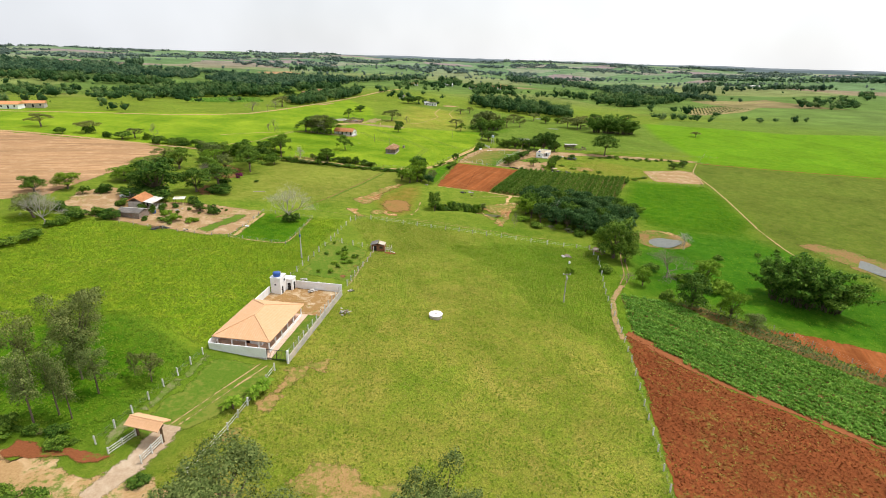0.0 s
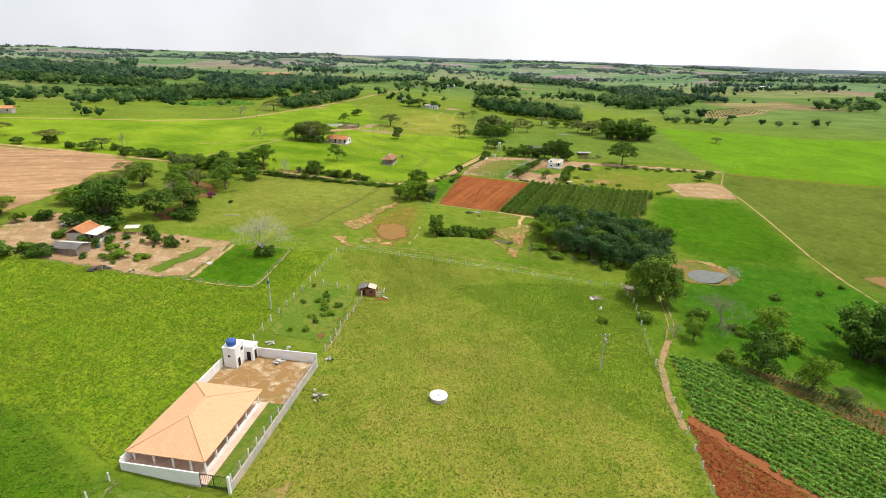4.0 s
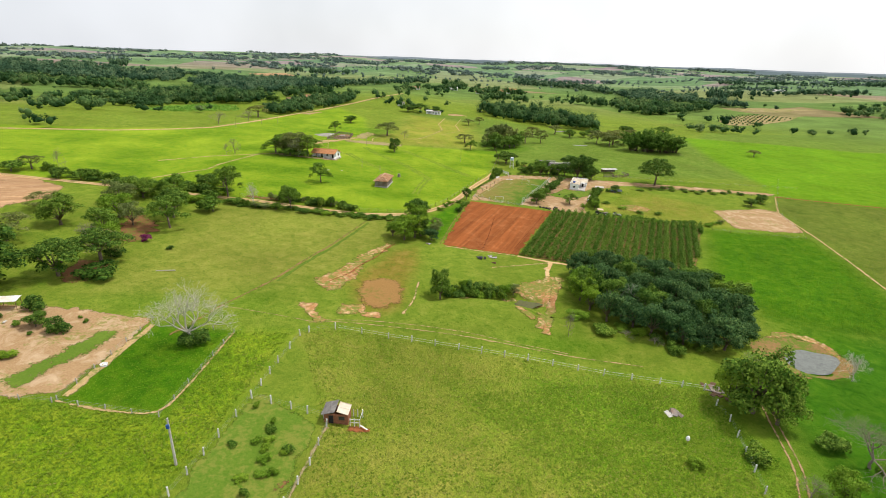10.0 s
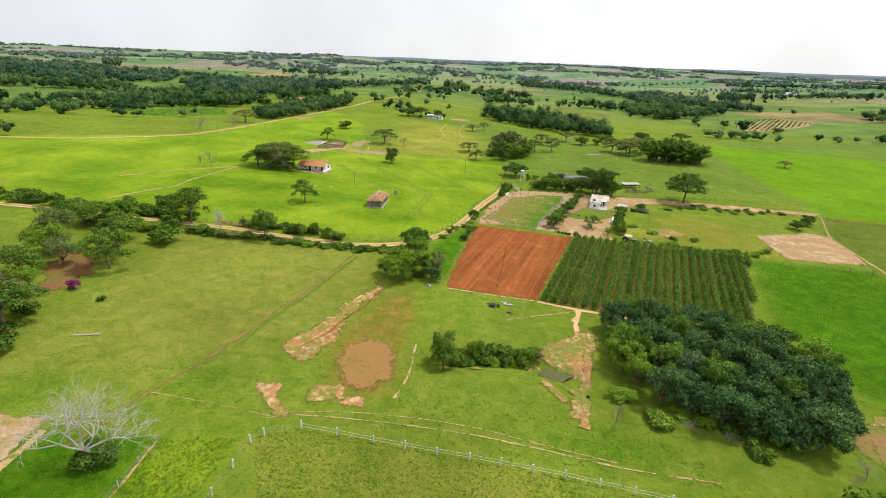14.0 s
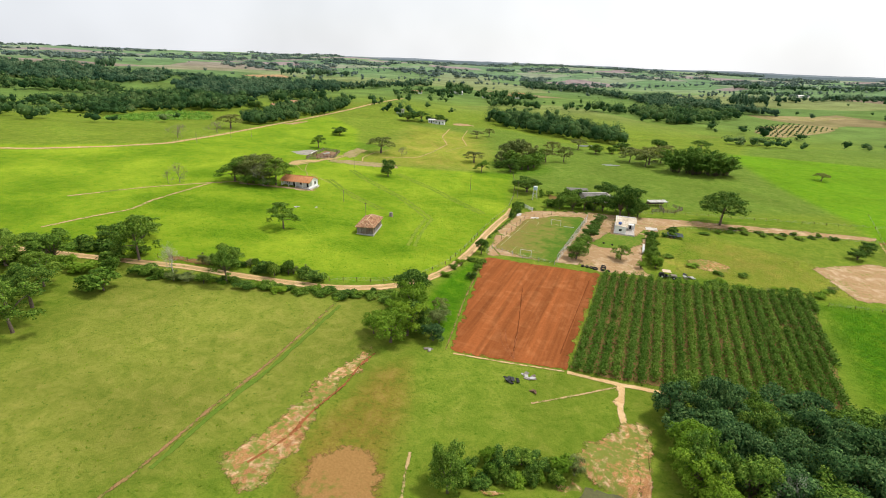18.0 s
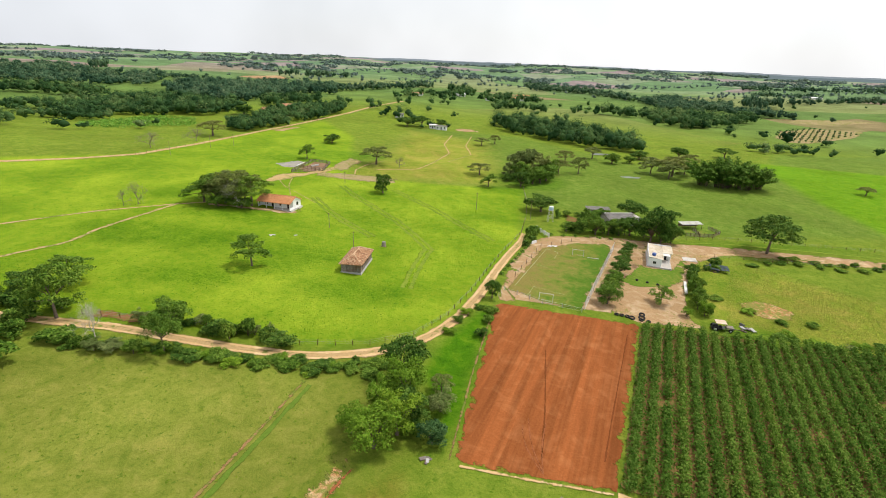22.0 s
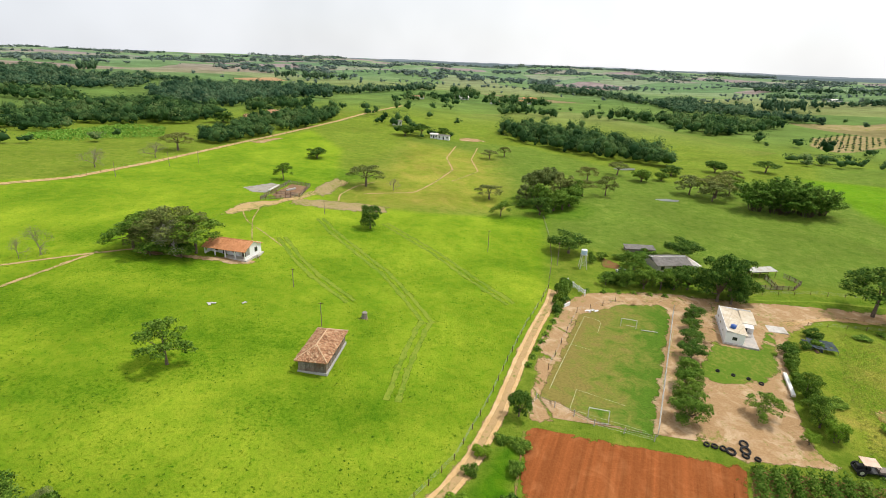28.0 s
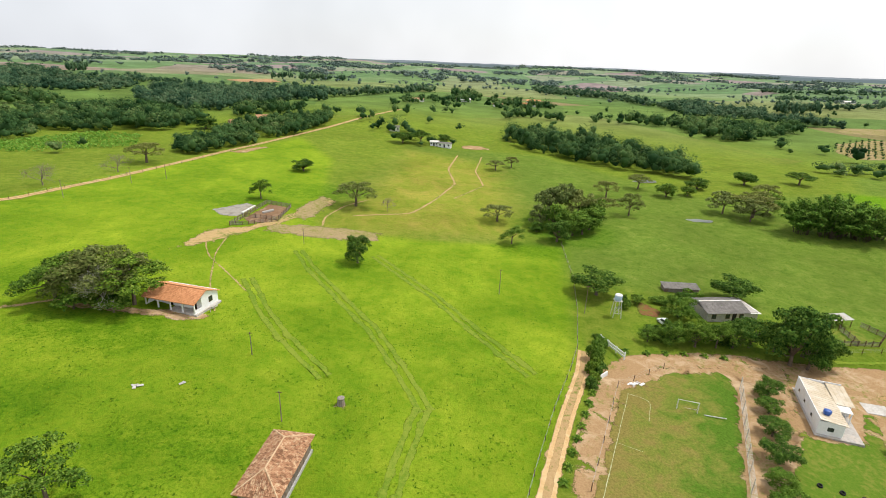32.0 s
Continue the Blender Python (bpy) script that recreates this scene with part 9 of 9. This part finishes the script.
tufts("pasture_grass", [(85, 120), (140, 90), (190, 200), (150, 255), (112, 200), (92, 150)], 3000, 0.34, grass_dark, "dark clumps in the wet pasture", 65)


# clods and weeds on the fallow field
lump_soil = soil("lumps of red earth", (0.15, 0.046, 0.016), (0.36, 0.125, 0.045), scale=1.0)
clods = []
clod_rng = np.random.default_rng(66)
while len(clods) < 17000:
    x, y = clod_rng.uniform(37, 95), clod_rng.uniform(42, 123)
    if edge_gap(x, y, RED_R) > 0.6:
        clods.append((x, y, height(x, y) + 0.1))
clods = np.array(clods)
tagged(part("clods", cloud_mesh("clods", sprays(clod_rng, clods, clod_rng.uniform(0.12, 0.4, len(clods)), 0.9, 0.5), 4, lump_soil), None), "loose clods of dark red earth", "clods", kind="stuff")
tufts("field_weeds", RED_R, 1800, 0.3, grass_dry, "dry weeds on the fallow field", 67, 4, 0.3, ())


# ---- far woods ----
def woodland_leaf(name, tones):
    """Leaves of many far trees, each tree of its own tone."""
    m, nt, b = material(name, 0.85, 0, 0.05)
    tree = nt.nodes.new("ShaderNodeAttribute")
    tree.attribute_name = "tone"
    isl = nt.nodes.new("ShaderNodeNewGeometry").outputs["Random Per Island"]
    stand = noise_tex(nt, place_vec(nt), 0.014, 4, 0.6)
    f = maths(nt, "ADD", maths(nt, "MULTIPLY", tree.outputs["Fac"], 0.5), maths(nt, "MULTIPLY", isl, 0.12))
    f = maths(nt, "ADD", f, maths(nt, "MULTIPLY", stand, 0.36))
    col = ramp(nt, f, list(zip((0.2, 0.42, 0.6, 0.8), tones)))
    nt.links.new(col, b.inputs["Base Color"])
    tr = nt.nodes.new("ShaderNodeBsdfTranslucent")
    nt.links.new(col, tr.inputs[0])
    mx = node(nt, "ShaderNodeMixShader", Fac=0.25)
    nt.links.new(b.outputs[0], mx.inputs[1])
    nt.links.new(tr.outputs[0], mx.inputs[2])
    nt.links.new(mx.outputs[0], nt.nodes["Material Output"].inputs[0])
    return m


wood_leaf = woodland_leaf("distant woodland leaves", ((0.016, 0.05, 0.016), (0.055, 0.12, 0.036), (0.115, 0.195, 0.056), (0.205, 0.26, 0.095)))
# far trees: the haze of distance is put into these leaf tones
wood_hazed = woodland_leaf("blue-green valley woodland leaves", ((0.024, 0.064, 0.034), (0.066, 0.13, 0.066), (0.12, 0.192, 0.092), (0.19, 0.245, 0.13)))
wood_haze_pale = woodland_leaf("distant eucalyptus leaves", ((0.1, 0.15, 0.128), (0.135, 0.188, 0.16), (0.165, 0.218, 0.178), (0.21, 0.25, 0.195)))


def round_body():
    """Corners and triangles of a small rounded body."""
    bm = bmesh.new()
    bmesh.ops.create_icosphere(bm, subdivisions=1, radius=1.0)
    out = [tuple(v.co) for v in bm.verts], [tuple(v.index for v in q.verts) for q in bm.faces]
    bm.free()
    return out


ROUND = round_body()


def bodies_mesh(name, body, mat):
    v = np.concatenate(body).astype(np.float32)
    n, m = len(v) // len(ROUND[0]), len(ROUND[1])
    tri = (np.array(ROUND[1])[None] + (np.arange(n) * len(ROUND[0]))[:, None, None]).astype(np.int32).ravel()
    me = bpy.data.meshes.new(name)
    me.vertices.add(len(v))
    me.vertices.foreach_set("co", v.ravel())
    me.loops.add(len(tri))
    me.loops.foreach_set("vertex_index", tri)
    me.polygons.add(n * m)
    me.polygons.foreach_set("loop_start", np.arange(0, len(tri), 3, dtype=np.int32))
    me.materials.append(mat)
    me.update(calc_edges=True)
    me.polygons.foreach_set("use_smooth", np.ones(n * m, bool))
    return me


def set_tone(me, values):
    me.attributes.new("tone", "FLOAT", "POINT").data.foreach_set("value", np.asarray(values, np.float32))


def woods(spots, mat, label, seed, leaves=34):
    """Many far trees, (x, y, width, height) each, as one body of leaf sprays on lumpy crowns."""
    rng = np.random.default_rng(seed)
    s = np.array([(x, y, height(x, y), w, h) for x, y, w, h in spots])
    lumps = 7
    tone = rng.uniform(0, 1, len(s))
    e = rng.normal(size=(len(s), lumps, 3)) * (1, 1, 0.8) + (0, 0, 0.2)
    e /= np.linalg.norm(e, axis=2)[:, :, None]
    size = rng.uniform(0.14, 0.3, (len(s), lumps))
    size[:, 0], e[:, 0] = 0.34, 0
    wide = np.stack([s[:, 3], s[:, 3], s[:, 4] * 1.1], 1)
    mid = s[:, None, :3] + (wide * (0, 0, 0.43))[:, None] + e * wide[:, None] * (0.34, 0.34, 0.3) * rng.uniform(0.7, 1.15, (len(s), lumps, 1))
    body = []
    for k in (0, 1, 2):  # inner bodies: three uneven lumps a tree
        v = np.array(ROUND[0])[None] * (0.8 * size[:, k, None, None] * wide[:, None] * rng.uniform(0.65, 1.1, (len(s), len(ROUND[0]), 1)))
        body.append((mid[:, k, None] + v).reshape(-1, 3))
    who = np.repeat(np.arange(len(s)), leaves)
    pick = rng.integers(0, lumps, len(who))
    d = rng.normal(size=(len(who), 3))
    d /= np.linalg.norm(d, axis=1)[:, None]
    d[:, 2] = np.where(d[:, 2] < -0.3, -d[:, 2], d[:, 2])
    c = mid[who, pick] + d * size[who, pick][:, None] * wide[who] * rng.uniform(0.8, 1.2, len(who))[:, None]
    quads = sprays(rng, c, rng.uniform(0.5, 1.4, len(c)) * s[who, 3] * (0.6 / math.sqrt(leaves)), 0.15, 0.1, d * 1.7)
    lie = d + rng.normal(size=d.shape) * 0.3 + (0, 0, 0.15)
    lie /= np.linalg.norm(lie, axis=1)[:, None]
    crowns = cloud_mesh("woodland", facing(quads, lie), 4, mat)
    crowns.normals_split_custom_set_from_vertices(np.repeat(lie, 4, 0))
    set_tone(crowns, np.repeat(tone[who], 4))
    tagged(part("woodland", crowns, None), label, "woods", kind="stuff")
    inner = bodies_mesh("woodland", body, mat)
    # inner masses take a darker tone, crown shade put into their colour
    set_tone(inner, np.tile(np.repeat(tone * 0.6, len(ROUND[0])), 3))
    return tagged(part("woodland", inner, None), label.replace("trees", "tree crowns") + ", shade-darkened inner masses", "woods", kind="stuff")


def fill(outline, gap, w, h, rng, hole=-9.0, wave=90.0, avoid=()):
    x0, x1 = min(p[0] for p in outline), max(p[0] for p in outline)
    y0, y1 = min(p[1] for p in outline), max(p[1] for p in outline)
    out = []
    for _ in range(int((x1 - x0) * (y1 - y0) / gap ** 2)):
        x, y = rng.uniform(x0, x1), rng.uniform(y0, y1)
        if inside(x, y, outline) and not any(inside(x, y, p) for p in avoid) and noise.noise(Vector((x / wave, y / wave, 4.2))) > hole:
            k = rng.uniform(0.65, 1.3)
            out.append((x, y, w * k, h * k * rng.uniform(0.8, 1.2)))
    return out


far_rng = np.random.default_rng(77)
UPPER_WOOD = [(-1300, 900), (-900, 1120), (-690, 1180), (-601, 1050), (-518, 1049), (-479, 1084), (-391, 1064), (-379, 1077), (-411, 966), (-376, 851), (-406, 830), (-437, 814), (-452, 788), (-700, 760)]
LEFT_WOOD = [(-412, 739), (-395, 754), (-342, 720), (-340, 706), (-374, 686), (-520, 650), (-560, 700)]
MID_WOOD = [(-375, 902), (-349, 1017), (-308, 1004), (-257, 1048), (-199, 908), (-140, 835), (-117, 847), (-141, 786), (-171, 756), (-188, 728), (-183, 689), (-213, 685), (-266, 720), (-317, 790)]
LOW_WOOD = [(-294, 645), (-308, 685), (-276, 685), (-263, 701), (-220, 668), (-180, 630), (-171, 613), (-172, 571), (-186, 558), (-214, 556), (-242, 560), (-267, 556), (-330, 590)]
upper = fill(UPPER_WOOD, 9.0, 12, 9, far_rng, -0.32, 110)
woods([s for s in upper if s[0] > -760], wood_hazed, "dense haze-cooled green woodland on the valley side", 81, 44)
woods([s for s in upper if s[0] <= -760], wood_hazed, "dense woodland farther along the valley side", 94, 20)
woods(fill(LEFT_WOOD, 8, 12, 10, far_rng, -0.5, 60), wood_leaf, "dark clump of woodland in the valley", 70, 80)
woods(fill(MID_WOOD, 7.6, 12, 10, far_rng, -0.42, 60), wood_hazed, "dense green woodland in the valley", 71, 80)
woods(fill(LOW_WOOD, 6.2, 10.5, 9, far_rng, -0.5, 50), wood_leaf, "near arm of the valley woodland", 82, 130)
woods(fill([(-263, 552), (-248, 554), (-223, 524), (-236, 512), (-300, 540)], 6.4, 10, 8, far_rng, -0.6, 50), wood_leaf, "dark thicket at the valley edge", 72, 130)
woods(fill([(-184, 716), (-119, 709), (-109, 678), (-131, 652), (-148, 628), (-162, 646)], 8, 10, 9, far_rng, -0.25, 30), wood_leaf, "trees round the red-roofed farm", 73, 130)
woods(fill([(-232, 1021), (-170, 965), (-120, 941), (-13, 1190), (-12, 1120), (-69, 1010), (-116, 914), (-149, 871), (-220, 977)], 8.5, 12, 11, far_rng, -0.5, 60), wood_hazed, "wooded band behind the ridge", 74, 60)
woods(fill([(-678, 1216), (-640, 1219), (-620, 1179), (-628, 1145)], 8, 10, 17, far_rng) + fill([(-350, 1345), (-323, 1400), (-316, 1386), (-347, 1330)], 7, 8, 16, far_rng) + fill([(-296, 1357), (-204, 1369), (-201, 1340), (-285, 1314)], 9, 12, 14, far_rng), wood_hazed, "stands of tall plantation trees on the plain", 75, 40)
woods(fill([(-560, 560), (-400, 620), (-330, 600), (-300, 540), (-240, 500), (-240, 440), (-330, 430), (-560, 470)], 15, 11, 8, far_rng, -0.1, 60) + [(-155, 580, 19, 10), (-177, 478, 12, 6), (-229, 513, 14, 7), (-207, 456, 13, 7), (-200, 462, 9, 5), (-265, 531, 12, 8)], wood_leaf, "scattered trees at the valley edge", 96, 130)
woods(fill([(-130, 486), (-119, 492), (-109, 514), (-98, 557), (-80, 604), (-86, 674), (-114, 636), (-134, 590), (-140, 519)], 4.6, 8, 7, far_rng, -0.85, 40), wood_leaf, "belt of trees along the ridge road", 83, 150)
R_STRIP = [(44, 612), (59, 575), (83, 548), (96, 534), (114, 519), (138, 512), (142, 540), (140, 569), (127, 588), (104, 620), (79, 645), (50, 634)]
woods(fill(R_STRIP, 5.6, 11, 10.5, far_rng, -0.8, 40), wood_leaf, "dense belt of dark green trees", 84, 220)
woods(fill([(160, 755), (192, 793), (247, 817), (294, 810), (319, 778), (375, 783), (360, 758), (275, 699), (245, 680), (228, 712), (229, 758), (186, 773)], 8.0, 12, 11, far_rng, -0.35, 50), wood_leaf, "broken belt of trees in the far pasture", 85, 110)
woods([(242, 561, 14, 8), (252, 560, 13, 9), (262, 560, 15, 8), (274, 566, 14, 7), (298, 606, 18, 13), (298, 639, 14, 8), (276, 659, 14, 9), (268, 634, 7, 5), (297, 582, 10, 6), (332, 606, 14, 8), (283, 671, 12, 9)], wood_leaf, "trees in the far pasture", 76, 200)
woods(fill([(345, 1086), (447, 1178), (405, 1033), (447, 988), (419, 903), (441, 809), (448, 766), (452, 755), (425, 795), (390, 823), (374, 872), (314, 905)], 8.5, 12, 10, far_rng, -0.3, 60), wood_hazed, "wooded brook valley among pastures", 86, 70)
woods(fill([(202, 1440), (338, 1311), (350, 1073), (330, 1061), (305, 1257), (245, 1290), (186, 1290)], 9.5, 13, 12, far_rng, -0.45, 60), wood_hazed, "long wooded band of the far valley", 97, 50)
woods(fill([(491, 1022), (540, 996), (498, 933), (444, 936)], 9, 10, 15, far_rng, -0.6, 50) + fill([(558, 1023), (800, 1080), (790, 1040), (539, 993)], 10, 12, 10, far_rng, -0.45, 50), wood_hazed, "plantation blocks beyond the brook", 77, 50)
woods(fill([(470, 700), (560, 760), (760, 900), (700, 820), (540, 660)], 12, 12, 9, far_rng, -0.2, 60), wood_leaf, "valley trees among pastures", 78, 70)
woods(fill([(58, 738), (89, 782), (111, 748), (125, 773), (100, 800), (70, 790)], 6.5, 9, 9, far_rng, -0.5, 40) + fill([(-58, 720), (-48, 900), (10, 1000), (90, 1000), (150, 930), (110, 860), (40, 800), (-10, 740)], 13, 11, 9, far_rng, -0.05, 60) + fill([(14, 963), (16, 1080), (61, 1070), (57, 1010)], 8, 11, 11, far_rng), wood_leaf, "trees round the hamlet on the ridge", 87, 80)
woods(fill([(808, 1595), (990, 1429), (1300, 1330), (1320, 1380), (1000, 1470), (830, 1640)], 11, 14, 12, far_rng, -0.35, 120) + fill([(620, 1250), (760, 1400), (980, 1300), (900, 1180)], 24, 14, 10, far_rng, 0.1, 120), wood_hazed, "broken bands of woodland along the far valley", 88, 26)
woods(fill([(-1800, 1350), (-700, 1460), (0, 1500), (200, 1560), (1100, 1700), (2100, 1600), (2600, 2300), (0, 2500), (-2600, 2300)], 28, 22, 10, far_rng, 0.14, 190), wood_haze_pale, "far broken woods on the rolling plain", 89, 14)
woods(fill([(-3300, 2400), (0, 2500), (3300, 2400), (3900, 4300), (-3900, 4300)], 62, 44, 9, far_rng, 0.1, 420), wood_haze_pale, "far woods towards the horizon", 90, 10)
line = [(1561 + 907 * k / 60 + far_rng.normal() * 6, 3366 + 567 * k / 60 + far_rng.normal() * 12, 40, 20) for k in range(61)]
woods(line, wood_haze_pale, "long straight plantation near the horizon", 91, 14)
single = []
for _ in range(420):
    x, y = far_rng.uniform(-1500, 1500), far_rng.uniform(430, 2200)
    if abs(x) < 120 + y and not (-130 < x < 60 and y < 900) and not (60 < x < 420 and y < 690) and not any(inside(x, y, q) for q in (UPPER_WOOD, LEFT_WOOD, MID_WOOD, LOW_WOOD)):
        k = far_rng.uniform(0.5, 1.3)
        single.append((x, y, 8.5 * k, 7.8 * k))
woods([s for s in single if s[1] < 1100], wood_leaf, "single trees scattered over the far pastures", 92, 110)
woods([s for s in single if s[1] >= 1100], wood_haze_pale, "single trees on the far plain", 98, 30)
hamlet = [(-20, 574, 9, 7), (-30, 570, 9, 7), (-6, 574, 8, 6), (-16, 580, 10, 8), (-36, 602, 10, 8), (-26, 612, 12, 10), (-44, 614, 10, 9), (-34, 622, 11, 10), (-22, 600, 8, 6), (-48, 604, 8, 6), (8, 574, 6, 5), (-12, 560, 6, 4), (-60, 640, 10, 9), (-54, 655, 10, 9), (-64, 668, 12, 10), (-40, 690, 11, 12), (-30, 700, 12, 11), (14, 640, 8, 6), (-10, 660, 10, 8)]
woods(hamlet, wood_leaf, "trees round the distant farm and hamlet", 95, 280)
hedge_spots = []
for (ax, ay), (bx, by) in [((250, 548), (420, 562)), ((-330, 350), (-180, 372)), ((-700, 640), (-330, 560)), ((330, 1120), (900, 1180)), ((-260, 1290), (200, 1370)), ((120, 1500), (900, 1750)), ((-900, 1700), (-100, 1800)), ((600, 1350), (1600, 1500)), ((-1700, 2100), (-500, 2300)), ((300, 2300), (1900, 2500)), ((150, 760), (190, 840))]:
    n = int(math.hypot(bx - ax, by - ay) / 12)
    for i in range(n):
        if far_rng.uniform() > 0.25:
            s = i / n
            hedge_spots.append((ax + (bx - ax) * s + far_rng.normal() * 3, ay + (by - ay) * s + far_rng.normal() * 5, far_rng.uniform(7, 13), far_rng.uniform(5, 11)))
woods([s for s in hedge_spots if s[1] < 1100], wood_leaf, "tree lines between the far fields", 93, 60)
woods([s for s in hedge_spots if s[1] >= 1100], wood_haze_pale, "tree lines on the far plain", 99, 24)
# young orchard in rows on bare soil beyond the brook
ORCHARD = [(351, 699), (399, 722), (440, 700), (400, 660), (333, 622), (311, 620), (316, 653)]
ground_patch("orchard_soil", ORCHARD, strip_earth, "pale bare soil of a distant young orchard", "field soil", 0.12, 1.5, 8)
ground_patch("stubble_field", [(420, 812), (475, 795), (520, 770), (437, 745), (405, 765)], strip_earth, "pale stubble field beyond the brook", "field soil", 0.12, 2.0, 10)
ground_patch("tilled_field", [(-401, 1226), (-347, 1333), (-290, 1230), (-351, 1187)], brown_soil, "distant tilled brown field", "ploughed field", 0.4, 3.0, 16)
for k in range(9):
    ax, ay = 322 + 11.5 * k, 618 + 7.5 * k
    row = [(ax - 0.42 * i * 5.0, ay + 0.9 * i * 5.0, 3.2, 2.6) for i in range(14)]
    row = [q for q in row if inside(q[0], q[1], ORCHARD)]
    if len(row) > 2:
        woods(row, wood_leaf, "row of young orchard trees on bare soil", 140 + k, 60)

# hazy ridges at the edge of sight: glowing strips, haze put into their colour
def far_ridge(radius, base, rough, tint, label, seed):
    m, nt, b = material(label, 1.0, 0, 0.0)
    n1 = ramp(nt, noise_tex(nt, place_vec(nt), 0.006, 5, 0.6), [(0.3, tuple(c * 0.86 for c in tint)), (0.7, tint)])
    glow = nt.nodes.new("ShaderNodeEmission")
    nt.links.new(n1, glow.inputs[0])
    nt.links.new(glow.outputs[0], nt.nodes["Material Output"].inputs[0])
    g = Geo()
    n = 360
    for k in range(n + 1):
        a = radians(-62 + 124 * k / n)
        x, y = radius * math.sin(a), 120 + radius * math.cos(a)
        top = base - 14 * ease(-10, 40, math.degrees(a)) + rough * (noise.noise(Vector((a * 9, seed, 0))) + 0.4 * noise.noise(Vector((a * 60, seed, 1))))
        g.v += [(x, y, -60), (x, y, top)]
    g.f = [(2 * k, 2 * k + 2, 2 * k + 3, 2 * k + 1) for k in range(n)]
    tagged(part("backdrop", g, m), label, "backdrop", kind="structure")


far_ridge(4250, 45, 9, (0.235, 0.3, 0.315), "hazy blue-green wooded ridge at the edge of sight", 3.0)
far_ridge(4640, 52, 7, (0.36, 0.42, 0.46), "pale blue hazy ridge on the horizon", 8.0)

# cane and maize beyond the ridge road
rows("cane_row", [(-212, 471), (-188, 475), (-158, 505), (-173, 544), (-210, 550), (-226, 497)], 20, 4.2, 2.0, 7, 0.7, 1.8, 0.8, veg_leaf, "row of tall green cane", "crop row", 44, 0.05)


# ---- far houses ----
def far_house(x, y, w, d, rz, roof_mat, wall_mat, label, h=2.8):
    t = thing("far_farmhouse", label, "house", pose(*on(x, y), 0, 0, rz))
    part("wall", Geo().box(-w / 2, -d / 2, -1.5, w / 2, d / 2, h), wall_mat, t)
    part("roof", Geo().add([(-w / 2 - 0.5, -d / 2 - 0.5, h), (w / 2 + 0.5, -d / 2 - 0.5, h), (w / 2 + 0.5, d / 2 + 0.5, h), (-w / 2 - 0.5, d / 2 + 0.5, h), (-w / 2 - 0.5, 0, h + d * 0.22), (w / 2 + 0.5, 0, h + d * 0.22)],
         [(0, 1, 5, 4), (2, 3, 4, 5), (0, 4, 3), (1, 2, 5), (3, 2, 1, 0)]), roof_mat, t)
    for k in range(3):
        window(t, -w / 2 + w * (k + 0.5) / 3, -d / 2, 0.2 if k == 1 else 1.1, 1.0, 2.0 if k == 1 else 1.1, "y-", white_paint, "door" if k == 1 else "window")


for x, y, w, d, rz, rm, wm, label in [
    (-134, 596, 18, 9, 35, old_tile, raw_plaster, "far farm shed with red roof behind the tree belt"), (-127, 624, 15, 9, 30, old_tile, raw_plaster, "far farmhouse with old red roof behind the tree belt"),
    (-268, 344, 11, 8, 10, orange_tile, white_paint, "farmhouse with orange roof beyond the tilled field"), (-262, 356, 12, 7, 20, orange_tile, raw_plaster, "farm building with orange roof beyond the tilled field"), (134, 1016, 20, 9, -5, orange_tile, white_paint, "distant orange-roofed house beyond the belt"),
    (-33, 609, 7, 4.5, 5, grey_sheet, white_paint, "far white-roofed farm building among trees"), (2.5, 563, 8, 2.8, -14, grey_sheet, white_paint, "low white shed of the far farm"), (-4, 566, 5, 3, -14, white_sheet, white_paint, "small white shed of the far farm"),
    (29, 952, 18, 9, 10, white_sheet, white_paint, "distant white-roofed house of the hamlet"), (112, 935, 22, 9, -5, orange_tile, white_paint, "distant orange-roofed house of the hamlet"), (-30, 905, 14, 8, 15, old_tile, white_paint, "distant house of the hamlet"),
    (70, 900, 12, 7, 0, old_tile, white_paint, "distant house of the hamlet"), (-340, 1010, 26, 10, 10, orange_tile, white_paint, "distant house in the valley woods"), (720, 1180, 22, 9, 0, white_sheet, white_paint, "distant white-roofed house in the pastures")]:
    far_house(x, y, w, d, rz, rm, wm, label)
ground_patch("bare_patch", [(10, 566), (16, 578), (28, 577), (31, 568), (20, 562)], yard_soil, "bare yard of the far farm", "bare ground", 0.15, 1.5, 5)
ground_patch("bare_patch", [(-110, 505), (-100, 524), (-94, 524), (-101, 503)], yard_soil, "bare verge beside the ridge road", "bare ground", 0.12, 1.2, 4)
pond(103, 434, 4.6, 2.4, height(103, 434) + 0.12, silt_water, "small pale cattle pond in the pasture", 0)
pond(106, 501, 7, 3.2, height(106, 501) + 0.2, silt_water, "small pale cattle pond beyond the trees", 0)
track("field_edge", [(168, 316.5), (219, 302), (268, 290), (330, 272)], 1.6, worn_red, "reddish track along the bright pasture", "track", 0.1, 0.7)
pond(150, 158, 4.6, 10, height(150, 158) + 0.16, silt_water, "narrow silty pond beyond the bamboo", 20)
ground_patch("pond_bank", [(138, 178), (146, 179), (157, 172), (162, 158), (156, 138), (148, 136), (145, 150), (141, 164)], crossing_mud, "bare clay edge of the narrow pond", "pond bank", 0.08, 1.2, 2)
